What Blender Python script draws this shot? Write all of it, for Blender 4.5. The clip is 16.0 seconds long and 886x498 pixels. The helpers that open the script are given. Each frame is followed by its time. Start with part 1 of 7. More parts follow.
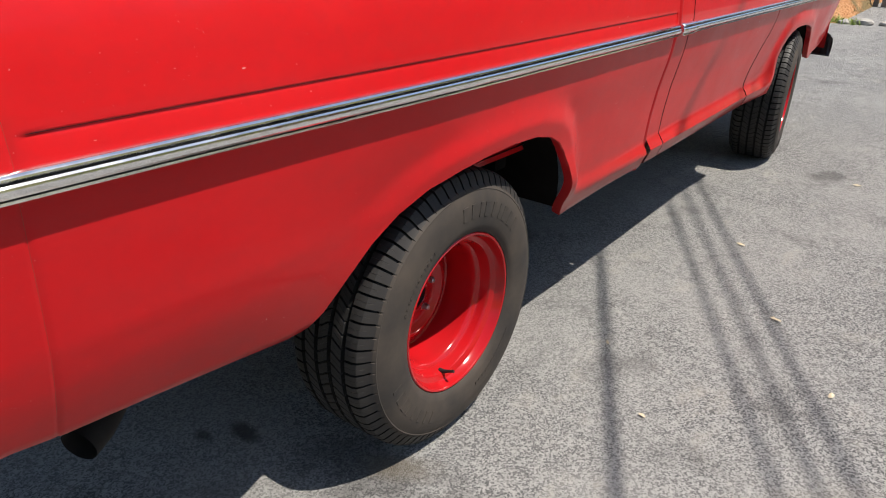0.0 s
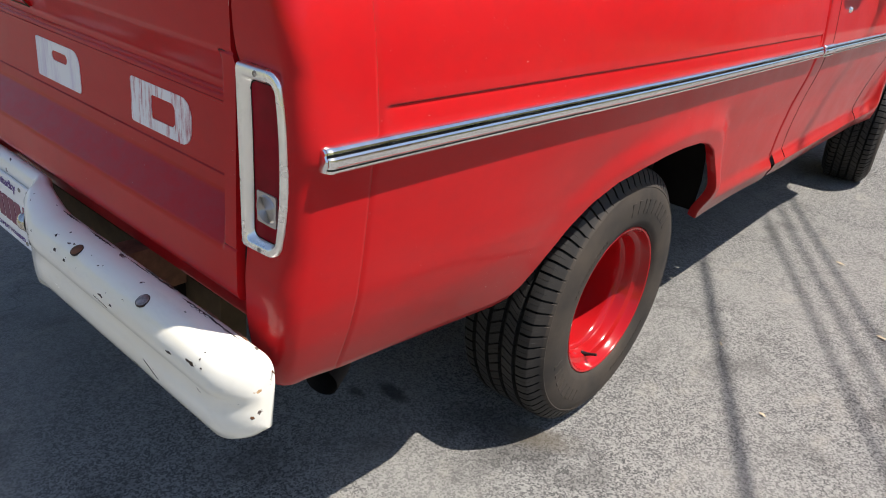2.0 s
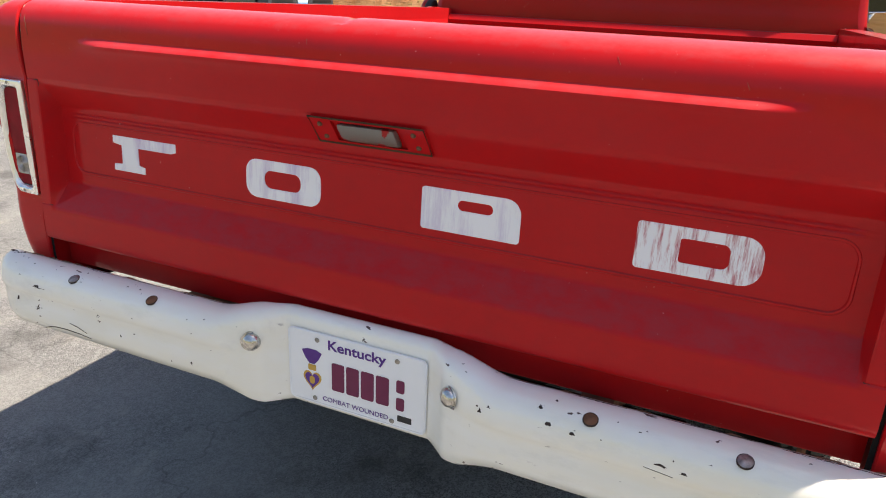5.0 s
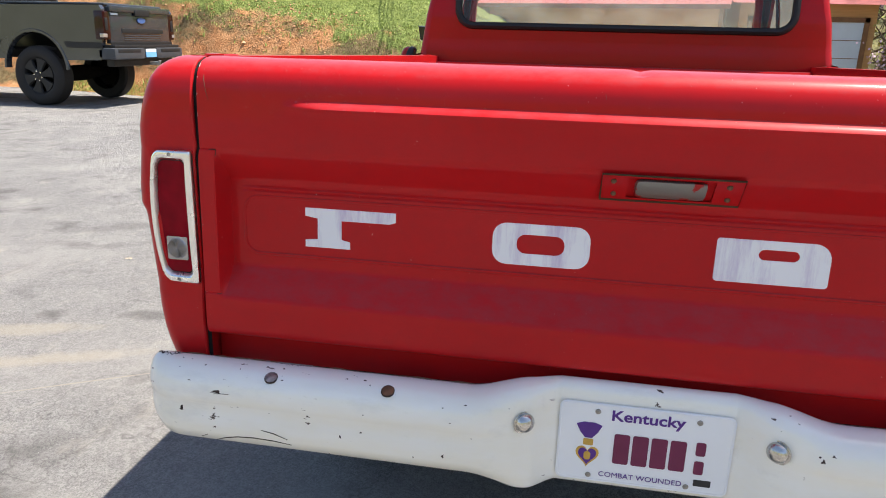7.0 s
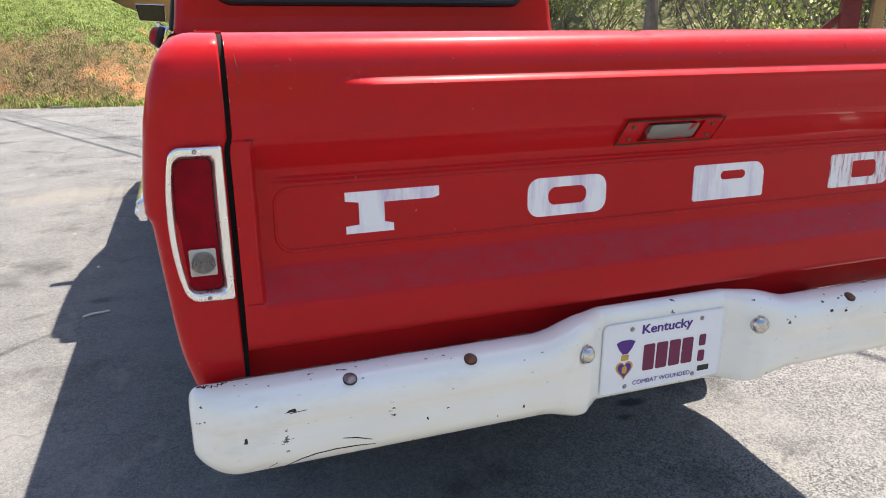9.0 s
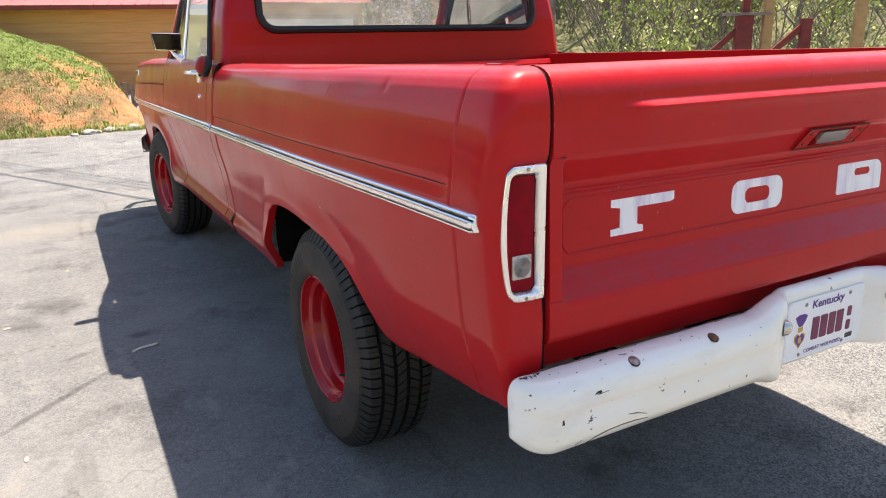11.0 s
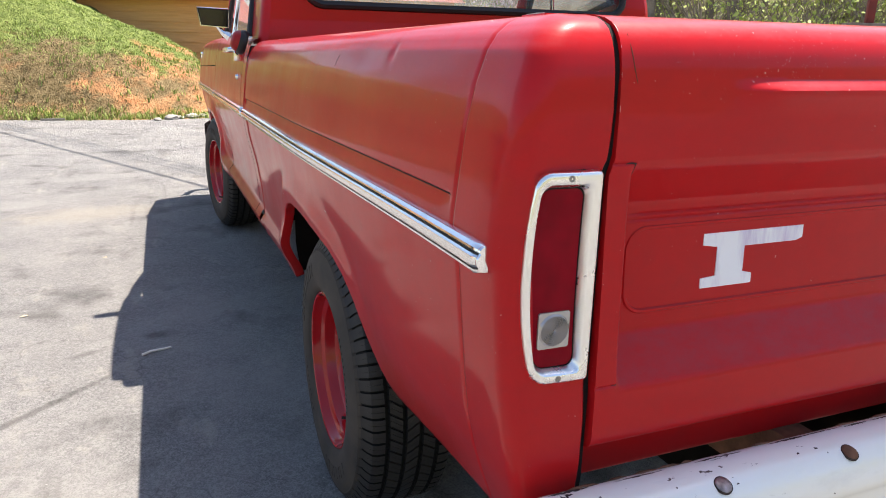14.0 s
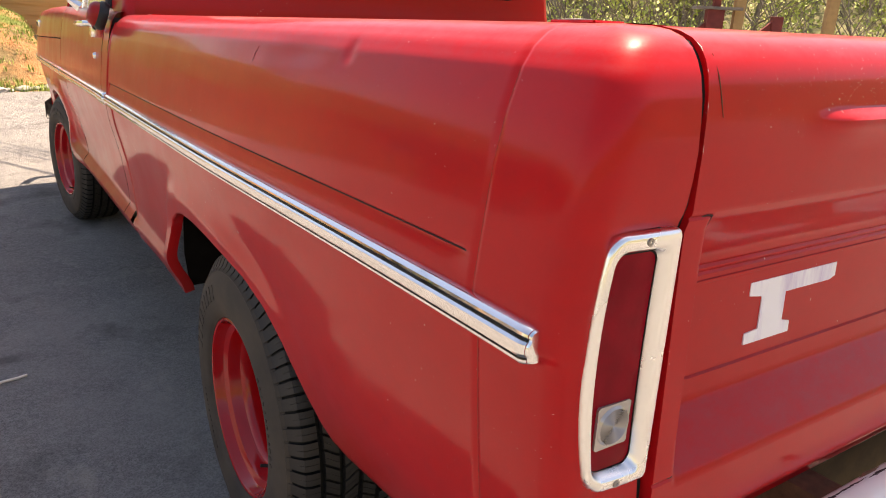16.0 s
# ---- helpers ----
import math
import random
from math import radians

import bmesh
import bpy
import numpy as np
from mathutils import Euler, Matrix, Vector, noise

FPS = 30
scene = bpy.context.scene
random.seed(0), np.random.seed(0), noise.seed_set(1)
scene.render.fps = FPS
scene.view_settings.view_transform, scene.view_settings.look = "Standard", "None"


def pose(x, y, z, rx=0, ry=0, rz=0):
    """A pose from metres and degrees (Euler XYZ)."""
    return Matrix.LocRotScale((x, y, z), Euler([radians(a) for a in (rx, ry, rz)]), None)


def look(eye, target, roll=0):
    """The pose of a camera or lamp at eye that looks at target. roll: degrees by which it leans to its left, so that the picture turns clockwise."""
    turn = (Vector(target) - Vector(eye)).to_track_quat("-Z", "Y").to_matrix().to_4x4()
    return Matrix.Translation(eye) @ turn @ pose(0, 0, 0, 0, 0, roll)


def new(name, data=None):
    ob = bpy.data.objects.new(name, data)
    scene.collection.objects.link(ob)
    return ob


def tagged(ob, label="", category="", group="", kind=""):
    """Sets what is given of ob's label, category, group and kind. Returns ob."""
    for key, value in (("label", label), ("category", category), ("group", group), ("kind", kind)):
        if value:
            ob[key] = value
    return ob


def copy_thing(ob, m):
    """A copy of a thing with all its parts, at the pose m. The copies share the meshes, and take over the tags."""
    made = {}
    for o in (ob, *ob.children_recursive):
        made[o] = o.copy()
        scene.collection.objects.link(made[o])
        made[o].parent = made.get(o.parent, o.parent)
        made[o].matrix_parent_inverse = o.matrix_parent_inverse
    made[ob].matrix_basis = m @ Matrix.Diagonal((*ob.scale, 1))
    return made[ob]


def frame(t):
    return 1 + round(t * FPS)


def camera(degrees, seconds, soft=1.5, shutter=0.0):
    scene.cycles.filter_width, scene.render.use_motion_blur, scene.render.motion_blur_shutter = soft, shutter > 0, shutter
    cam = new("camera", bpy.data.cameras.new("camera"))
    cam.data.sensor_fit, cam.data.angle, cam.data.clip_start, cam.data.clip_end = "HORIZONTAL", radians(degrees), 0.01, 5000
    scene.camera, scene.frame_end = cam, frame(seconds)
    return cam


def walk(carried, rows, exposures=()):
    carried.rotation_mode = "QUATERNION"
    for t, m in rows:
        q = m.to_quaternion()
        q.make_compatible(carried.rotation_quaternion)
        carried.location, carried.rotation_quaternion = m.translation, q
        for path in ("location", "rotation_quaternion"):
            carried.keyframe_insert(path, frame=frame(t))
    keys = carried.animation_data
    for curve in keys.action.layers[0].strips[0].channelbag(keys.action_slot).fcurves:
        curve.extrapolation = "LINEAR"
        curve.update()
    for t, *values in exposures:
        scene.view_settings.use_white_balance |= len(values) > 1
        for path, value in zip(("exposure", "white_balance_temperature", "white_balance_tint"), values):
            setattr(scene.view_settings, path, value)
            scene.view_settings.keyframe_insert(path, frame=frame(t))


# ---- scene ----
cam = camera(64.1, 16.0, soft=1.0)
PATH = [
    (0, (1.861, -0.113, 1.331), (0.793, 1.343, 0.472), 1.6),
    (0.5, (1.856, -0.113, 1.331), (0.782, 1.339, 0.472), 2.3),
    (1, (1.838, -0.145, 1.335), (0.736, 1.29, 0.484), 2.0),
    (1.5, (1.769, -0.231, 1.336), (0.648, 1.181, 0.47), 2.6),
    (2, (1.666, -0.451, 1.343), (0.54, 0.949, 0.465), 5.7),
    (2.5, (1.586, -0.629, 1.356), (0.405, 0.739, 0.5), 6.8),
    (3, (1.375, -0.696, 1.291), (0.199, 0.667, 0.422), 3.6),
    (3.5, (1.19, -0.746, 1.375), (0.094, 0.733, 0.594), 2.7),
    (4, (1.0, -0.877, 1.391), (0.063, 0.739, 0.676), 3.9),
    (4.5, (0.834, -0.974, 1.378), (0.002, 0.702, 0.67), 4.0),
    (4.7, (0.75, -0.971, 1.368), (-0.054, 0.719, 0.662), 3.1),
    (6.8, (-0.073, -1.148, 1.357), (-0.437, 0.73, 0.773), 2.7),
    (7, (-0.166, -1.132, 1.351), (-0.506, 0.755, 0.78), 1.5),
    (7.5, (-0.354, -1.138, 1.356), (-0.579, 0.761, 0.768), 0.7),
    (8, (-0.551, -1.165, 1.342), (-0.461, 0.738, 0.733), 2.1),
    (8.5, (-0.699, -1.183, 1.349), (-0.251, 0.669, 0.742), 2.2),
    (9, (-0.914, -1.101, 1.323), (-0.276, 0.694, 0.713), -0.1),
    (9.5, (-1.129, -1.074, 1.345), (-0.404, 0.688, 0.736), -1.7),
    (10, (-1.408, -1.084, 1.364), (-0.596, 0.649, 0.781), -1.4),
    (10.2, (-1.477, -1.076, 1.363), (-0.641, 0.646, 0.786), -1.4),
    (12.3, (-1.746, -0.712, 1.33), (-0.763, 0.936, 0.764), -0.5),
    (12.5, (-1.665, -0.69, 1.323), (-0.741, 0.994, 0.764), -1.1),
    (13, (-1.392, -0.621, 1.316), (-0.641, 1.152, 0.775), -1.9),
    (13.5, (-1.338, -0.607, 1.319), (-0.588, 1.161, 0.761), 0.2),
    (14, (-1.34, -0.6, 1.272), (-0.621, 1.181, 0.715), 1.2),
    (14.5, (-1.32, -0.599, 1.268), (-0.647, 1.194, 0.692), 1.1),
    (15, (-1.319, -0.599, 1.237), (-0.639, 1.18, 0.627), 1.8),
    (15.5, (-1.326, -0.522, 1.286), (-0.542, 1.212, 0.671), 2.1),
    (16, (-1.388, -0.316, 1.305), (-0.337, 1.27, 0.687), 2.8),
]
EXPOSURES = [(0, 0.59, 6650, 10), (1.5, 0.58, 6650, 10), (2.5, 0.74, 6600, 11), (3.5, 0.96, 6500, 11), (4.7, 1.10, 7300, 12), (7, 1.14, 6800, 12), (8.5, 1.20, 6750, 12), (10, 1.30, 6850, 13), (12.5, 1.44, 7300, 15), (13, 1.37, 6950, 14), (14, 1.39, 6950, 14), (15, 1.43, 6800, 14), (16, 1.51, 9000, 22)]
walk(cam, [(t, look(eye, target, roll)) for t, eye, target, roll in PATH], EXPOSURES)

# ---- light ----
SUN_TO = Vector((0.41, 0.192, 1.0)).normalized()
sun = new("sun", bpy.data.lights.new("sun", "SUN"))
sun.data.energy, sun.data.angle, sun.data.color = 5.0, radians(0.53), (1.0, 0.945, 0.86)
sun.matrix_world = look((6, 3, 14), Vector((6, 3, 14)) - SUN_TO)
world = bpy.data.worlds.new("sky")
scene.world = world
world.use_nodes = True
wn = world.node_tree.nodes
sky = wn.new("ShaderNodeTexSky")
sky.sky_type, sky.sun_disc = "NISHITA", False
sky.sun_elevation = math.asin(SUN_TO.z)
sky.sun_rotation = math.atan2(SUN_TO.x, SUN_TO.y)
sky.air_density, sky.dust_density = 1.0, 0.8
world.node_tree.links.new(sky.outputs[0], wn["Background"].inputs[0])
wn["Background"].inputs[1].default_value = 0.102


# ---- materials ----
class Mat:
    """A small builder for node materials on object coordinates."""

    def __init__(self, name, base=(0.5, 0.5, 0.5), rough=0.5, metal=0.0, spec=0.5, coat=0.0):
        self.m = bpy.data.materials.new(name)
        self.m.use_nodes = True
        self.t = self.m.node_tree
        self.b = self.t.nodes["Principled BSDF"]
        self.b.inputs["Base Color"].default_value = (*base, 1)
        self.b.inputs["Roughness"].default_value = rough
        self.b.inputs["Metallic"].default_value = metal
        self.b.inputs["Specular IOR Level"].default_value = spec
        self.b.inputs["Coat Weight"].default_value = coat
        self.b.inputs["Coat Roughness"].default_value = 0.12
        self.pos = self.t.nodes.new("ShaderNodeTexCoord").outputs["Object"]
        self.colour = None
        self.base = base

    def link(self, a, b):
        self.t.links.new(a, b)

    def noise(self, scale, detail=4.0, rough=0.55, stretch=None, seed=0.0):
        n = self.t.nodes.new("ShaderNodeTexNoise")
        n.inputs["Scale"].default_value = scale
        n.inputs["Detail"].default_value = detail
        n.inputs["Roughness"].default_value = rough
        mp = self.t.nodes.new("ShaderNodeMapping")
        mp.inputs["Location"].default_value = (seed, seed * 0.7, seed * 1.3)
        mp.inputs["Scale"].default_value = stretch or (1, 1, 1)
        self.link(self.pos, mp.inputs[0])
        self.link(mp.outputs[0], n.inputs["Vector"])
        return n.outputs["Fac"]

    def voronoi(self, scale, feature="F1", out="Distance", stretch=None):
        n = self.t.nodes.new("ShaderNodeTexVoronoi")
        n.feature = feature
        n.inputs["Scale"].default_value = scale
        mp = self.t.nodes.new("ShaderNodeMapping")
        mp.inputs["Scale"].default_value = stretch or (1, 1, 1)
        self.link(self.pos, mp.inputs[0])
        self.link(mp.outputs[0], n.inputs["Vector"])
        return n.outputs[out]

    def ramp(self, fac, stops):
        r = self.t.nodes.new("ShaderNodeValToRGB")
        e = r.color_ramp.elements
        while len(e) < len(stops):
            e.new(0.5)
        for el, (p, c) in zip(e, stops):
            el.position = p
            el.color = (*c, 1) if isinstance(c, tuple) else (c, c, c, 1)
        self.link(fac, r.inputs[0])
        return r.outputs[0]

    def mix(self, fac, a, b, mode="MIX"):
        n = self.t.nodes.new("ShaderNodeMix")
        n.data_type, n.blend_type = "RGBA", mode
        for v, s in ((fac, n.inputs[0]), (a, n.inputs[6]), (b, n.inputs[7])):
            if isinstance(v, (int, float)):
                s.default_value = v
            elif isinstance(v, tuple):
                s.default_value = (*v, 1)
            else:
                self.link(v, s)
        return n.outputs[2]

    def math(self, op, a, b=0.0):
        n = self.t.nodes.new("ShaderNodeMath")
        n.operation = op
        for v, s in ((a, n.inputs[0]), (b, n.inputs[1])):
            if isinstance(v, (int, float)):
                s.default_value = v
            else:
                self.link(v, s)
        return n.outputs[0]

    def random(self):
        return self.t.nodes.new("ShaderNodeObjectInfo").outputs["Random"]

    def island(self):
        return self.t.nodes.new("ShaderNodeNewGeometry").outputs["Random Per Island"]

    def set_colour(self, c):
        self.link(c, self.b.inputs["Base Color"])
        return self

    def set_rough(self, c):
        self.link(c, self.b.inputs["Roughness"])
        return self

    def bump(self, h, strength=0.3, distance=0.01):
        n = self.t.nodes.new("ShaderNodeBump")
        n.inputs["Strength"].default_value = strength
        n.inputs["Distance"].default_value = distance
        self.link(h, n.inputs["Height"])
        self.link(n.outputs[0], self.b.inputs["Normal"])
        return self


def red_paint(name="red_paint", deep=1.0, chalk=0.75):
    """Old satin red enamel: faded patches, dusty film, darker low edges, tiny pale chips, faint orange peel."""
    k = Mat(name, (0.5, 0.02, 0.022), 0.4, 0, 0.06, 0.58)
    k.b.inputs["Coat Roughness"].default_value = 0.09
    k.b.inputs["Coat IOR"].default_value = 1.33
    big = k.noise(1.6, 5, 0.6)
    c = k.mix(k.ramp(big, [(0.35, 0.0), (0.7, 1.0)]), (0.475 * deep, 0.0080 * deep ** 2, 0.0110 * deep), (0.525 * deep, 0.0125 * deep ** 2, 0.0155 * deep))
    film = k.ramp(k.noise(5.0, 6, 0.65, (1, 0.5, 1.6), 3.0), [(0.5, 0.0), (0.8, 0.35)])
    c = k.mix(film, c, (0.40, 0.018, 0.019))
    mottle = k.ramp(k.noise(26.0, 6, 0.72, (1, 1, 1.4), 19.0), [(0.42, 0.0), (0.66, 0.26)])
    c = k.mix(mottle, c, (0.36 * deep, 0.014, 0.018))
    chips = k.ramp(k.noise(230.0, 2, 0.5, None, 9.0), [(0.755, 0.0), (0.775, 1.0)])
    where = k.ramp(k.noise(2.2, 3, 0.5, None, 5.0), [(0.50, 0.0), (0.62, 1.0)])
    c = k.mix(k.math("MULTIPLY", chips, where), c, (0.7, 0.55, 0.5))
    # chalky fade where the sun falls from above
    geo, up = k.t.nodes.new("ShaderNodeNewGeometry"), k.t.nodes.new("ShaderNodeSeparateXYZ")
    k.link(geo.outputs["Normal"], up.inputs[0])
    worn_top = k.math("ADD", up.outputs["Z"], k.math("MULTIPLY", k.math("SUBTRACT", k.noise(24.0, 6, 0.7, (1, 1, 2), 33.0), 0.5), 0.9))
    c = k.mix(k.ramp(worn_top, [(0.50, 0.0), (1.0, chalk)]), c, (0.325, 0.050, 0.058))
    # darker, browner red towards the bottom edges, with a ragged upper limit
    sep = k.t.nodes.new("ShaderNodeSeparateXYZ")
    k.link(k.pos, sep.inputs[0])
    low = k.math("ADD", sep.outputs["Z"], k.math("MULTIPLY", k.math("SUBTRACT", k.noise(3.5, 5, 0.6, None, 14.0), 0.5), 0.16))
    overlay = k.ramp(low, [(0.53, 0.42), (0.62, 0.23), (0.73, 0.0)])
    c = k.mix(overlay, c, (0.115, 0.026, 0.022))
    streaks = k.ramp(k.noise(85.0, 2, 0.5, (1, 0.3, 1), 17.0), [(0.77, 0.0), (0.785, 1.0)])
    worn = k.ramp(k.noise(1.7, 3, 0.5, None, 25.0), [(0.55, 0.0), (0.60, 1.0)])
    c = k.mix(k.math("MULTIPLY", streaks, worn), c, (0.62, 0.40, 0.36))
    k.set_colour(c)
    k.set_rough(k.ramp(k.noise(3.0, 5, 0.6, None, 1.0), [(0.3, 0.34), (0.7, 0.48)]))
    k.bump(k.noise(260.0, 2, 0.5), 0.06, 0.001)
    return k.m


def white_paint():
    """Brushed-on white over rusty steel, chipped through in places."""
    k = Mat("bumper_white", (0.8, 0.79, 0.75), 0.16, 0, 1.0)
    c = k.mix(k.ramp(k.noise(4.0, 5, 0.6, (0.5, 1, 2)), [(0.4, 0.0), (0.75, 1.0)]), (0.89, 0.885, 0.845), (0.86, 0.81, 0.68))
    chips = k.ramp(k.noise(48.0, 5, 0.6, (0.55, 1, 1.3), 2.0), [(0.668, 0.0), (0.680, 1.0)])
    where = k.ramp(k.noise(6.0, 3, 0.5, None, 7.0), [(0.47, 0.0), (0.53, 1.0)])
    spots = k.math("MULTIPLY", chips, where)
    smudge = k.ramp(k.noise(9.0, 6, 0.72, (0.45, 1.6, 1), 13.0), [(0.54, 0.0), (0.76, 0.34)])
    c = k.mix(smudge, c, (0.50, 0.50, 0.50))
    c = k.mix(spots, c, (0.075, 0.045, 0.035))
    k.set_colour(c)
    k.set_rough(k.ramp(spots, [(0.0, 0.20), (1.0, 0.85)]))
    k.bump(k.math("SUBTRACT", k.noise(40.0, 3), k.math("MULTIPLY", spots, 0.8)), 0.08, 0.002)
    return k.m


def asphalt():
    """Sun-bleached old asphalt: bare aggregate, pale wear patches, dark stains and hairline cracks."""
    k = Mat("asphalt", (0.16, 0.16, 0.165), 0.85, 0, 0.35)
    grit = k.voronoi(210.0, "F1", "Color")
    bw = k.t.nodes.new("ShaderNodeRGBToBW")
    k.link(grit, bw.inputs[0])
    grit = bw.outputs[0]
    c = k.mix(k.ramp(grit, [(0.30, 0.0), (0.64, 1.0)]), (0.085, 0.085, 0.088), (0.50, 0.490, 0.472))
    # the lot is worn smooth and closed towards the bank side, open and gritty by the wheel
    sep = k.t.nodes.new("ShaderNodeSeparateXYZ")
    k.link(k.pos, sep.inputs[0])
    closed = k.ramp(k.math("ADD", k.math("MULTIPLY", sep.outputs["X"], -0.25), k.noise(0.6, 4, 0.6, None, 71.0)), [(0.22, 0.0), (0.50, 0.64)])
    c = k.mix(closed, c, (0.275, 0.274, 0.272))
    fine = k.ramp(k.noise(300.0, 2, 0.6), [(0.44, 0.0), (0.60, 1.0)])
    c = k.mix(k.math("MULTIPLY", fine, 0.36), c, (0.47, 0.462, 0.447))
    clump = k.ramp(k.noise(55.0, 5, 0.7, None, 31.0), [(0.40, 0.0), (0.60, 1.0)])
    c = k.mix(k.math("MULTIPLY", clump, 0.26), c, (0.05, 0.051, 0.053))
    wear = k.ramp(k.noise(1.3, 8, 0.66), [(0.44, 0.0), (0.62, 1.0)])
    c = k.mix(k.math("MULTIPLY", wear, 0.42), c, (0.45, 0.440, 0.418))
    pale = k.ramp(k.noise(5.0, 6, 0.72, (1, 0.5, 1), 4.0), [(0.57, 0.0), (0.68, 1.0)])
    c = k.mix(k.math("MULTIPLY", pale, 0.45), c, (0.52, 0.485, 0.43))
    dark = k.ramp(k.noise(2.3, 5, 0.55, None, 12.0), [(0.57, 0.0), (0.70, 1.0)])
    c = k.mix(k.math("MULTIPLY", dark, 0.55), c, (0.065, 0.062, 0.06))
    streak = k.ramp(k.noise(1.0, 5, 0.6, (2.6, 0.45, 1), 41.0), [(0.63, 0.0), (0.70, 1.0)])
    c = k.mix(k.math("MULTIPLY", streak, 0.35), c, (0.08, 0.075, 0.07))
    crack = k.ramp(k.math("ABSOLUTE", k.math("SUBTRACT", k.noise(0.55, 6, 0.6, None, 51.0), 0.5)), [(0.0, 1.0), (0.0022, 0.0)])
    c = k.mix(k.math("MULTIPLY", crack, 0.35), c, (0.06, 0.058, 0.056))
    # old spills, a scuffed streak and a few sandy patches: x, y, half length, half width, turn, colour, strength
    wobble = k.math("MULTIPLY", k.math("SUBTRACT", k.noise(9.0, 5, 0.65, None, 61.0), 0.5), 1.5)
    oil, sand, brown = (0.06, 0.057, 0.054), (0.46, 0.41, 0.33), (0.16, 0.135, 0.10)
    for x, y, rx, ry, turn, tint, power in ((-2.16, 1.82, 0.15, 0.07, 10, oil, 0.45), (-2.27, 1.28, 0.36, 0.06, 25, sand, 0.55), (-2.60, 1.53, 0.32, 0.07, 18, sand, 0.5), (-2.00, 1.13, 0.42, 0.006, 32, sand, 0.7),
                                            (-1.79, 2.03, 0.31, 0.020, 43, oil, 0.5), (-1.42, 2.58, 0.075, 0.045, 0, oil, 0.5), (-1.70, 2.46, 0.09, 0.03, 20, oil, 0.4), (-1.89, 5.15, 0.5, 0.24, 10, sand, 0.4),
                                            (0.50, 0.83, 0.055, 0.03, 0, oil, 0.8), (0.42, 0.75, 0.035, 0.02, 0, oil, 0.7), (0.93, 0.99, 0.11, 0.06, 30, brown, 0.65), (-3.1, 3.4, 0.6, 0.10, 35, oil, 0.3), (2.1, 2.6, 0.5, 0.10, 60, oil, 0.25), (1.9, 1.5, 0.3, 0.12, 40, sand, 0.3)):
        mp = k.t.nodes.new("ShaderNodeMapping")
        mp.vector_type = "TEXTURE"
        mp.inputs["Location"].default_value = (x, y, 0)
        mp.inputs["Rotation"].default_value = (0, 0, radians(turn))
        mp.inputs["Scale"].default_value = (rx, ry, 1)
        k.link(k.pos, mp.inputs[0])
        size = k.t.nodes.new("ShaderNodeVectorMath")
        size.operation = "LENGTH"
        k.link(mp.outputs[0], size.inputs[0])
        inside = k.ramp(k.math("ADD", k.math("MULTIPLY", size.outputs["Value"], 0.5), k.math("MULTIPLY", wobble, 0.5)), [(0.25, power), (0.62, 0.0)])
        c = k.mix(inside, c, tint)
    specks = k.ramp(k.noise(70.0, 2, 0.4, None, 21.0), [(0.755, 0.0), (0.77, 1.0)])
    c = k.mix(specks, c, (0.55, 0.53, 0.50))
    k.set_colour(c)
    k.bump(k.math("ADD", grit, k.math("MULTIPLY", fine, 0.6)), 0.9, 0.009)
    return k.m


def rubber(name="tyre_rubber", dusty=0.5):
    k = Mat(name, (0.03, 0.03, 0.03), 0.75, 0, 0.3)
    d = k.ramp(k.noise(7.0, 5, 0.6), [(0.25, 0.0), (0.75, 1.0)])
    c = k.mix(k.math("MULTIPLY", d, dusty), (0.022, 0.021, 0.021), (0.115, 0.088, 0.066))
    k.set_colour(c)
    k.bump(k.noise(220.0, 3), 0.12, 0.001)
    return k.m


def chrome(name, tint=(0.88, 0.88, 0.88), rough=0.07, grain=30.0):
    k = Mat(name, tint, rough, 1.0)
    k.set_rough(k.ramp(k.noise(grain, 4, 0.6), [(0.35, rough), (0.75, rough + 0.16)]))
    c = k.mix(k.ramp(k.noise(14.0, 5, 0.65, None, 3.0), [(0.55, 0.0), (0.8, 0.6)]), tint, tuple(v * 0.62 for v in tint))
    k.set_colour(c)
    return k.m


def dull(name, base, rough=0.7, spread=0.35, scale=8.0, metal=0.0, bump=0.1):
    """A plain worn surface, mottled at two scales."""
    k = Mat(name, base, rough, metal, 0.35)
    lo = tuple(v * (1 - spread) for v in base)
    hi = tuple(min(1.0, v * (1 + spread)) for v in base)
    c = k.mix(k.ramp(k.noise(scale, 6, 0.62), [(0.3, 0.0), (0.7, 1.0)]), lo, hi)
    c = k.mix(k.math("MULTIPLY", k.noise(scale * 14, 3), 0.3), c, tuple(v * 0.8 for v in base))
    k.set_colour(c)
    if bump:
        k.bump(k.noise(scale * 9, 4), bump, 0.004)
    return k.m


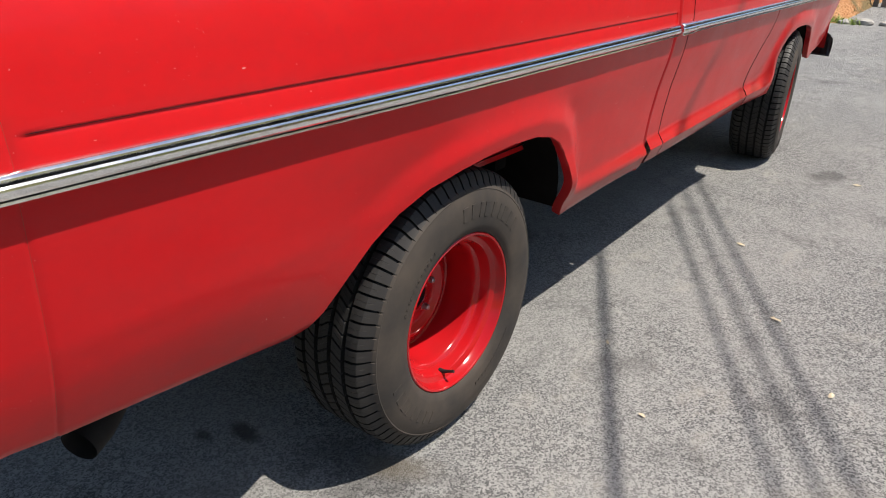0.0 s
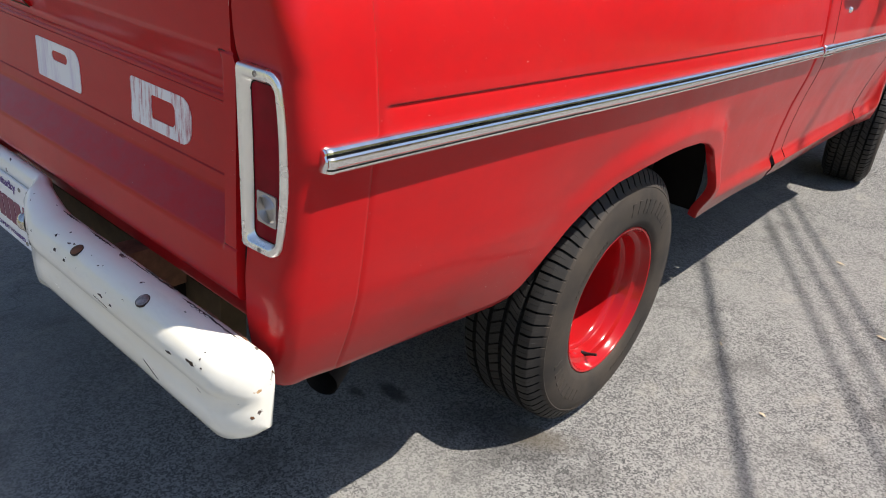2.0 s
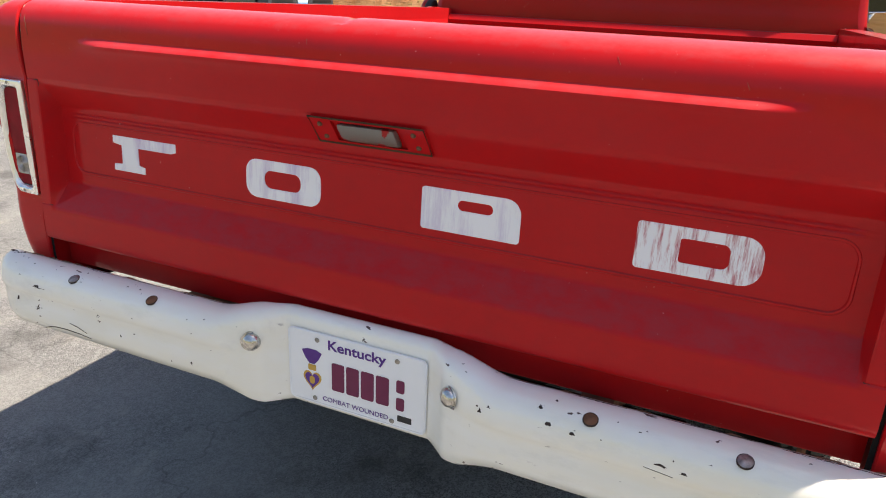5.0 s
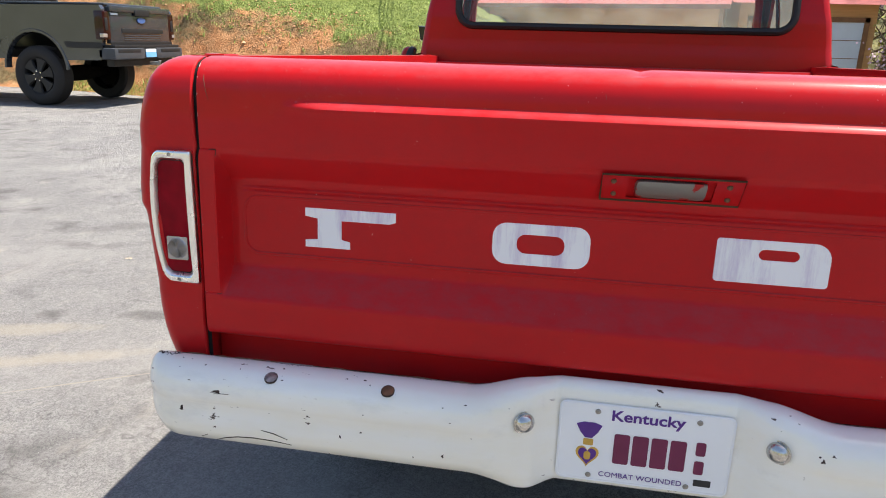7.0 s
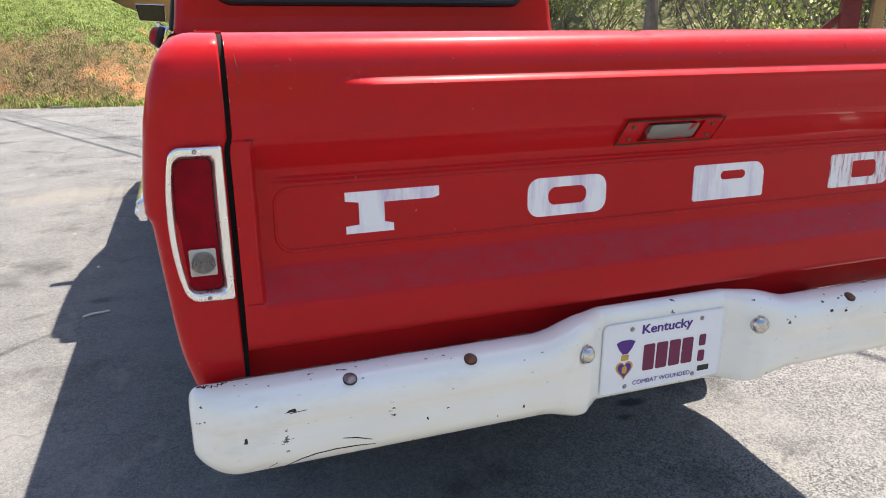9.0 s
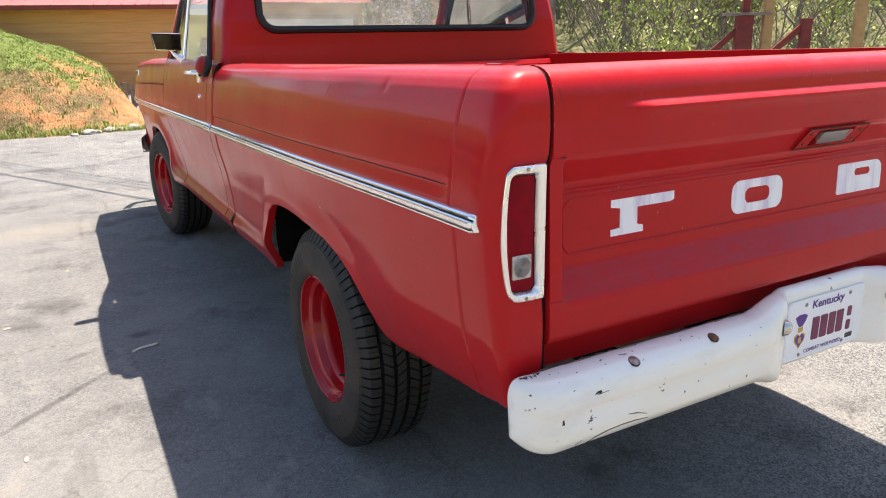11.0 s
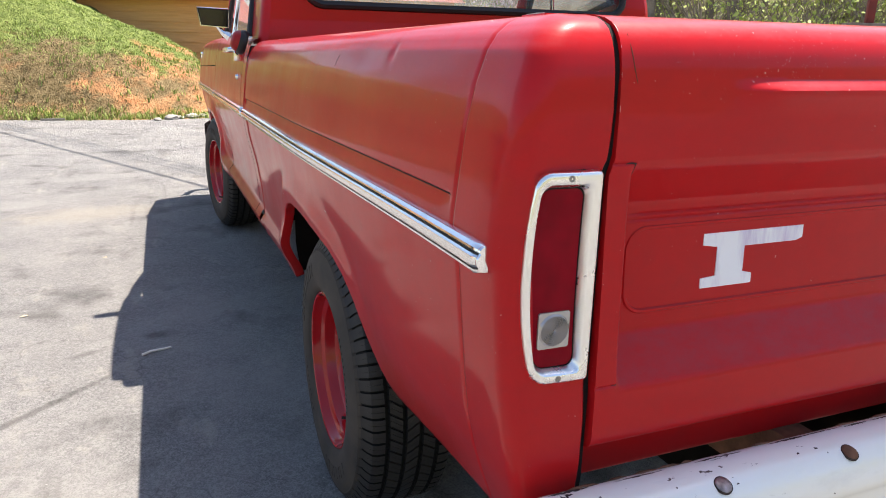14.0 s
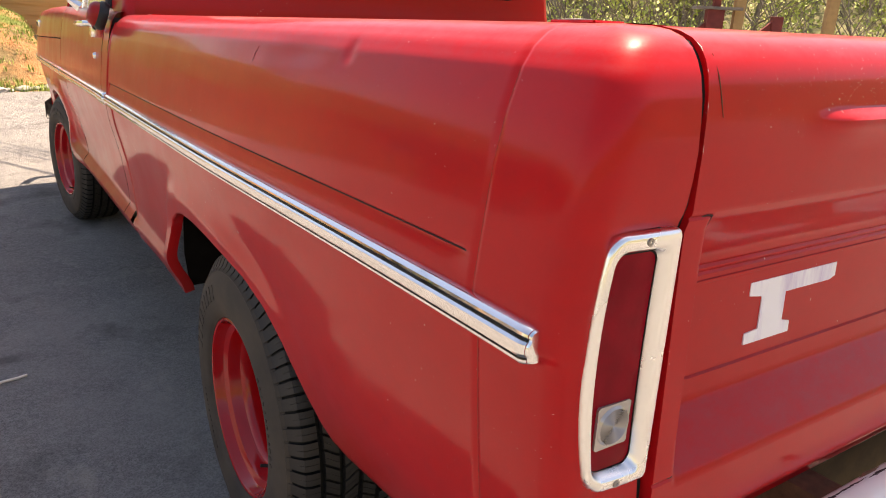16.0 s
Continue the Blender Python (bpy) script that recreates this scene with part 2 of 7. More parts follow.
def glass(name, tint=(1, 1, 1), rough=0.0, film=(0.02, 0.12)):
    k = Mat(name, (0.45, 0.44, 0.42), 0.9)
    n = k.t.nodes
    clear, gloss, fres = n.new("ShaderNodeBsdfTransparent"), n.new("ShaderNodeBsdfGlossy"), n.new("ShaderNodeFresnel")
    clear.inputs[0].default_value = (*(0.93 * v for v in tint), 1)
    gloss.inputs["Roughness"].default_value = rough
    fres.inputs["IOR"].default_value = 1.45
    mix, overlay = n.new("ShaderNodeMixShader"), n.new("ShaderNodeMixShader")
    k.link(fres.outputs[0], mix.inputs[0])
    k.link(clear.outputs[0], mix.inputs[1])
    k.link(gloss.outputs[0], mix.inputs[2])
    k.link(k.ramp(k.noise(6.0, 5, 0.6), [(0.3, film[0]), (0.8, film[1])]), overlay.inputs[0])
    k.link(mix.outputs[0], overlay.inputs[1])
    haze = k.b
    if film[1] > 0.2:
        haze = n.new("ShaderNodeBsdfTranslucent")
        haze.inputs[0].default_value = (0.62, 0.64, 0.56, 1)
    k.link(haze.outputs[0], overlay.inputs[2])
    k.link(overlay.outputs[0], n["Material Output"].inputs[0])
    return k.m


def leafy(name, a, b):
    k = Mat(name, a, 0.6, 0, 0.3)
    k.set_colour(k.mix(k.island(), a, b))
    k.b.inputs["Transmission Weight"].default_value = 0.0
    k.b.inputs["Subsurface Weight"].default_value = 0.0
    return k.m


def clay_bank():
    """Cut bank: bare orange clay crumbling through dry weeds."""
    k = Mat("clay_bank", (0.3, 0.15, 0.06), 0.95, 0, 0.2)
    soil = k.mix(k.ramp(k.noise(5.0, 7, 0.68), [(0.3, 0.0), (0.7, 1.0)]), (0.46, 0.185, 0.07), (0.66, 0.37, 0.185))
    dry = k.mix(k.ramp(k.noise(11.0, 6, 0.7, None, 2.0), [(0.35, 0.0), (0.65, 1.0)]), (0.15, 0.105, 0.048), (0.31, 0.235, 0.12))
    green = k.mix(k.ramp(k.noise(9.0, 6, 0.7, None, 8.0), [(0.35, 0.0), (0.65, 1.0)]), (0.10, 0.14, 0.035), (0.26, 0.32, 0.09))
    sep = k.t.nodes.new("ShaderNodeSeparateXYZ")
    k.link(k.pos, sep.inputs[0])
    # weeds hold the middle stretch of the bank; the clay lies bare at both ends
    along = k.ramp(k.math("MULTIPLY", sep.outputs["X"], -0.1), [(0.20, -0.06), (0.27, 0.13), (0.44, 0.12), (0.54, -0.02)])
    patch = k.math("SUBTRACT", k.noise(0.9, 5, 0.65, (1, 1, 1.6), 6.0), along)
    c = k.mix(k.ramp(patch, [(0.40, 0.0), (0.54, 1.0)]), dry, soil)
    edge = k.math("ADD", sep.outputs["Z"], k.math("MULTIPLY", k.math("SUBTRACT", k.noise(1.2, 5, 0.6), 0.5), 1.6))
    line = k.math("SUBTRACT", edge, k.math("MAXIMUM", 0.0, k.math("MULTIPLY", k.math("ADD", sep.outputs["X"], 0.6), -0.13)))
    c = k.mix(k.ramp(line, [(0.80, 0.0), (0.98, 1.0)]), c, green)
    k.set_colour(c)
    k.bump(k.math("ADD", k.noise(7.0, 8, 0.75), k.noise(30.0, 5, 0.7)), 1.0, 0.065)
    return k.m


RED = red_paint()
# darker copy of the red: the cab's shade is put into its colour
CAB_SHADED_RED = red_paint("cab_shaded_red", 0.80, 0.4)
WHITE = white_paint()
ASPHALT = asphalt()
RUBBER = rubber()
CHROME = chrome("chrome_trim")
BEZEL = chrome("bezel_aluminium", (0.93, 0.93, 0.91), 0.24, 9.0)
STEEL = dull("worn_steel", (0.33, 0.31, 0.29), 0.42, 0.4, 60.0, 0.9)
UNDERCOAT = dull("pale_undercoat", (0.62, 0.50, 0.46), 0.6, 0.1, 40)
CHIP = dull("chipped_steel", (0.045, 0.030, 0.026), 0.8, 0.5, 60.0)
BOLT = dull("dark_bolt_steel", (0.30, 0.25, 0.24), 0.34, 0.6, 90.0, 0.55)
NUT = dull("polished_steel", (0.62, 0.60, 0.57), 0.22, 0.35, 70.0, 1.0)
RUSTY = dull("rusty_steel", (0.16, 0.075, 0.042), 0.85, 0.5, 30.0)
# near-black, hardly glossy: underbody and wheel houses, and shade in gaps and pockets
UNDER_SHADE = dull("underbody_and_shade", (0.008, 0.007, 0.0065), 0.9, 0.5, 10.0)
BROWN = dull("dusty_underframe", (0.060, 0.041, 0.020), 0.85, 0.5, 14.0)
BLACK = dull("black_rubber", (0.014, 0.014, 0.015), 0.5, 0.3, 30.0)
STRIPE = dull("trim_stripe", (0.028, 0.028, 0.03), 0.45, 0.3, 40.0)
JOINT = dull("joint_shade", (0.035, 0.008, 0.008), 0.8, 0.4, 20.0)
UNDER_SHADE.node_tree.nodes["Principled BSDF"].inputs["Specular IOR Level"].default_value = 0.04
# near-black for rubber seals and for shade in the tailgate gap and tread grooves
SEAL_SHADE = dull("gap_shadow_rubber", (0.005, 0.005, 0.005), 0.9, 0.3, 30.0)
GLASS = glass("window_glass")


# ---- mesh helpers ----
RAKE = 0.0176


def mesh_ob(name, verts, faces, material, parent=None, label="", smooth=True, raked=False, angle=None):
    """Links one mesh object. raked: on the truck's nose-down line."""
    v = np.array(verts, float).reshape(-1, 3)
    if raked:
        v = v.copy()
        v[:, 2] -= RAKE * v[:, 1]
    me = bpy.data.meshes.new(name)
    me.from_pydata(v.tolist(), [], [tuple(int(i) for i in f) for f in faces])
    me.validate()
    bm = bmesh.new()
    bm.from_mesh(me)
    bmesh.ops.recalc_face_normals(bm, faces=bm.faces)
    if smooth:
        for f in bm.faces:
            f.smooth = True
        lim = radians(angle or 38)
        for e in bm.edges:
            if len(e.link_faces) == 2 and e.calc_face_angle(0) > lim:
                e.smooth = False
    bm.to_mesh(me)
    bm.free()
    for m in material if isinstance(material, (list, tuple)) else [material]:
        me.materials.append(m)
    ob = new(name, me)
    if parent:
        ob.parent = parent
    if label:
        ob["label"] = label
    return ob


class Geo:
    """Collects vertices and faces for one mesh."""

    def __init__(self):
        self.v, self.f = [], []

    def add(self, verts, faces):
        n = len(self.v)
        self.v += [tuple(p) for p in verts]
        self.f += [tuple(i + n for i in f) for f in faces]
        return self

    def grid(self, P, wrap_u=False, wrap_v=False):
        P = np.asarray(P, float)
        m, n = P.shape[:2]
        fs = []
        for i in range(m if wrap_u else m - 1):
            for j in range(n if wrap_v else n - 1):
                a, b = (i + 1) % m, (j + 1) % n
                fs.append((i * n + j, a * n + j, a * n + b, i * n + b))
        return self.add(P.reshape(-1, 3), fs)

    def box(self, x0, x1, y0, y1, z0, z1, bevel=0.0):
        bm = bmesh.new()
        bmesh.ops.create_cube(bm, size=1)
        for v in bm.verts:
            v.co = Vector(((x0 + x1) / 2 + v.co.x * (x1 - x0), (y0 + y1) / 2 + v.co.y * (y1 - y0), (z0 + z1) / 2 + v.co.z * (z1 - z0)))
        if bevel:
            bmesh.ops.bevel(bm, geom=list(bm.edges), offset=bevel, segments=2, affect="EDGES", profile=0.6)
        return self.take(bm)

    def take(self, bm, m=None):
        if m is not None:
            bmesh.ops.transform(bm, matrix=m, verts=bm.verts)
        bm.verts.index_update()
        self.add([v.co[:] for v in bm.verts], [[v.index for v in f.verts] for f in bm.faces])
        bm.free()
        return self

    def tube(self, points, r, sides=10, caps=True):
        P = [Vector(p) for p in points]
        rs = r if isinstance(r, (list, tuple)) else [r] * len(P)
        rings = []
        up = Vector((0, 0, 1))
        for i, p in enumerate(P):
            d = (P[min(i + 1, len(P) - 1)] - P[max(i - 1, 0)]).normalized()
            side = d.cross(up)
            if side.length < 1e-3:
                side = d.cross(Vector((1, 0, 0)))
            side.normalize()
            u = side.cross(d)
            rings.append([p + rs[i] * (math.cos(a) * side + math.sin(a) * u) for a in [2 * math.pi * k / sides for k in range(sides)]])
        n = len(self.v)
        self.grid(rings, wrap_v=True)
        if caps:
            self.f.append(tuple(n + k for k in range(sides)))
            self.f.append(tuple(n + (len(P) - 1) * sides + k for k in range(sides)))
        return self

    def revolve(self, prof, n=64, axis="x"):
        """prof: (radius, along) rows turned round the x axis."""
        a = np.linspace(0, 2 * np.pi, n, endpoint=False)
        P = np.array([[(h, r * math.cos(t), r * math.sin(t)) for r, h in prof] for t in a])
        return self.grid(P, wrap_u=True)

    def prism(self, poly, y0, y1):
        """A plate: an outline in x, z between two depths y."""
        n = len(poly)
        vs = [(x, y0, z) for x, z in poly] + [(x, y1, z) for x, z in poly]
        fs = [tuple(range(n)), tuple(range(2 * n - 1, n - 1, -1))] + [(i, (i + 1) % n, n + (i + 1) % n, n + i) for i in range(n)]
        return self.add(vs, fs)

    def ob(self, name, material, parent=None, label="", **kw):
        return mesh_ob(name, self.v, self.f, material, parent, label, **kw)


def smooth01(a, b, x):
    t = np.clip((np.asarray(x, float) - a) / (b - a), 0, 1)
    return t * t * (3 - 2 * t)


def round_rect(x0, x1, z0, z1, r, n=6):
    """Outline of a rounded rectangle; r: one radius or four (from lower left, anticlockwise)."""
    rs = r if isinstance(r, (list, tuple)) else [r] * 4
    out = []
    for (cx, cz, a0), q in zip([(x0, z0, 180), (x1, z0, 270), (x1, z1, 0), (x0, z1, 90)], rs):
        sx, sz = (1 if cx == x0 else -1), (1 if cz == z0 else -1)
        for k in range(n + 1):
            a = radians(a0 + 90 * k / n)
            out.append((cx + sx * q + q * math.cos(a), cz + sz * q + q * math.sin(a)))
    return out


def thing(name, label, category, group="", at=(0, 0, 0), kind=""):
    e = new(name)
    e.location = at
    e.empty_display_size = 0.1
    return tagged(e, label, category, group, kind)


def setting(ob, label, category):
    return tagged(ob, label, category, kind="structure")


# ---- ground ----
g = Geo()
xs = np.concatenate([[-600, -200, -80], np.linspace(-30, 30, 61), [80, 200, 600]])
ys = np.concatenate([[-600, -200, -80], np.linspace(-30, 30, 61), [80, 200, 600]])
g.grid([[(x, y, 0.0) for y in ys] for x in xs])
setting(g.ob("ground", ASPHALT), "weathered grey asphalt lot with pale wear", "asphalt")

# ---- the red pickup ----
truck = thing("pickup_truck", "faded red vintage pickup truck with chrome side trim", "pickup truck")

PROFILE = [(0.40, 0.872), (0.50, 0.890), (0.57, 0.904), (0.62, 0.920), (0.67, 0.938), (0.72, 0.954), (0.78, 0.968), (0.85, 0.976), (0.92, 0.982), (0.98, 0.9865), (1.004, 0.9885), (1.016, 0.9915), (1.024, 0.996), (1.03, 0.998),
           (1.06, 0.998), (1.094, 0.994), (1.12, 0.991), (1.18, 0.983), (1.23, 0.972), (1.27, 0.958), (1.29, 0.945), (1.302, 0.93), (1.309, 0.915), (1.311, 0.90)]
PZ, PX = np.array(PROFILE).T


def side_x(y, z, groove=1.0):
    """Half width of the body at a height, with the pressed line above the trim."""
    x = np.interp(z, PZ, PX) + (0.017 + 0.022 * smooth01(0.92, 0.58, z)) * smooth01(0.1, 1.3, y) - 0.026 * smooth01(0.98, 0.76, z) * smooth01(0.56, 0.74, z) * smooth01(0.5, 1.05, y) - 0.05 * smooth01(4.9, 5.9, y) ** 2
    dip = np.interp(z, [1.052, 1.083, 1.0875, 1.0905, 1.095], [0.0, 0.0035, 0.0048, 0.0006, 0.0])
    return x - groove * dip


REAR_ARCH = [(0.05, 0.650), (0.14, 0.632), (0.23, 0.615), (0.54, 0.588), (0.66, 0.577), (0.71, 0.582), (0.745, 0.605), (0.80, 0.668), (0.86, 0.724), (0.94, 0.773), (1.03, 0.806), (1.14, 0.826),
             (1.25, 0.838), (1.36, 0.842), (1.47, 0.837), (1.55, 0.820), (1.61, 0.792), (1.65, 0.757), (1.69, 0.700), (1.72, 0.630), (1.745, 0.555), (1.76, 0.515), (1.80, 0.518), (2.40, 0.540)]
REAR_CREASE = [(0.66, 0.58), (0.70, 0.635), (0.78, 0.715), (0.86, 0.775), (0.95, 0.815), (1.05, 0.846), (1.16, 0.868), (1.36, 0.884), (1.50, 0.879), (1.60, 0.856),
               (1.67, 0.815), (1.715, 0.755), (1.745, 0.68), (1.77, 0.615), (1.80, 0.592), (1.85, 0.586), (2.45, 0.600)]
WHEELBASE = 3.33


def dist_line(Y, Z, line):
    """Distance to a line, below it counted positive."""
    pts = np.array(line, float)
    best = np.full(Y.shape, 9.0)
    for (ay, az), (by, bz) in zip(pts[:-1], pts[1:]):
        d = np.array([by - ay, bz - az])
        t = np.clip(((Y - ay) * d[0] + (Z - az) * d[1]) / (d @ d), 0, 1)
        best = np.minimum(best, np.hypot(Y - ay - t * d[0], Z - az - t * d[1]))
    top = np.interp(Y, pts[:, 0], pts[:, 1], left=-9, right=-9)
    return np.where(Z < top, best, -best)


def flare(Y, Z, line, deep=0.020):
    low = smooth01(0.78, 0.62, Z)
    fade = np.where(Y < 3.0, smooth01(0.70, 1.20, Y), smooth01(5.08, 4.60, Y))
    # the sill tucks under ahead of the arch
    fade = fade * (1 - (0.85 - 0.30 * smooth01(2.0, 2.5, Y)) * smooth01(1.60, 1.72, Y) * smooth01(3.95, 3.80, Y) * smooth01(0.66, 0.52, Z))
    return fade * (deep + 0.020 * low) * smooth01(-0.060 + 0.026 * low, 0.014, dist_line(Y, Z, line))


def columns(y0, y1, line, step, extra=()):
    """Stations along the body, close together where the lower edge is steep."""
    ys = list(np.arange(y0, y1, step)) + [y1] + [y for y, _ in line if y0 < y < y1] + list(extra)
    for (a, za), (b, zb) in zip(line[:-1], line[1:]):
        n = int(abs(zb - za) / 0.012)
        ys += [a + (b - a) * k / (n + 1) for k in range(1, n + 1) if y0 < a + (b - a) * k / (n + 1) < y1]
    ys = sorted(set(round(y, 4) for y in ys))
    return [y for k, y in enumerate(ys) if k == 0 or y - ys[k - 1] > 0.0012]


UPPER = [0.90, 0.93, 0.96, 0.98, 1.004, 1.010, 1.016, 1.020, 1.024, 1.03, 1.05, 1.065, 1.078, 1.083, 1.0865, 1.089, 1.0915, 1.096, 1.11, 1.128, 1.140, 1.148, 1.157, 1.18, 1.205, 1.23, 1.24, 1.25, 1.257, 1.263, 1.27, 1.276, 1.283, 1.289, 1.294, 1.2985, 1.302, 1.305, 1.3075, 1.3095, 1.311]


def side_rows(y, line, low_n=22, cap=1.311):
    zb = np.interp(y, *np.array(line).T)
    low = zb + (0.885 - zb) * np.linspace(0, 1, low_n)
    return np.concatenate([low, [z for z in UPPER if z <= cap + 1e-6]])


def side_sheet(s, y0, y1, line, crease, cap=1.311, groove=(0.23, 2.33), step=0.03, seam=None, rail=0.0, extra=()):
    """One pressed side panel with a folded lower lip; s is +1 or -1."""
    rows = []
    if seam:
        extra = list(extra) + [seam - 0.004, seam - 0.0015, seam + 0.0015, seam + 0.004]
    for y in columns(y0, y1, line, step, extra):
        z = side_rows(y, line, cap=cap)
        yy = np.full_like(z, y)
        gv = 1.0 if groove and groove[0] < y < groove[1] else 0.0
        x = side_x(yy, z, gv) + flare(yy, z, crease)
        if s < 0 and y1 < 3:
            x -= 0.0035 * np.exp(-((y - 0.57) / 0.014) ** 2 - ((z - 1.268) / 0.013) ** 2) + 0.003 * np.exp(-((y - 0.72) / 0.10) ** 2 - ((z - 1.262) / 0.02) ** 2)
        if seam:
            x -= 0.003 * max(0.0, 1 - abs(y - seam) / 0.003)
        col = [(s * (x[0] - 0.03), y, z[0] + 0.004), (s * (x[0] - 0.004), y, z[0] - 0.003)]
        col += [(s * a, y, c) for a, c in zip(x, z)]
        if rail:
            col += [(s * (x[-1] - 0.02), y, cap + 0.001), (s * (x[-1] - rail), y, cap), (s * (x[-1] - rail), y, cap - 0.05)]
        rows.append(col)
    return rows


def rear_y(z):
    """Depth of the tail face: it stands a little proud above and below the lamp."""
    return np.interp(z, [0.6, 0.66, 0.75, 0.82, 0.872, 1.139, 1.165, 1.20, 1.22, 1.25, 1.27, 1.283, 1.294, 1.302, 1.3075, 1.311], [0.115, 0.092, 0.080, 0.0795, 0.0858, 0.0862, 0.0805, 0.0785, 0.0795, 0.083, 0.088, 0.0940, 0.102, 0.113, 0.128, 0.150])


def gate_half(z):
    """Half width of the tailgate; the gap steps inwards above the lamps."""
    return np.interp(z, [0.0, 1.128, 1.148, 2.0], [0.8575, 0.8575, 0.8515, 0.8515])


def tail_edge(z):
    return gate_half(z) + np.interp(z, [0.0, 1.128, 1.148, 2.0], [0.0092, 0.0092, 0.0088, 0.0088])


SEAM_Y = 0.217
for s, hand in ((1, "right"), (-1, "left")):
    rows = side_sheet(s, 0.15, 2.345, REAR_ARCH, REAR_CREASE, seam=SEAM_Y, rail=0.075, step=0.03, extra=(0.2305, 2.329, 2.331) + tuple(0.54 + 0.006 * q for q in range(11)))
    # rounded tail corner, then the face that carries the lamp, then the return beside the tailgate
    first = rows[0]
    zs = np.array([p[2] for p in first])
    xs_ = np.array([abs(p[0]) for p in first])
    zs[-2:], xs_[-3:] = 1.3115, 0.888
    corner = []
    yr, inner = rear_y(zs), tail_edge(zs)
    rad = np.minimum(0.15 - yr, 0.036)
    wide = np.minimum(0.036, np.maximum(0.0, xs_ - inner - 0.006))
    for a in (84, 74, 63, 52, 41, 30, 19, 9, 0):
        q = radians(90 - a)
        corner.append([(s * (X - w * (1 - math.cos(q)) ** 1.12), Y + R - R * math.sin(q) ** 0.9, Z) for X, Y, R, w, Z in zip(xs_, yr, rad, wide, zs)])
    for f in (0.25, 0.5, 0.75):
        corner.append([(s * ((X - w) * (1 - f) + (I + 0.004) * f), Y + 0.015 * float(smooth01(0.872, 0.886, Z) * smooth01(1.140, 1.126, Z)), Z) for X, w, I, Y, Z in zip(xs_, wide, inner, yr, zs)])
    corner.append([(s * (I + 0.003), Y, Z) for I, Y, Z in zip(inner, yr, zs)])
    corner.append([(s * I, Y + 0.003, Z) for I, Y, Z in zip(inner, yr, zs)])
    corner.append([(s * I, Y + 0.07, Z) for I, Y, Z in zip(inner, yr, zs)])
    g = Geo().grid(corner[::-1] + rows)
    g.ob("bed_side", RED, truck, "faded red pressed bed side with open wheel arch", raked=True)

    # inner skin of the bed, wheel house and end caps
    g = Geo()
    zin = [1.262, 1.20, 1.0, 0.80, 0.72]
    g.grid([[(s * (0.84 if z > 1.2 else 0.83), y, z) for z in zin] for y in np.linspace(0.15, 2.34, 12)])
    g.ob("bed_inner_side", RED, truck, raked=True)
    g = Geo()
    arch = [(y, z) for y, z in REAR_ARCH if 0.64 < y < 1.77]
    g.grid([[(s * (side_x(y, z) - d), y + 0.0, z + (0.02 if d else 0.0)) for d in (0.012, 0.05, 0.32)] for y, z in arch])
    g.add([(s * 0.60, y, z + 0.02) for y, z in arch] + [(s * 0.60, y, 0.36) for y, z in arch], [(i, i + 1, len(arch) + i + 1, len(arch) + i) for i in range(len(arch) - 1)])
    g.ob("wheel_house", UNDER_SHADE, truck, "dark wheel housing", raked=True)

    # fine dark tube for the joint's shade under the upper pressing, thicker on the left
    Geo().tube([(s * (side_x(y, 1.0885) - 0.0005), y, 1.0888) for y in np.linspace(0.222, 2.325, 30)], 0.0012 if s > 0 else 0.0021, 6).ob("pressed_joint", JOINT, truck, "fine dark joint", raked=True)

    # bright side trim in three lengths with a short joining cap
    def trim(y0, y1, tall=0.038, lift=0.016, end=True):
        prof = [(-0.5, 0.0), (-0.5, 0.50), (-0.47, 0.72), (-0.42, 0.80), (-0.355, 0.78), (-0.35, 0.40), (-0.28, 0.40), (-0.275, 0.84), (-0.18, 1.0), (-0.05, 1.03), (0.08, 0.96), (0.15, 0.82), (0.155, 0.40), (0.225, 0.40), (0.23, 0.74), (0.29, 0.86), (0.36, 0.82), (0.44, 0.62), (0.485, 0.36), (0.5, 0.15), (0.5, 0.0)]
        P = []
        for y in sorted([y0 + q for q in (0.0, 0.003, 0.008, 0.015, 0.024)] + [y1 - q for q in (0.0, 0.002, 0.005)] + list(np.linspace(y0 + 0.03, y1 - 0.01, max(3, int((y1 - y0) / 0.05))))):
            near = min(1.0, 0.80 + 0.20 * math.sin(min(1.0, (y - y0) / 0.008) * math.pi / 2), 0.8 + 0.2 * (y1 - y) / 0.005)
            P.append([(s * (side_x(y, 1.036, 0) - 0.003 + lift * d * near), y, 1.033 + tall * h * (0.5 + 0.5 * near)) for h, d in prof])
        geo = Geo().grid(P)
        if end:
            n = len(prof)
            keep = [k for k in range(n) if k not in (5, 6, 12, 13)]
            for col, sg in ((P[0], -1), (P[-1], 1)):
                out = [(x, y + sg * 0.001, z) for x, y, z in (col[k] for k in keep)]
                mid = [(0.25 * (out[0][0] + out[-1][0]) * 2 + (x - 0.5 * (out[0][0] + out[-1][0])) * 0.88, y + sg * 0.0025, 1.033 + (z - 1.033) * 0.92) for x, y, z in out]
                geo.grid([out, mid])
                geo.add(mid, [tuple(range(len(mid)))])
        return geo, P
    for y0, y1, tall, lift in ((0.1165, 2.343, 0.038, 0.018), (2.375, 2.484, 0.043, 0.022), (2.496, 3.782, 0.038, 0.018), (3.796, 5.70, 0.038, 0.018)):
        geo, P = trim(y0, y1, tall, lift)
        t_ob = geo.ob("side_trim", CHROME, truck, "bright chrome side moulding with a dark inset line", raked=True, angle=25)
        for q in (5, 12):
            st = Geo().grid([[c[q], c[q + 1]] for c in (np.array(P) + np.array([s * 0.0009, 0, 0])).tolist()])
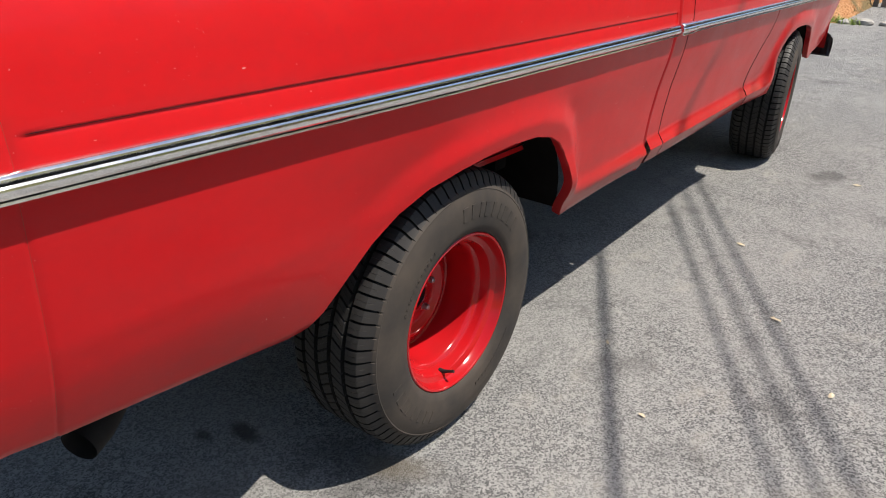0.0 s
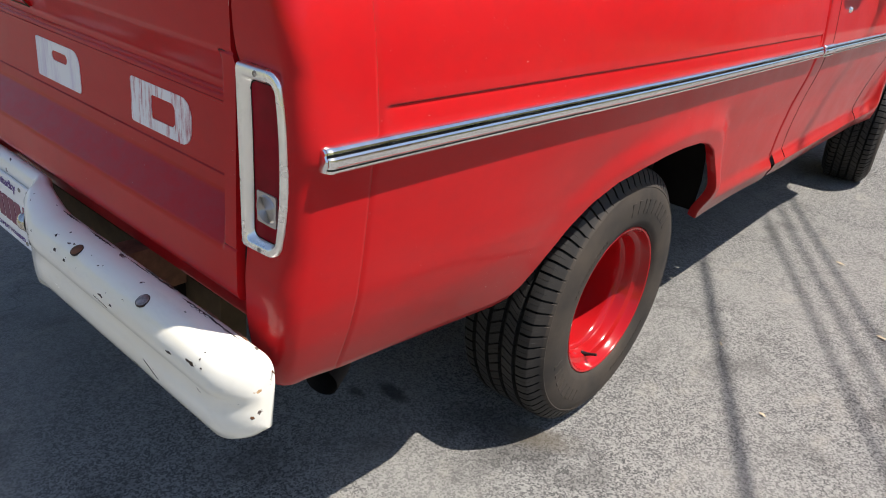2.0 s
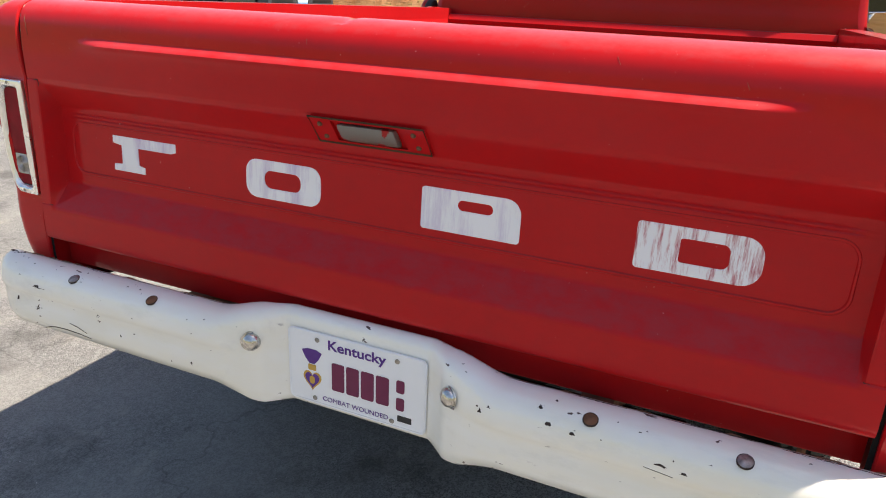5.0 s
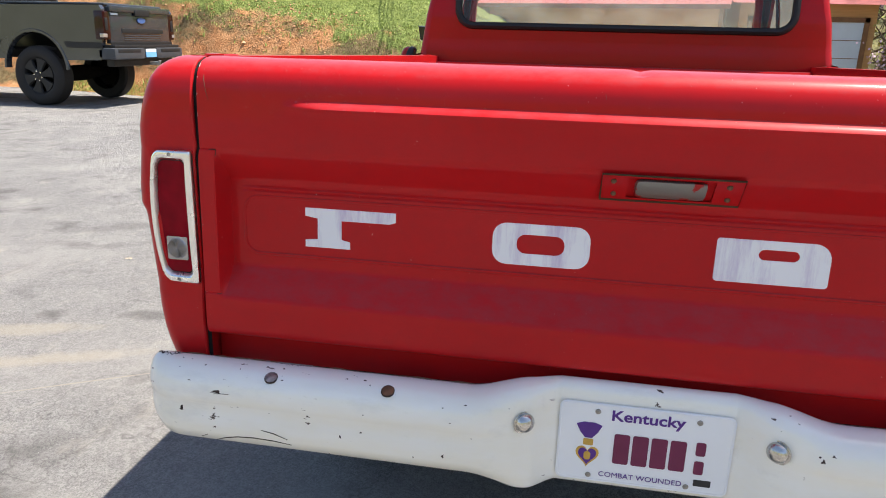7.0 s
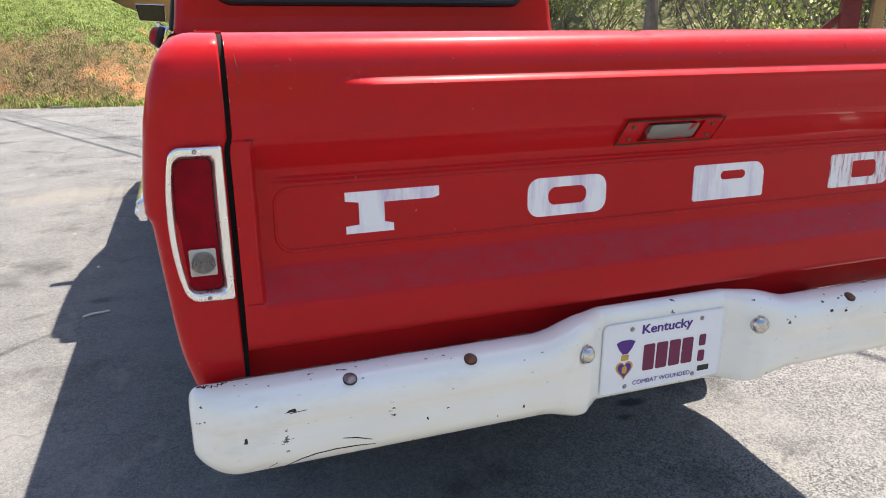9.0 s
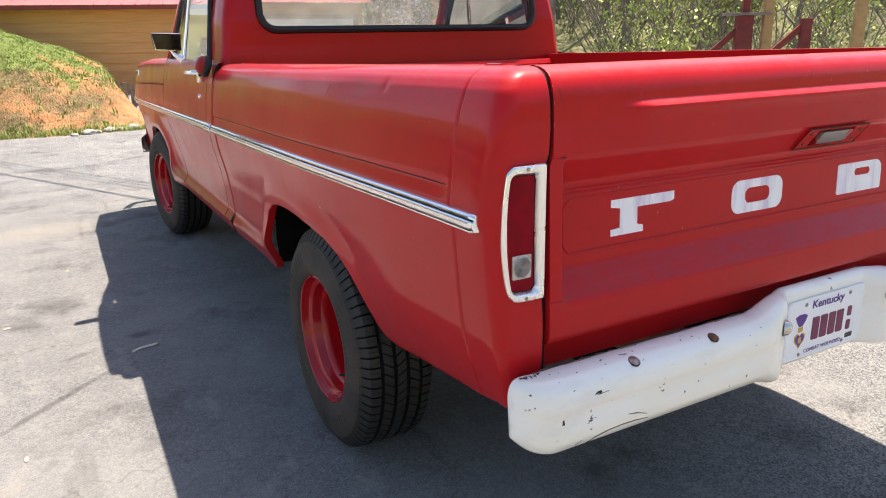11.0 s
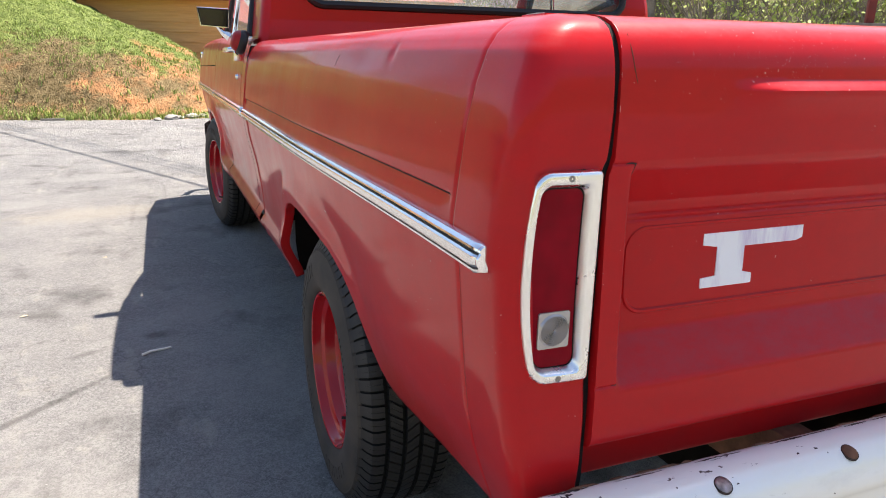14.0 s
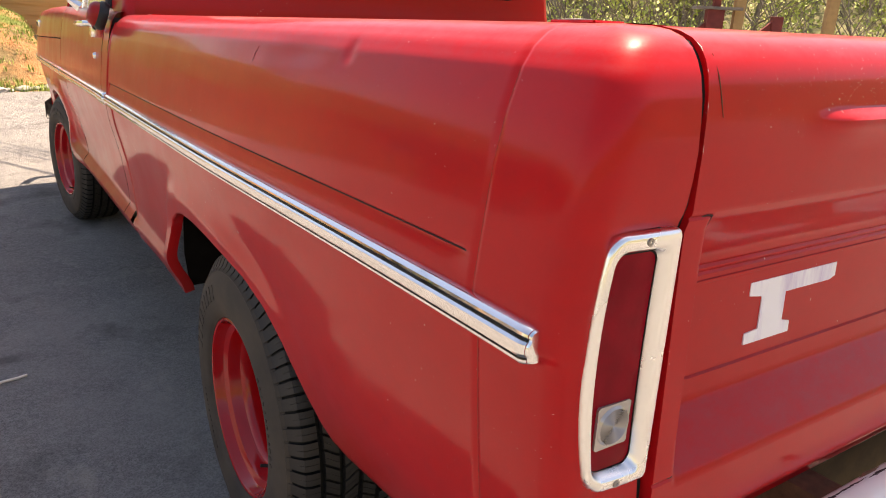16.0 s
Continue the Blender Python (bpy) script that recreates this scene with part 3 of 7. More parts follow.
            st.ob("inset_line", STRIPE, t_ob, "dark inset line", raked=True)

# ---- tailgate ----
gate = thing("tailgate", "", "")
gate.parent = truck
for k in list(gate.keys()):
    del gate[k]


def gate_y(x, z):
    """Depth of the tailgate's outer skin: rolled top, long bead, recessed lettering panel, lower ledge."""
    ax = np.abs(x)
    outer = np.interp(z, [0.772, 0.778, 0.79, 0.85, 0.90, 1.13, 1.15, 1.20, 1.235, 1.255, 1.270, 1.283, 1.294, 1.302, 1.3075, 1.311], [0.085, 0.076, 0.073, 0.074, 0.076, 0.085, 0.083, 0.0830, 0.0845, 0.0865, 0.0895, 0.0945, 0.102, 0.113, 0.128, 0.150])
    inner = np.interp(z, [0.848, 0.855, 0.908, 0.914, 1.077, 1.085, 1.136, 1.146], [0.0, 0.003, 0.0455, 0.0475, 0.0475, 0.0445, 0.004, 0.0])
    y = outer + inner * smooth01(0.829, 0.818, ax)
    for zc in (0.860, 1.143):
        y = y + 0.002 * np.maximum(0, 1 - np.abs(z - zc) / 0.003) * (ax > 0.822)
    # long bead below the top roll, fading at both ends
    fade = smooth01(0.70, 0.60, ax)
    bead = np.interp(z, [1.196, 1.212, 1.220, 1.227, 1.232, 1.238], [0.0, 0.55, 0.95, 1.0, 0.55, 0.0])
    y = y - 0.013 * bead * fade
    # two fine pressed lines and the rounded frame round the letters
    for zc in (1.069, 1.061):
        y = y + 0.0022 * np.maximum(0, 1 - np.abs(z - zc) / 0.003) * (ax < 0.80)
    return y


zs = sorted(set([round(v, 4) for v in np.concatenate([np.linspace(0.772, 0.79, 5), np.linspace(0.80, 0.845, 4), [0.857, 0.860, 0.863, 1.140, 1.143, 1.146], np.linspace(0.848, 0.856, 3), np.linspace(0.86, 0.905, 5), np.linspace(0.908, 0.916, 4),
                np.linspace(0.93, 1.055, 8), [1.058, 1.061, 1.064, 1.066, 1.069, 1.072], np.linspace(1.077, 1.088, 4), np.linspace(1.095, 1.13, 4), np.linspace(1.136, 1.15, 4), [1.17, 1.19, 1.20],
                np.linspace(1.206, 1.246, 13), np.linspace(1.25, 1.297, 8), [1.299, 1.302, 1.305, 1.3075, 1.3095, 1.311]])]))
xs = sorted(set([round(v, 4) for v in np.concatenate([np.linspace(-0.86, -0.845, 4), np.linspace(-0.84, -0.812, 10), np.linspace(-0.80, -0.55, 16), np.linspace(-0.5, 0.5, 26), [-0.09, -0.08, -0.07, -0.065, -0.055, -0.045], np.linspace(0.55, 0.80, 16), np.linspace(0.812, 0.84, 10), np.linspace(0.845, 0.86, 4)])]))
P = []
for x in xs:
    z = np.array(zs)
    dent = 0.0035 * math.exp(-((x + 0.065) / 0.012) ** 2)
    def edge(c):
        return x if abs(x) < 0.80 else math.copysign(0.80 + (abs(x) - 0.80) * (float(gate_half(c)) - 0.80) / 0.06, x)
    col = [(edge(0.77), 0.13, 0.770)] + [(edge(c), float(gate_y(np.array([x]), np.array([c]))[0]), c - (dent if c > 1.30 else 0)) for c in z]
    col += [(edge(1.31), 0.175, 1.310 - dent), (edge(1.3), 0.186, 1.300), (edge(0.79), 0.188, 0.79), (edge(0.78), 0.13, 0.78)]
    P.append(col)
geo = Geo().grid(P)
n = len(P[0])
geo.f += [tuple(range(n)), tuple(len(geo.v) - n + k for k in range(n))]
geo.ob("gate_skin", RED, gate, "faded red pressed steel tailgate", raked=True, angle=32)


def sheared(geo, y0, z0, slope):
    """Leans a flat shape made at y = 0 so that it lies on a sloping face."""
    geo.v = [(x, y + y0 + slope * (z - z0), z) for x, y, z in geo.v]
    return geo


def ring_strip(outline, y, w, lift=0.002):
    """A thin raised or sunk line along a closed outline in the x, z plane."""
    n = len(outline)
    o = np.array(outline)
    c = o.mean(0)
    rows = []
    for k in range(n):
        d = o[(k + 1) % n] - o[k - 1]
        nrm = np.array([d[1], -d[0]]) / max(1e-6, np.hypot(*d))
        rows.append([(*(o[k] + nrm * w * q),) for q in (-1, -0.4, 0.4, 1)])
    pts = [[(a, y - (lift if 0 < j < 3 else -0.001), b) for j, (a, b) in enumerate(row)] for row in rows]
    return Geo().grid(pts, wrap_u=True)


sheared(ring_strip(round_rect(-0.79, 0.79, 0.936, 1.050, 0.03, 8), 0.0, 0.0042, 0.0030), 0.1297, 1.03, 0.052).ob("panel_bead", RED, gate, raked=True)

# plain badge shapes in white where the maker's letters sit
k = Mat("badge_white", (0.8, 0.78, 0.84), 0.4)
k.set_colour(k.mix(k.ramp(k.noise(9.0, 6, 0.7, (3.0, 1, 0.4)), [(0.48, 0.0), (0.66, 1.0)]), (0.87, 0.865, 0.90), (0.62, 0.54, 0.70)))
BADGE = k.m
k = Mat("badge_worn", (0.8, 0.78, 0.84), 0.45)
worn = k.ramp(k.noise(16.0, 6, 0.75, (5.0, 1, 0.5), 2.0), [(0.50, 0.0), (0.64, 1.0)])
k.set_colour(k.mix(worn, (0.86, 0.85, 0.88), (0.46, 0.07, 0.10)))
BADGE_WORN = k.m


def frame_shape(outer, inner, y0, y1):
    """A plate with an opening; both outlines have the same number of points."""
    n = len(outer)
    ring = [[(outer[k][0], y0, outer[k][1]), (inner[k][0], y0, inner[k][1]), (inner[k][0], y1, inner[k][1]), (outer[k][0], y1, outer[k][1])] for k in range(n)]
    return Geo().grid(ring, wrap_u=True, wrap_v=True)


Z0, Z1 = 0.957, 1.034
badge = Geo().prism([(-0.650, Z0), (-0.575, Z0), (-0.575, Z0 + 0.014), (-0.592, Z0 + 0.018), (-0.592, Z1 - 0.022), (-0.497, Z1 - 0.022), (-0.485, Z1 - 0.018), (-0.485, Z1), (-0.665, Z1), (-0.665, Z1 - 0.016), (-0.640, Z1 - 0.020), (-0.640, Z0 + 0.016), (-0.665, Z0 + 0.014), (-0.665, Z0)], 0.0, 0.004)
sheared(badge, 0.1276, 1.03, 0.052).ob("badge", BADGE, gate, "white hand-painted badge shape", raked=True, smooth=False)
sheared(frame_shape(round_rect(-0.300, -0.122, Z0 - 0.003, Z1 - 0.002, 0.026, 6), round_rect(-0.255, -0.168, Z0 + 0.019, Z1 - 0.022, 0.016, 6), 0.0, 0.004), 0.1276, 1.03, 0.052).ob("badge", BADGE, gate, "white hand-painted badge shape", raked=True, smooth=False)
sheared(frame_shape(round_rect(0.094, 0.283, Z0 - 0.003, Z1 - 0.002, [0.006, 0.006, 0.028, 0.006], 6), round_rect(0.165, 0.232, Z0 + 0.040, Z1 - 0.018, 0.010, 6), 0.0, 0.004), 0.1276, 1.03, 0.052).ob("badge", BADGE, gate, "white hand-painted badge shape", raked=True, smooth=False)
sheared(frame_shape(round_rect(0.477, 0.668, Z0 - 0.003, Z1 - 0.002, [0.006, 0.030, 0.030, 0.006], 6), round_rect(0.545, 0.620, Z0 + 0.017, Z1 - 0.020, [0.005, 0.012, 0.012, 0.005], 6), 0.0, 0.004), 0.1276, 1.03, 0.052).ob("badge", BADGE_WORN, gate, "white badge shape, paint half worn to red", raked=True, smooth=False)

# latch in its sheared plate
po = [(-0.114, 1.090), (0.117, 1.090), (0.117, 1.140), (-0.114, 1.140)]
pi = [(-0.070, 1.096), (0.072, 1.096), (0.072, 1.135), (-0.070, 1.135)]
lk = sheared(frame_shape(po, pi, -0.005, 0.005), 0.106, 1.11, -0.78).ob("latch_plate", RED, gate, "red latch plate with chipped edges", raked=True, smooth=False)
sheared(Geo().tube([(x, -0.0055, z) for x, z in po + po[:1]], 0.0021, 5), 0.106, 1.11, -0.78).ob("chipped_edge", BROWN, lk, "rusty chipped edge", raked=True)
sheared(Geo().grid([[(-0.070, 0.004, 1.096), (0.072, 0.004, 1.096)], [(-0.070, 0.03, 1.098), (0.072, 0.03, 1.098)], [(-0.070, 0.03, 1.135), (0.072, 0.03, 1.135)], [(-0.070, 0.004, 1.136), (0.072, 0.004, 1.136)]]), 0.106, 1.11, -0.78).ob("latch_pocket", RED, lk, raked=True)
k = Mat("latch_worn_paint", (0.4, 0.4, 0.38), 0.4, 0.6)
bare = k.ramp(k.noise(11.0, 5, 0.6, (1.0, 1, 1), 0.9), [(0.58, 1.0), (0.60, 0.0)])
k.set_colour(k.mix(bare, (0.4, 0.02, 0.02), (0.25, 0.25, 0.235)))
LATCH = k.m
sheared(Geo().box(-0.058, 0.060, -0.014, 0.010, 1.097, 1.133, 0.010), 0.106, 1.11, -0.78).ob("handle", LATCH, lk, "bare metal latch handle with red paint remnants", raked=True)
for x, z in ((-0.094, 1.128), (-0.092, 1.103), (0.094, 1.128), (0.096, 1.103)):
    Geo().revolve([(0.0, -0.003), (0.003, -0.003), (0.0048, -0.001), (0.005, 0.002)], 10).ob("screw", RUSTY, lk, raked=True).matrix_basis = pose(x, 0.100 - 0.78 * (z - 1.11), z - RAKE * 0.1, 0, 0, 90)

# ---- tail lamps ----
k = Mat("lamp_red", (0.30, 0.004, 0.010), 0.06, 0, 0.10)
k.set_colour(k.mix(k.ramp(k.noise(12.0, 3), [(0.35, 0.0), (0.7, 1.0)]), (0.17, 0.0015, 0.007), (0.30, 0.0025, 0.013)))
k.bump(k.voronoi(180.0), 0.05, 0.001)
LENS = k.m
k = Mat("lamp_clear", (0.46, 0.43, 0.41), 0.14, 0.55, 0.8)
CLEAR = k.m


def tail_lamp(s):
    """A tall lamp in its pocket: gasket, dished bezel with a wide bar beside the gap, sunk red lens, ribbed clear lens."""
    lamp = new("tail_lamp")
    lamp.parent = truck
    zl, zh, xi, xo = 0.875, 1.138, 0.8695, 0.9650

    def line(din, dout, dz, y, w=0.006):
        o = round_rect(xi + din, xo - dout, zl + dz, zh - dz * 1.06, [0.006 + dz * 0.35, 0.022 - dz * 0.45, 0.018 - dz * 0.25, 0.005 + dz * 0.35], 8)
        full = []
        for j, (a, b) in enumerate(zip(o, o[1:] + o[:1])):
            cuts = 10 if j % 9 == 8 else 1
            full += [(a[0] + (b[0] - a[0]) * q / cuts, a[1] + (b[1] - a[1]) * q / cuts) for q in range(cuts)]
        out = []
        for x, z in full:
            f = (x - xi) / (xo - xi)
            h = (z - zl) / (zh - zl)
            bow = 0.0165 * abs((h - 0.53) / 0.5) ** 2.2 + 0.001 * (1 - h)
            out.append((s * (x - bow * f), y + w * max(0.0, f) ** 2.2, z))
        return out
    gasket = [line(-0.0012, -0.0012, -0.0012, 0.099), line(-0.0012, -0.0012, -0.0012, 0.0875), line(0.002, 0.002, 0.002, 0.0865)]
    Geo().grid(np.array(gasket).transpose(1, 0, 2), wrap_u=True).ob("gasket", SEAL_SHADE, lamp, "black rubber lamp gasket", raked=True)
    rings = [line(0, 0, 0, 0.094), line(0, 0, 0, 0.080), line(0.0007, 0.0007, 0.0007, 0.0772), line(0.0022, 0.0020, 0.0022, 0.0754), line(0.0045, 0.0038, 0.0042, 0.0746), line(0.0118, 0.0078, 0.0112, 0.0742), line(0.0136, 0.0092, 0.0130, 0.0750), line(0.0152, 0.0104, 0.0146, 0.0772), line(0.0192, 0.0132, 0.0184, 0.0856, 0.004), line(0.0200, 0.0138, 0.0192, 0.0885, 0.003)]
    Geo().grid(np.array(rings).transpose(1, 0, 2), wrap_u=True).ob("bezel", BEZEL, lamp, "polished aluminium lamp bezel", raked=True, angle=50)
    Geo().grid(np.array([line(0.0192, 0.0132, 0.0184, 0.0868, 0.004), line(0.0206, 0.0142, 0.0198, 0.0862, 0.004), line(0.0212, 0.0148, 0.0204, 0.0885, 0.003)]).transpose(1, 0, 2), wrap_u=True).ob("lens_seal", SEAL_SHADE, lamp, "dark seal round the lens", raked=True)
    inner = line(0.0200, 0.0136, 0.0192, 0.0872, 0.003)
    n = len(inner)
    Geo().add(inner + [(x, y + 0.006, z) for x, y, z in inner], [tuple(range(n))] + [(i, (i + 1) % n, n + (i + 1) % n, n + i) for i in range(n)]).ob("red_lens", LENS, lamp, "deep red tail lens", raked=True, smooth=False)
    # clear reversing lens with concentric rings
    cx, cz, hw, h = 0.9165, 0.9435, 0.0215, 0.0235
    rows = []
    for a in np.linspace(0, 2 * math.pi, 64, endpoint=False):
        ca, sa = math.cos(a), math.sin(a)
        edge = 1.0 / max(abs(ca) / hw, abs(sa) / h)
        rr = [0.0004] + [0.0026 + 0.00135 * j for j in range(13)] + [0.0212, edge]
        rows.append([(s * (cx + min(q, edge) * ca), 0.0862 - (0.0026 if j % 2 else 0.0) * (q < 0.0205), cz + min(q, edge) * sa) for j, q in enumerate(rr)] + [(s * (cx + edge * ca), 0.0900, cz + edge * sa)])
    Geo().grid(rows, wrap_u=True).ob("reversing_lens", CLEAR, lamp, "clear ribbed reversing lens", raked=True, angle=20)
    for z in (zl + 0.0075, zh - 0.0080):
        sc = Geo().revolve([(0.0, 0.0004), (0.0012, 0.0002), (0.0016, -0.0008), (0.0038, -0.0006), (0.0044, 0.002)], 12)
        sc.ob("screw", STEEL, lamp).matrix_basis = pose(s * 0.912, 0.0756, z - RAKE * 0.07, 0, 0, 90)
    return lamp


for s in (1, -1):
    tail_lamp(s)

# thin scratches on the tailgate, rust notches at the ends of its recess, pale flecks over the top roll
def on_gate(x, z, out=0.0003):
    return (x, float(gate_y(np.array([x]), np.array([z]))[0]) - out, z)


for pts in ([(-0.8395, 1.289), (-0.8375, 1.270), (-0.8335, 1.250), (-0.829, 1.234)], [(-0.12, 1.272), (-0.118, 1.262)], [(0.42, 1.281), (0.426, 1.270)], [(0.60, 1.26), (0.605, 1.25)], [(-0.552, 1.226), (-0.548, 1.222)]):
    Geo().tube([on_gate(x, z) for x, z in pts], [0.0003] + [0.0007] * (len(pts) - 2) + [0.0003], 5).ob("scratch", RUSTY, gate, "dark scratch through the paint", raked=True)
for s in (1, -1):
    for pts in ([(0.8345, 1.1425), (0.828, 1.1435), (0.821, 1.1425), (0.8225, 1.136), (0.8255, 1.127)], [(0.833, 0.8600), (0.826, 0.8595), (0.823, 0.866)]):
        Geo().tube([on_gate(s * x, z, 0.0002) for x, z in pts], [0.0004] + [0.0013] * (len(pts) - 2) + [0.0004], 5).ob("rust_notch", CHIP, gate, "dark notch at the folded corner", raked=True)
rnd = random.Random(31)
g = Geo()
for _ in range(210):
    x = rnd.choice((rnd.uniform(-0.80, -0.50), rnd.gauss(-0.62, 0.06), rnd.uniform(-0.84, 0.84)))
    z = min(1.297, rnd.gauss(1.262, 0.018))
    r = rnd.choice((0.0003, 0.00035, 0.0004, 0.0006))
    a, b, c, d = on_gate(x - r, z), on_gate(x, z - r), on_gate(x + r, z), on_gate(x, z + r)
    g.add([a, b, c, d], [(0, 1, 2, 3)])
tagged(g.ob("paint_fleck", UNDERCOAT, gate, raked=True, smooth=False), "pale flecks in the red paint", kind="stuff")
# edges of the panel gap rubbed to pale primer
for s in (1, -1):
    for z0, ln in ((1.19, 0.03), (1.235, 0.018), (1.263, 0.022), (1.288, 0.012)):
        Geo().tube([(s * (float(gate_half(z)) - 0.0006), float(gate_y(np.array([0.86]), np.array([z]))[0]) + 0.0004, z) for z in (z0, z0 + ln / 2, z0 + ln)], [0.0002, 0.0006, 0.0002], 5).ob("rubbed_edge", UNDERCOAT, gate, "paint rubbed off the edge", raked=True)

# ---- bumper ----
bumper = new("rear_bumper")
bumper.parent = truck
SEC_N = np.array([(0.066, 0.716), (0.063, 0.727), (0.056, 0.7345), (0.046, 0.7375), (0.031, 0.7365), (0.015, 0.7325), (0.003, 0.7255), (-0.0065, 0.714), (-0.0120, 0.700), (-0.0150, 0.682), (-0.0110, 0.667), (-0.0045, 0.655), (-0.0085, 0.636), (-0.0080, 0.602), (0.002, 0.580), (0.020, 0.571), (0.04, 0.573)])
SEC_C = np.array([(0.092, 0.742), (0.089, 0.752), (0.083, 0.759), (0.076, 0.761), (0.066, 0.758), (0.059, 0.752), (0.055, 0.744), (0.053, 0.73), (0.0525, 0.71), (0.0525, 0.68), (0.0525, 0.65), (0.0525, 0.62), (0.0525, 0.59), (0.0535, 0.566), (0.057, 0.556), (0.066, 0.550), (0.085, 0.552)])


def bumper_section(ax):
    lift = smooth01(0.32, 0.20, ax)
    deep = np.interp(ax, [0.154, 0.165, 0.20, 0.24, 0.28, 0.31], [1.0, 0.88, 0.40, 0.15, 0.03, 0.0])
    flat = smooth01(0.30, 0.19, ax)
    sec = SEC_N.copy()
    sec[:, 1] += lift * np.interp(np.arange(17), [0, 6, 10, 14, 16], [0.024, 0.022, 0.008, -0.020, -0.021])
    sec[:, 0] = sec[:, 0] * (1 - flat) + np.where(np.arange(17) > 6, -0.006, sec[:, 0]) * flat
    return sec * (1 - deep) + SEC_C * deep


P = []
half = list(np.linspace(0, 0.15, 5)) + list(np.linspace(0.154, 0.33, 24)) + list(np.linspace(0.36, 0.88, 16))
stations = [(ax, 0.0, 0.0) for ax in half]
for e in np.linspace(0.08, 1.0, 14):
    stations.append((0.885 + 0.080 * math.sin(e * math.pi / 2), 0.0, e))
for sx in (-1, 1):
    for ax, dy, e in stations if sx == 1 else stations[:0:-1]:
        sec = bumper_section(ax)
        w = 1 - math.cos(e * math.pi / 2)
        top = 0.035 * max(0.0, (w - 0.25) / 0.75) ** 2
        zn = (sec[:, 1] - 0.571) / 0.166
        rise = 0.32 * (max(0.0, (ax - 0.885) / 0.080)) ** 2.2
        P.append([(sx * ax, y + (0.058 - y) * 0.75 * w, z - top * max(0.0, 2 * q - 1) + rise * max(0.0, 0.70 - z)) for (y, z), q in zip(sec, zn)])
bg = Geo().grid(P)
np_ = len(P[0])
bg.f += [tuple(range(np_)), tuple(len(bg.v) - np_ + q for q in range(np_))]
bump_ob = bg.ob("bumper_bar", WHITE, bumper, "white painted steel bumper, chipped and scratched", raked=True, angle=60)
sol = bump_ob.modifiers.new("sheet", "SOLIDIFY")
sol.thickness, sol.offset = 0.004, -1


def bolt_head(name, x, y, z, r, dome, tilt, mat, parent, label, washer=0.0, yaw=0.0):
    prof = [(0.0, -dome)] + [(r * math.sin(radians(a)), -dome * math.cos(radians(a))) for a in (20, 40, 60, 78, 90)]
    if washer:
        prof += [(r, 0.002), (washer, 0.002), (washer, 0.005)]
    else:
        prof += [(r, 0.004)]
    ob = Geo().revolve(prof, 20).ob(name, mat, parent, label)
    ob.matrix_basis = pose(x, y, z - RAKE * y, 0, 0, 90 + yaw) @ pose(0, 0, 0, 0, tilt, 0)
    return ob


for x in (-0.695, -0.467, 0.463, 0.694):
    cb = bolt_head("carriage_bolt", x, 0.0045, 0.7275, 0.0118, 0.0026, 65, BOLT if abs(x) > 0.6 else RUSTY, bumper, "worn dark carriage bolt head")
    Geo().revolve([(0.0114, -0.0003), (0.0120, -0.0008), (0.0127, -0.0002), (0.0130, 0.003)], 22).ob("rust_ring", CHIP, cb, "dark ring round the bolt")
for x in (-0.2135, 0.2135):
    bolt_head("plate_nut", x, 0.0085, 0.692, 0.0185, 0.014, 0, NUT, bumper, "worn domed steel bolt", 0.0215, -38 if x > 0 else 38)


def on_bumper(x, u, out=0.0):
    """A point on the bumper's skin; u runs over the section from the back edge across the top and down the face."""
    sec = bumper_section(min(abs(x), 0.88))
    y, z = np.interp(u, np.arange(17), sec[:, 0]), np.interp(u, np.arange(17), sec[:, 1])
    ya, za = np.interp(u - 0.3, np.arange(17), sec[:, 0]), np.interp(u - 0.3, np.arange(17), sec[:, 1])
    yb, zb = np.interp(u + 0.3, np.arange(17), sec[:, 0]), np.interp(u + 0.3, np.arange(17), sec[:, 1])
    n = math.hypot(yb - ya, zb - za) or 1.0
    return (x, y + out * (zb - za) / n, z - out * (yb - ya) / n)


# long scratches through the paint
for pts in ([(-0.815, 14.0), (-0.79, 13.55), (-0.765, 13.25), (-0.73, 13.12), (-0.69, 13.2), (-0.655, 13.45)], [(-0.715, 12.5), (-0.69, 12.62), (-0.662, 12.9)], [(-0.845, 13.8), (-0.83, 13.45)], [(-0.805, 8.6), (-0.775, 8.5)],
            [(0.555, 9.0), (0.60, 9.4)], [(0.70, 12.4), (0.745, 12.9)], [(0.61, 2.2), (0.655, 2.1)], [(-0.32, 2.3), (-0.28, 2.2)]):
    Geo().tube([on_bumper(x, u, 0.0002) for x, u in pts], [0.0006] + [0.0012] * (len(pts) - 2) + [0.0006], 5).ob("scratch", CHIP, bumper, "dark scratch through the paint", raked=True)
# chips knocked through to dark steel
rnd = random.Random(21)
spots = [(-0.80, 8.4, 0.016, 0.3), (-0.62, 10.6, 0.006, 0.3), (-0.88, 11.5, 0.006, 0.35), (0.80, 8.6, 0.014, 0.2), (0.855, 8.0, 0.018, 0.25), (0.40, 7.6, 0.007, 0.35), (0.44, 7.9, 0.006, 0.2), (0.58, 8.5, 0.014, 0.2), (0.615, 8.7, 0.008, 0.2), (0.66, 13.6, 0.012, 0.25), (0.38, 6.0, 0.006, 0.3), (0.28, 8.5, 0.005, 0.3), (0.295, 7.7, 0.004, 0.2)]
for _ in range(42):
    x = rnd.choice((-1, 1)) * rnd.uniform(0.24, 0.90)
    spots.append((x, rnd.choice((rnd.gauss(8.2, 0.9), rnd.uniform(2.5, 13.5), rnd.gauss(5.0, 0.8))), rnd.uniform(0.0012, 0.0042), rnd.uniform(0.05, 0.16)))
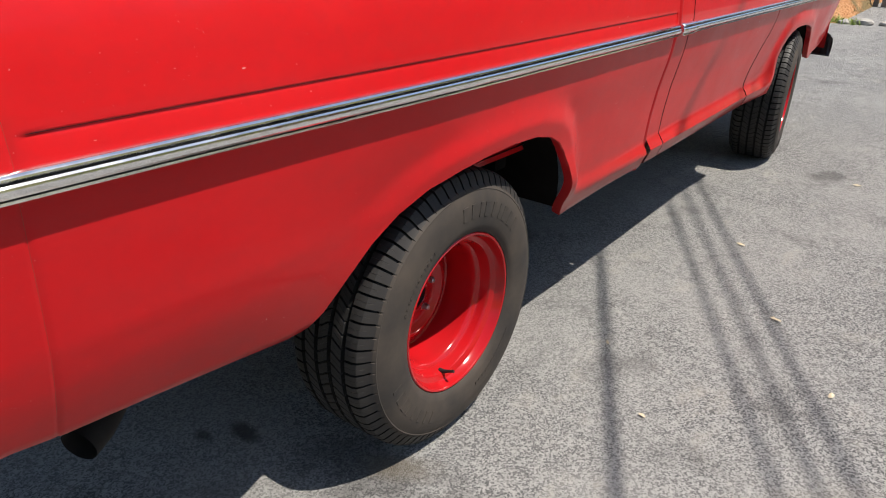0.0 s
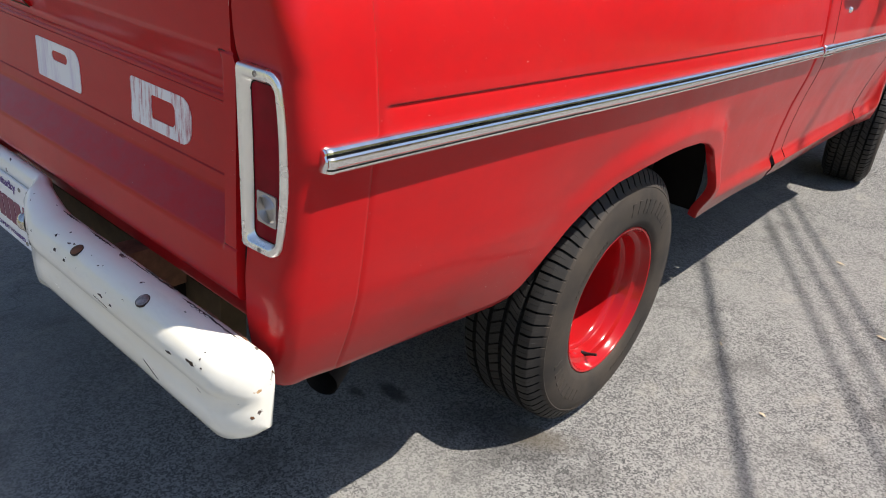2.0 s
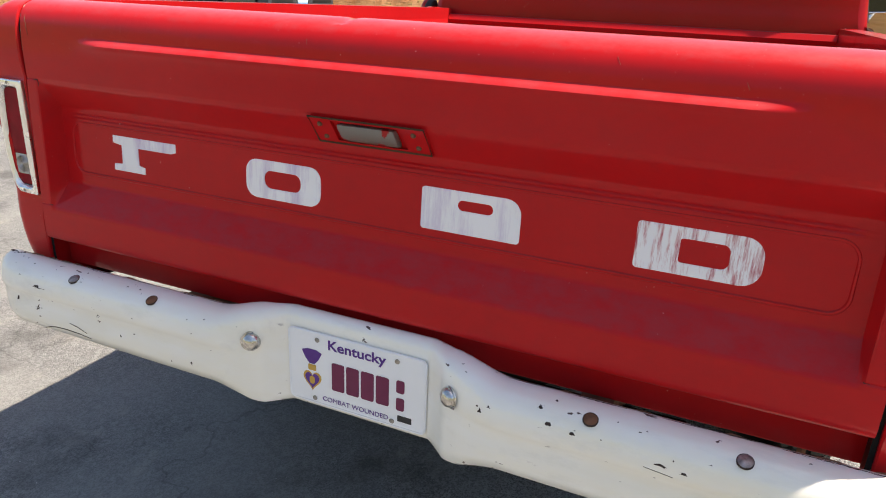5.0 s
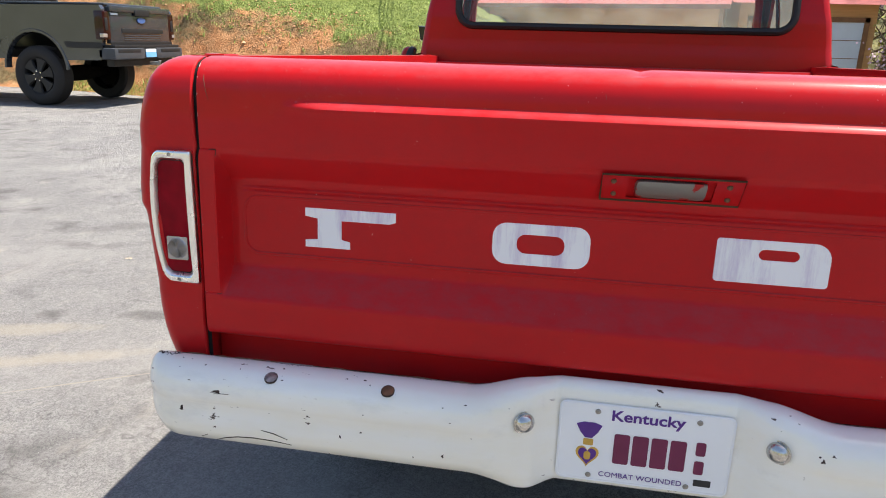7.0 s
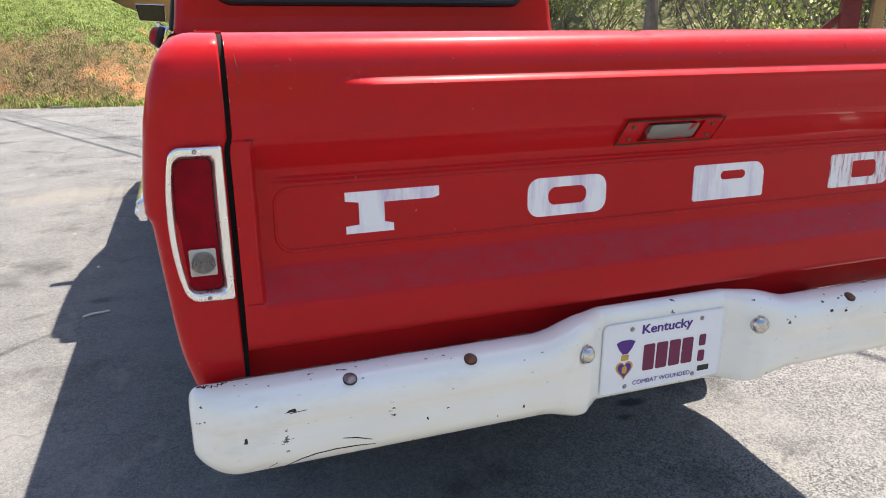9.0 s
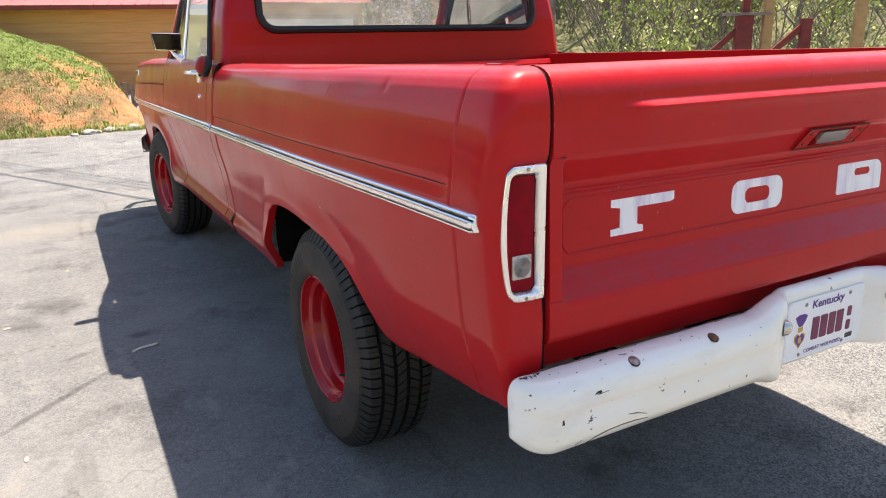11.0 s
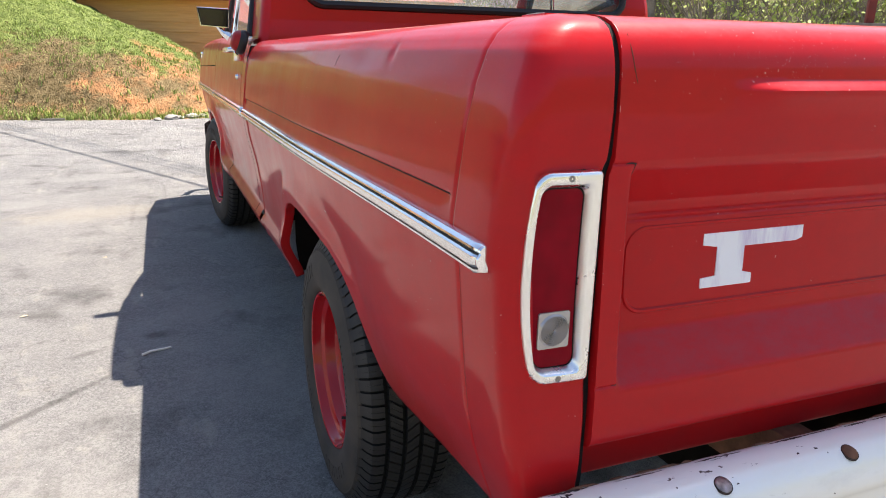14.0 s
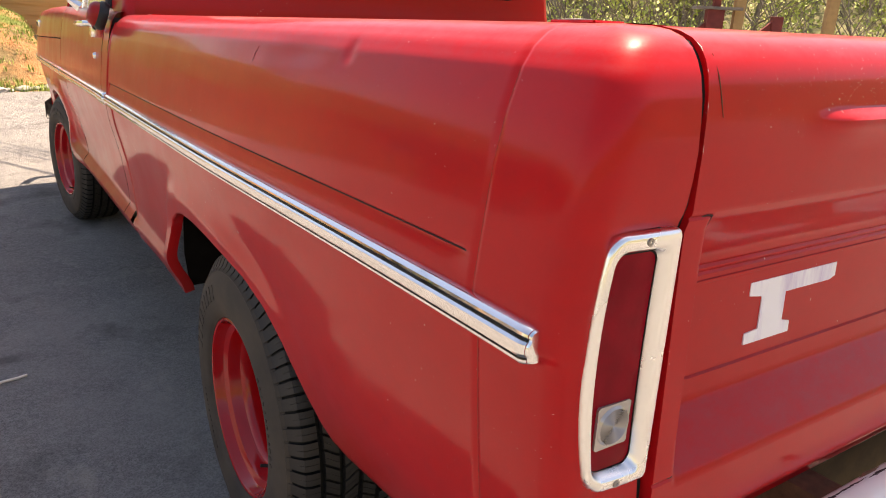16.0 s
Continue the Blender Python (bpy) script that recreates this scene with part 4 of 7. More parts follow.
for x0, u0, dx, du in spots:
    n = 11
    ring = []
    for j in range(n):
        a, q = 2 * math.pi * j / n, rnd.uniform(0.35, 1.0)
        ring.append(on_bumper(x0 + dx * q * math.cos(a), u0 + du * q * math.sin(a) + 0.2 * du * math.cos(2 * a), 0.0003))
    Geo().add(ring + [on_bumper(x0, u0, 0.0005)], [(j, (j + 1) % n, n) for j in range(n)]).ob("paint_chip", CHIP, bumper, "dark chip in the white paint", raked=True)

# dirt and bare steel along the back edge of the top, heaviest at the ends
rnd = random.Random(77)
runs = [(-0.925, 3.2, 0.026, 0.9), (-0.90, 2.4, 0.030, 0.6)] + [(sx * x0, rnd.uniform(1.9, 3.0), rnd.uniform(0.022, 0.060), rnd.uniform(0.18, 0.50)) for sx in (-1, 1) for x0 in np.linspace(0.34, 0.86, 9)]
for x0, u0, ln, du in runs:
    n = 21
    top = [on_bumper(x0 + ln * (2 * j / n - 1), u0 - du * (1 - (2 * j / n - 1) ** 2) * rnd.uniform(0.3, 1.0), 0.0003) for j in range(n + 1)]
    low = [on_bumper(x0 + ln * (2 * j / n - 1), u0 + du * (1 - (2 * j / n - 1) ** 2) * rnd.uniform(0.1, 1.0), 0.0003) for j in range(n + 1)]
    Geo().grid([top, low]).ob("worn_streak", CHIP, bumper, "dark worn streak", raked=True)
# paint worn through along the back edge and at the ends
rnd = random.Random(8)
for x0 in (-0.945, -0.925, -0.90, -0.88, -0.84, -0.80, -0.76, -0.72, -0.60, -0.44, -0.36, 0.40, 0.52, 0.66, 0.78, 0.86, 0.92):
    ln = rnd.uniform(0.015, 0.06)
    run = [x0 + ln * q for q in (0, 0.3, 0.7, 1)]
    Geo().tube([(x, 0.0565 + rnd.uniform(-0.001, 0.001), 0.7335 - (0.02 * max(0.0, abs(x) - 0.9) / 0.06)) for x in run], [0.0008, 0.0034, 0.0030, 0.0008], 5).ob("worn_edge", RUSTY, bumper, "rusty worn edge", raked=True)

STAIN = dull("rust_stain", (0.55, 0.36, 0.19), 0.7, 0.35, 60)
for x, y, z, r, way, mat in ((0.9612, 0.0282, 0.6906, 0.0085, (0.93, -0.34, 0.16), STAIN), (0.9590, 0.0235, 0.640, 0.0035, (0.85, -0.5, 0.0), RUSTY), (0.9610, 0.0300, 0.6720, 0.0025, (0.93, -0.34, 0.0), RUSTY)):
    spot = Geo().revolve([(0.0, 0.0010), (r * 0.6, 0.0009), (r, 0.0003), (r * 1.05, -0.003)], 11)
    spot.v = [(a, b * (1 + 0.3 * math.sin(9 * c / r)), c) for a, b, c in spot.v]
    spot.ob("rust_spot", mat, bumper, "rust spot in the white paint").matrix_basis = Matrix.Translation((x, y, z)) @ Vector(way).to_track_quat("X", "Z").to_matrix().to_4x4()

# ---- number plate ----
k = Mat("plate_white", (0.80, 0.81, 0.84), 0.3)
k.set_colour(k.mix(k.ramp(k.noise(6, 4), [(0.3, 0.0), (0.7, 1.0)]), (0.86, 0.87, 0.90), (0.81, 0.83, 0.87)))
PLATE = k.m
PURPLE = dull("plate_purple", (0.10, 0.03, 0.24), 0.4, 0.1, 20, bump=0)
MAROON = dull("plate_maroon", (0.17, 0.02, 0.07), 0.4, 0.1, 20, bump=0)
GOLD = dull("plate_gold", (0.6, 0.36, 0.07), 0.4, 0.1, 20, bump=0)
plate = new("number_plate")
plate.parent = truck
PX0, PX1, PZ0, PZ1 = -0.1535, 0.1535, 0.567, 0.727
Geo().prism(round_rect(PX0, PX1, PZ0, PZ1, 0.012, 5), 0.0475, 0.0505).ob("plate_sheet", PLATE, plate, "white sheet-metal plate", raked=True, smooth=False)
ring_strip(round_rect(PX0 + 0.003, PX1 - 0.003, PZ0 + 0.003, PZ1 - 0.003, 0.010, 5), 0.0475, 0.0018, 0.001).ob("plate_rim", PLATE, plate, raked=True)


def words(text, x, z, height, mat, parent, y=0.0468, width=None, bold=0.0):
    cu = bpy.data.curves.new("words", "FONT")
    cu.body, cu.size, cu.align_x, cu.align_y, cu.extrude, cu.offset = text, height * 1.38, "CENTER", "CENTER", 0.0003, bold
    tmp = new("words", cu)
    dg = bpy.context.evaluated_depsgraph_get()
    me = bpy.data.meshes.new_from_object(tmp.evaluated_get(dg))
    bpy.data.objects.remove(tmp)
    me.materials.clear()
    me.materials.append(mat)
    ob = new("lettering", me)
    ob.parent = parent
    w = max(v.co.x for v in me.vertices) - min(v.co.x for v in me.vertices)
    sx = width / w if width else 1.0
    ob.matrix_basis = pose(x, y, z - RAKE * y, 90) @ Matrix.Diagonal((sx, 1, 1, 1))
    return ob


words("Kentucky", 0.003, 0.7055, 0.021, PURPLE, plate, width=0.128, bold=0.0006)
words("COMBAT WOUNDED", 0.000, 0.5835, 0.0105, PURPLE, plate, width=0.148)
for x0, x1, z0, z1 in ((-0.052, -0.024, 0.609, 0.670), (-0.019, 0.009, 0.609, 0.670), (0.014, 0.042, 0.609, 0.670), (0.047, 0.075, 0.609, 0.670), (0.091, 0.108, 0.645, 0.672), (0.091, 0.108, 0.607, 0.634)):
    Geo().prism(round_rect(x0, x1, z0, z1, 0.004, 4), 0.0464, 0.0478).ob("character_bar", MAROON, plate, "dark maroon bar", raked=True, smooth=False)
Geo().prism(round_rect(0.094, 0.124, 0.583, 0.596, 0.001, 2), 0.0467, 0.0478).ob("sticker_bar", STRIPE, plate, "small dark sticker bar", raked=True, smooth=False)
# ribbon and heart emblem
Geo().prism([(-0.121, 0.683), (-0.108, 0.688), (-0.088, 0.688), (-0.075, 0.683), (-0.082, 0.668), (-0.092, 0.656), (-0.104, 0.656), (-0.114, 0.668)], 0.0466, 0.0478).ob("ribbon", PURPLE, plate, "purple ribbon emblem", raked=True, smooth=False)
Geo().prism(round_rect(-0.107, -0.089, 0.641, 0.654, 0.002, 3), 0.0466, 0.0478).ob("clasp", GOLD, plate, raked=True, smooth=False)


def heart(cx, cz, w, h):
    out = []
    for a in np.linspace(0, 2 * math.pi, 36, endpoint=False):
        out.append((cx + w * math.sin(a) ** 3, cz + h * (13 * math.cos(a) - 5 * math.cos(2 * a) - 2 * math.cos(3 * a) - math.cos(4 * a)) / 16))
    return out


Geo().prism(heart(-0.098, 0.620, 0.021, 0.024), 0.0466, 0.0478).ob("heart_rim", GOLD, plate, "gold heart emblem", raked=True, smooth=False)
Geo().prism(heart(-0.098, 0.620, 0.0165, 0.0195), 0.0462, 0.0470).ob("heart", PURPLE, plate, raked=True, smooth=False)
Geo().prism(round_rect(-0.104, -0.092, 0.611, 0.628, 0.005, 4), 0.0459, 0.0464).ob("relief", GOLD, plate, raked=True, smooth=False)
for x, z in ((-0.085, 0.711), (0.092, 0.711), (-0.093, 0.579), (0.082, 0.579)):
    bolt_head("plate_screw", x, 0.0468, z, 0.0052, 0.002, 0, STEEL, plate, "")

# ---- wheels ----
TYRE_R, RIM_R = 0.383, 0.222


def tyre_mesh():
    """A radial road tyre: ribbed and siped tread, rounded shoulders, bulged sidewalls. The outer side faces +x; x = 0 is the rim's lip."""
    pitches = 72
    cuts = [(0.0, 0, 0), (0.028, 1, 0), (0.165, 1, 0), (0.195, 0, 0), (0.58, 0, 0), (0.595, 0, 1), (0.61, 0, 0)]
    side = [(0.212, -0.012), (0.220, -0.001), (0.2235, 0.006), (0.228, 0.0085), (0.2315, 0.0115), (0.245, 0.0150), (0.262, 0.0175), (0.285, 0.0185), (0.306, 0.0170), (0.324, 0.0125), (0.335, 0.0085), (0.3375, 0.0092), (0.3395, 0.0075), (0.345, 0.0035)]
    grooves = (0.225, 0.41, 0.59, 0.775)
    us = [(0.0, 0), (0.03, 0), (0.07, 0), (0.12, 0), (0.16, 0)]
    for a, b in zip(grooves, grooves[1:] + (None,)):
        us += [(a - 0.026, 0), (a - 0.020, 1), (a + 0.020, 1), (a + 0.026, 0)]
        us += [(a + (b - a) * q, 0) for q in (0.3, 0.5, 0.7)] if b else []
    us += [(0.84, 0), (0.88, 0), (0.93, 0), (0.97, 0), (1.0, 0)]
    rows = []
    for k in range(pitches):
        for off, slot, sipe in cuts:
            col = [(r, x - (0.0035 if slot and r > 0.343 else 0.0), 0.0) for r, x in side]
            for u, groove in us:
                x = -0.001 - 0.234 * u
                e = abs(2 * u - 1)
                r = TYRE_R - 0.004 * e ** 2 - 0.030 * max(0.0, (e - 0.80) / 0.20) ** 1.7
                shoulder = e > 0.52
                cut = 0.0
                if slot:
                    cut = 0.0095 if shoulder else 0.0065
                elif sipe and e < 0.94:
                    cut = 0.0022
                if groove:
                    cut = 0.0115
                # the cross cuts lean and wave over the inner ribs
                swing = 0.30 * math.sin((u - 0.5) * 17.0) if not shoulder else 0.0
                col.append((r - cut, x, swing))
            col += [(r, -0.236 - x, 0.0) for r, x in side[::-1]]
            row = []
            for r, x, swing in col:
                th = 2 * math.pi * (k + off + swing) / pitches
                row.append((x, r * math.cos(th), r * math.sin(th)))
            rows.append(row)
    return Geo().grid(rows, wrap_u=True)


k = Mat("wheel_red", (0.55, 0.012, 0.014), 0.12, 0, 0.42, 0.0)
k.set_colour(k.mix(k.ramp(k.noise(9.0, 5), [(0.45, 0.0), (0.8, 1.0)]), (0.37, 0.007, 0.010), (0.30, 0.010, 0.012)))
k.set_rough(k.ramp(k.noise(14.0, 4), [(0.3, 0.09), (0.7, 0.18)]))
WHEEL_RED = k.m
SIDEWALL_TEXT = rubber("sidewall_relief", 0.45)
TREAD = rubber("tread_rubber", 0.07)
TREAD.node_tree.nodes["Principled BSDF"].inputs["Roughness"].default_value = 0.55
GARAGE_CHIP = dull("pale_primer", (0.55, 0.36, 0.31), 0.6, 0.1, 40)


def arc_bar(a0, a1, r0, r1, x, n=3):
    a = np.radians(np.linspace(a0, a1, n + 1))
    P = [[(x, r * math.cos(t), r * math.sin(t)) for r in (r0, r1)] for t in a]
    return P


def wheel():
    w = new("wheel")
    w.parent = truck
    tyre = tyre_mesh().ob("tyre", [RUBBER, TREAD, SEAL_SHADE], w, "dusty black radial tyre", angle=30)
    # groove and slot faces go near-black: their shade is put into the colour
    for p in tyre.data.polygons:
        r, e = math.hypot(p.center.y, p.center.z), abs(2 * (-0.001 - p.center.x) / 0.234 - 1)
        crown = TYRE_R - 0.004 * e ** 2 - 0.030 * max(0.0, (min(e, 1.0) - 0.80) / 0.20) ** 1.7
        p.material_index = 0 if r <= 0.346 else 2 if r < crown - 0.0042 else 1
    # raised sidewall marks as plain bars
    for a0, count, gap, r0, r1 in ((40, 9, 6.4, 0.268, 0.306), (196, 8, 6.4, 0.268, 0.300), (285, 12, 3.6, 0.262, 0.272), (120, 12, 3.2, 0.262, 0.270)):
        geo = Geo()
        for j in range(count):
            a = a0 + j * gap
            wd = gap * (0.30 + 0.25 * ((j * 7) % 3) / 2)
            P = arc_bar(a, a + wd, r0, r1, 0, 3)
            top = [[(0.0192 - 0.055 * max(0.0, (math.hypot(p[1], p[2]) - 0.285)) ** 1.3, p[1], p[2]) for p in row] for row in P]
            geo.grid(top)
            for edge in ([row[0] for row in top], [row[1] for row in top], top[0], top[-1]):
                geo.grid([edge, [(p[0] - 0.003, p[1], p[2]) for p in edge]])
        geo.ob("sidewall_mark", SIDEWALL_TEXT, tyre, "worn raised sidewall bars", smooth=False)
    rim = Geo().revolve([(0.2195, -0.006), (RIM_R, -0.001), (RIM_R - 0.0005, 0.004), (0.2185, 0.0065), (0.214, 0.005), (0.2115, -0.001), (0.209, -0.012), (0.204, -0.020), (0.196, -0.024), (0.190, -0.028), (0.1865, -0.036), (0.184, -0.052), (0.1815, -0.058), (0.174, -0.063),
                         (0.170, -0.070), (0.1675, -0.085), (0.166, -0.120), (0.163, -0.140), (0.165, -0.200), (0.19, -0.23)], 96)
    rim.ob("rim", WHEEL_RED, w, "glossy red deep-dish steel rim", angle=28)
    disc = Geo().revolve([(r, x - 0.030) for r, x in [(0.1655, -0.132), (0.158, -0.136), (0.150, -0.134), (0.140, -0.124), (0.128, -0.116), (0.114, -0.113), (0.104, -0.117), (0.096, -0.123), (0.086, -0.126), (0.074, -0.125), (0.060, -0.121), (0.052, -0.117), (0.046, -0.116), (0.0435, -0.120), (0.043, -0.150)]], 72)
    disc.ob("wheel_disc", WHEEL_RED, w, "red pressed steel wheel centre", angle=28)
    Geo().revolve([(0.0, -0.148), (0.020, -0.148), (0.034, -0.152), (0.036, -0.165), (0.041, -0.170), (0.041, -0.185)], 32).ob("hub", UNDER_SHADE, w, "dark greasy hub")
    for j in range(5):
        a = radians(72 * j + 20)
        nut = Geo().revolve([(0.0, 0.019), (0.0055, 0.019), (0.0085, 0.016), (0.0095, 0.004), (0.011, 0.0), (0.013, -0.002)], 6)
        nut.ob("lug_nut", STEEL, w, "", smooth=False).matrix_basis = pose(-0.152, 0.068 * math.cos(a), 0.068 * math.sin(a))
    a = radians(-98)
    Geo().tube([(-0.040, 0.188 * math.cos(a), 0.188 * math.sin(a)), (-0.026, 0.186 * math.cos(a), 0.186 * math.sin(a)), (-0.012, 0.180 * math.cos(a), 0.180 * math.sin(a)), (0.006, 0.173 * math.cos(a), 0.173 * math.sin(a))], [0.0075, 0.006, 0.0042, 0.004], 10).ob("valve_stem", BLACK, w, "black rubber valve stem")
    return w


LIP = 0.946
w0 = wheel()
w0.matrix_basis = pose(LIP, 1.215, TYRE_R - 0.003)
for s, y, turn in ((-1, 1.215, 75), (1, 1.215 + WHEELBASE, 200), (-1, 1.215 + WHEELBASE, 20)):
    copy_thing(w0, pose(s * (LIP + (0.035 if y > 3 else 0.0)), y, TYRE_R - 0.003, 0, 0, (0 if s > 0 else 180) + (7.5 if y > 3 else 0)) @ pose(0, 0, 0, turn, 0, 0))

# ---- cab, doors, nose ----
f_off = 2 * 1.215 + WHEELBASE
front_arch = sorted([(f_off - y, z + 0.045) for y, z in REAR_ARCH if 0.64 < y < 1.77])
front_crease = [(2.0, 0.600), (front_arch[0][0] - 0.05, 0.625)] + sorted([(f_off - y, z + 0.045) for y, z in REAR_CREASE if 0.69 < y < 1.80])
LOW = [(2.36, 0.545), (front_arch[0][0] - 0.02, 0.565)] + front_arch + [(5.15, 0.655), (5.70, 0.70)]


def body_cap(y):
    return float(np.interp(y, [2.3, 3.9, 4.6, 5.3, 5.75], [1.315, 1.345, 1.340, 1.318, 1.28]))


def nose_sheet(s, y0, y1, step, top):
    rows = []
    for y in columns(y0, y1, LOW, step):
        zb = np.interp(y, *np.array(LOW).T)
        z = np.concatenate([zb + (0.885 - zb) * np.linspace(0, 1, 20), [q for q in UPPER if q < 1.296]])
        cap = top(y)
        z = np.where(z > 0.885, 0.885 + (z - 0.885) * (cap - 0.885) / (1.294 - 0.885), z)
        zq = np.where(z > 0.885, 0.885 + (z - 0.885) * (1.294 - 0.885) / (cap - 0.885), z)
        x = side_x(np.full_like(z, y), zq, 0.0) + flare(np.full_like(z, y), z, front_crease)
        def lean(c):
            return y - 0.22 * float(smooth01(1.0, 0.60, c)) * max(0.0, min((y - 2.5) / 1.29, (3.97 - y) / 0.18))
        rows.append([(s * (x[0] - 0.03), lean(z[0]), z[0] + 0.004), (s * (x[0] - 0.004), lean(z[0]), z[0] - 0.003)] + [(s * a, lean(c), c) for a, c in zip(x, z)] + [(s * (x[-1] - 0.03), y, z[-1] + 0.006), (s * (x[-1] - 0.07), y, z[-1] + 0.006)])
    return rows


cab = new("cab")
cab.parent = truck
DOORS = {}
for s in (1, -1):
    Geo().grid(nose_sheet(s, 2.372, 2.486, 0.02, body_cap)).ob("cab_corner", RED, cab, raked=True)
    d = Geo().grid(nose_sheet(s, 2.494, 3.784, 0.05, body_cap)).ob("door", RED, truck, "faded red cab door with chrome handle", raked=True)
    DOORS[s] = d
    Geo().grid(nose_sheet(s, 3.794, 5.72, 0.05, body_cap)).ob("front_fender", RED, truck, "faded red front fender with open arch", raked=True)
    # dark strips behind the gaps stand for the shade in them
    for y, back in ((2.358, 0.0), (2.49, 0.0), (3.789, 0.22)):
        Geo().grid([[(s * (side_x(y, z, 0) - 0.03), y - back * float(smooth01(1.0, 0.6, z)) + q, z) for q in (-0.03, 0.03)] for z in np.linspace(0.58, 1.30, 16)]).ob("panel_seal", UNDER_SHADE, truck, "dark strip for the shade in the panel gap", raked=True)
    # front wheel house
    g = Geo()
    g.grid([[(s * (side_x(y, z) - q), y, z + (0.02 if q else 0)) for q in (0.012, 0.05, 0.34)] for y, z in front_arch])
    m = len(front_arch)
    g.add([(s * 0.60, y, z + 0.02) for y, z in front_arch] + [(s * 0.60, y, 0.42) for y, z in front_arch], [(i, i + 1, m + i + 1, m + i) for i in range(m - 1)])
    g.ob("wheel_house", UNDER_SHADE, truck, raked=True)

# cab back wall with its window opening
def cab_half(z):
    return np.interp(z, [0.5, 1.0, 1.25, 1.31, 1.34, 1.5, 1.72, 1.82, 1.87, 1.895], [0.93, 0.95, 0.95, 0.945, 0.938, 0.915, 0.865, 0.825, 0.76, 0.66])


def back_y(z):
    return np.interp(z, [0.5, 1.30, 1.345, 1.36, 1.5, 1.75, 1.86, 1.90], [2.362, 2.362, 2.366, 2.370, 2.376, 2.41, 2.46, 2.54])


WX, WZ0, WZ1 = 0.752, 1.455, 1.775
outline = round_rect(-WX, WX, WZ0, WZ1, 0.075, 8)
n = len(outline)
outer = []
for x, z in outline:
    dx, dz = x / WX, (z - 1.605) / 0.17
    kk = 1 / max(abs(dx), abs(dz))
    zz = 1.605 + dz * kk * (0.285 if dz > 0 else 0.215)
    xx = dx * kk * (cab_half(zz) - 0.035)
    outer.append((xx, zz))
rings = [[(x, back_y(z) + 0.012, z) for x, z in outline]]
for q in (0.06, 0.14, 0.3, 0.5, 0.75, 1.0):
    rings.append([(x + (X - x) * q, back_y(z + (Z - z) * q), z + (Z - z) * q) for (x, z), (X, Z) in zip(outline, outer)])
Geo().grid(np.array(rings).transpose(1, 0, 2), wrap_u=True).ob("cab_back", CAB_SHADED_RED, cab, "red cab back panel round the rear window", raked=True)
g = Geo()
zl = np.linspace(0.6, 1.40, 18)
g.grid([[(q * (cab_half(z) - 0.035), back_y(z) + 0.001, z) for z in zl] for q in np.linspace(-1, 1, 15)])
g.ob("cab_back_lower", CAB_SHADED_RED, cab, raked=True)
# rolled red strip that closes the joint between bed and cab
for s in (1, -1):
    g = Geo()
    g.grid([[(s * (side_x(y, z, 0) - d), y, z) for y, d in ((2.330, 0.006), (2.3455, 0.0025), (2.352, -0.002), (2.361, -0.004), (2.370, -0.002), (2.378, 0.002), (2.41, 0.004))] for z in np.linspace(0.515, 1.285, 24)])
    g.ob("corner_roll", CAB_SHADED_RED, cab, raked=True)
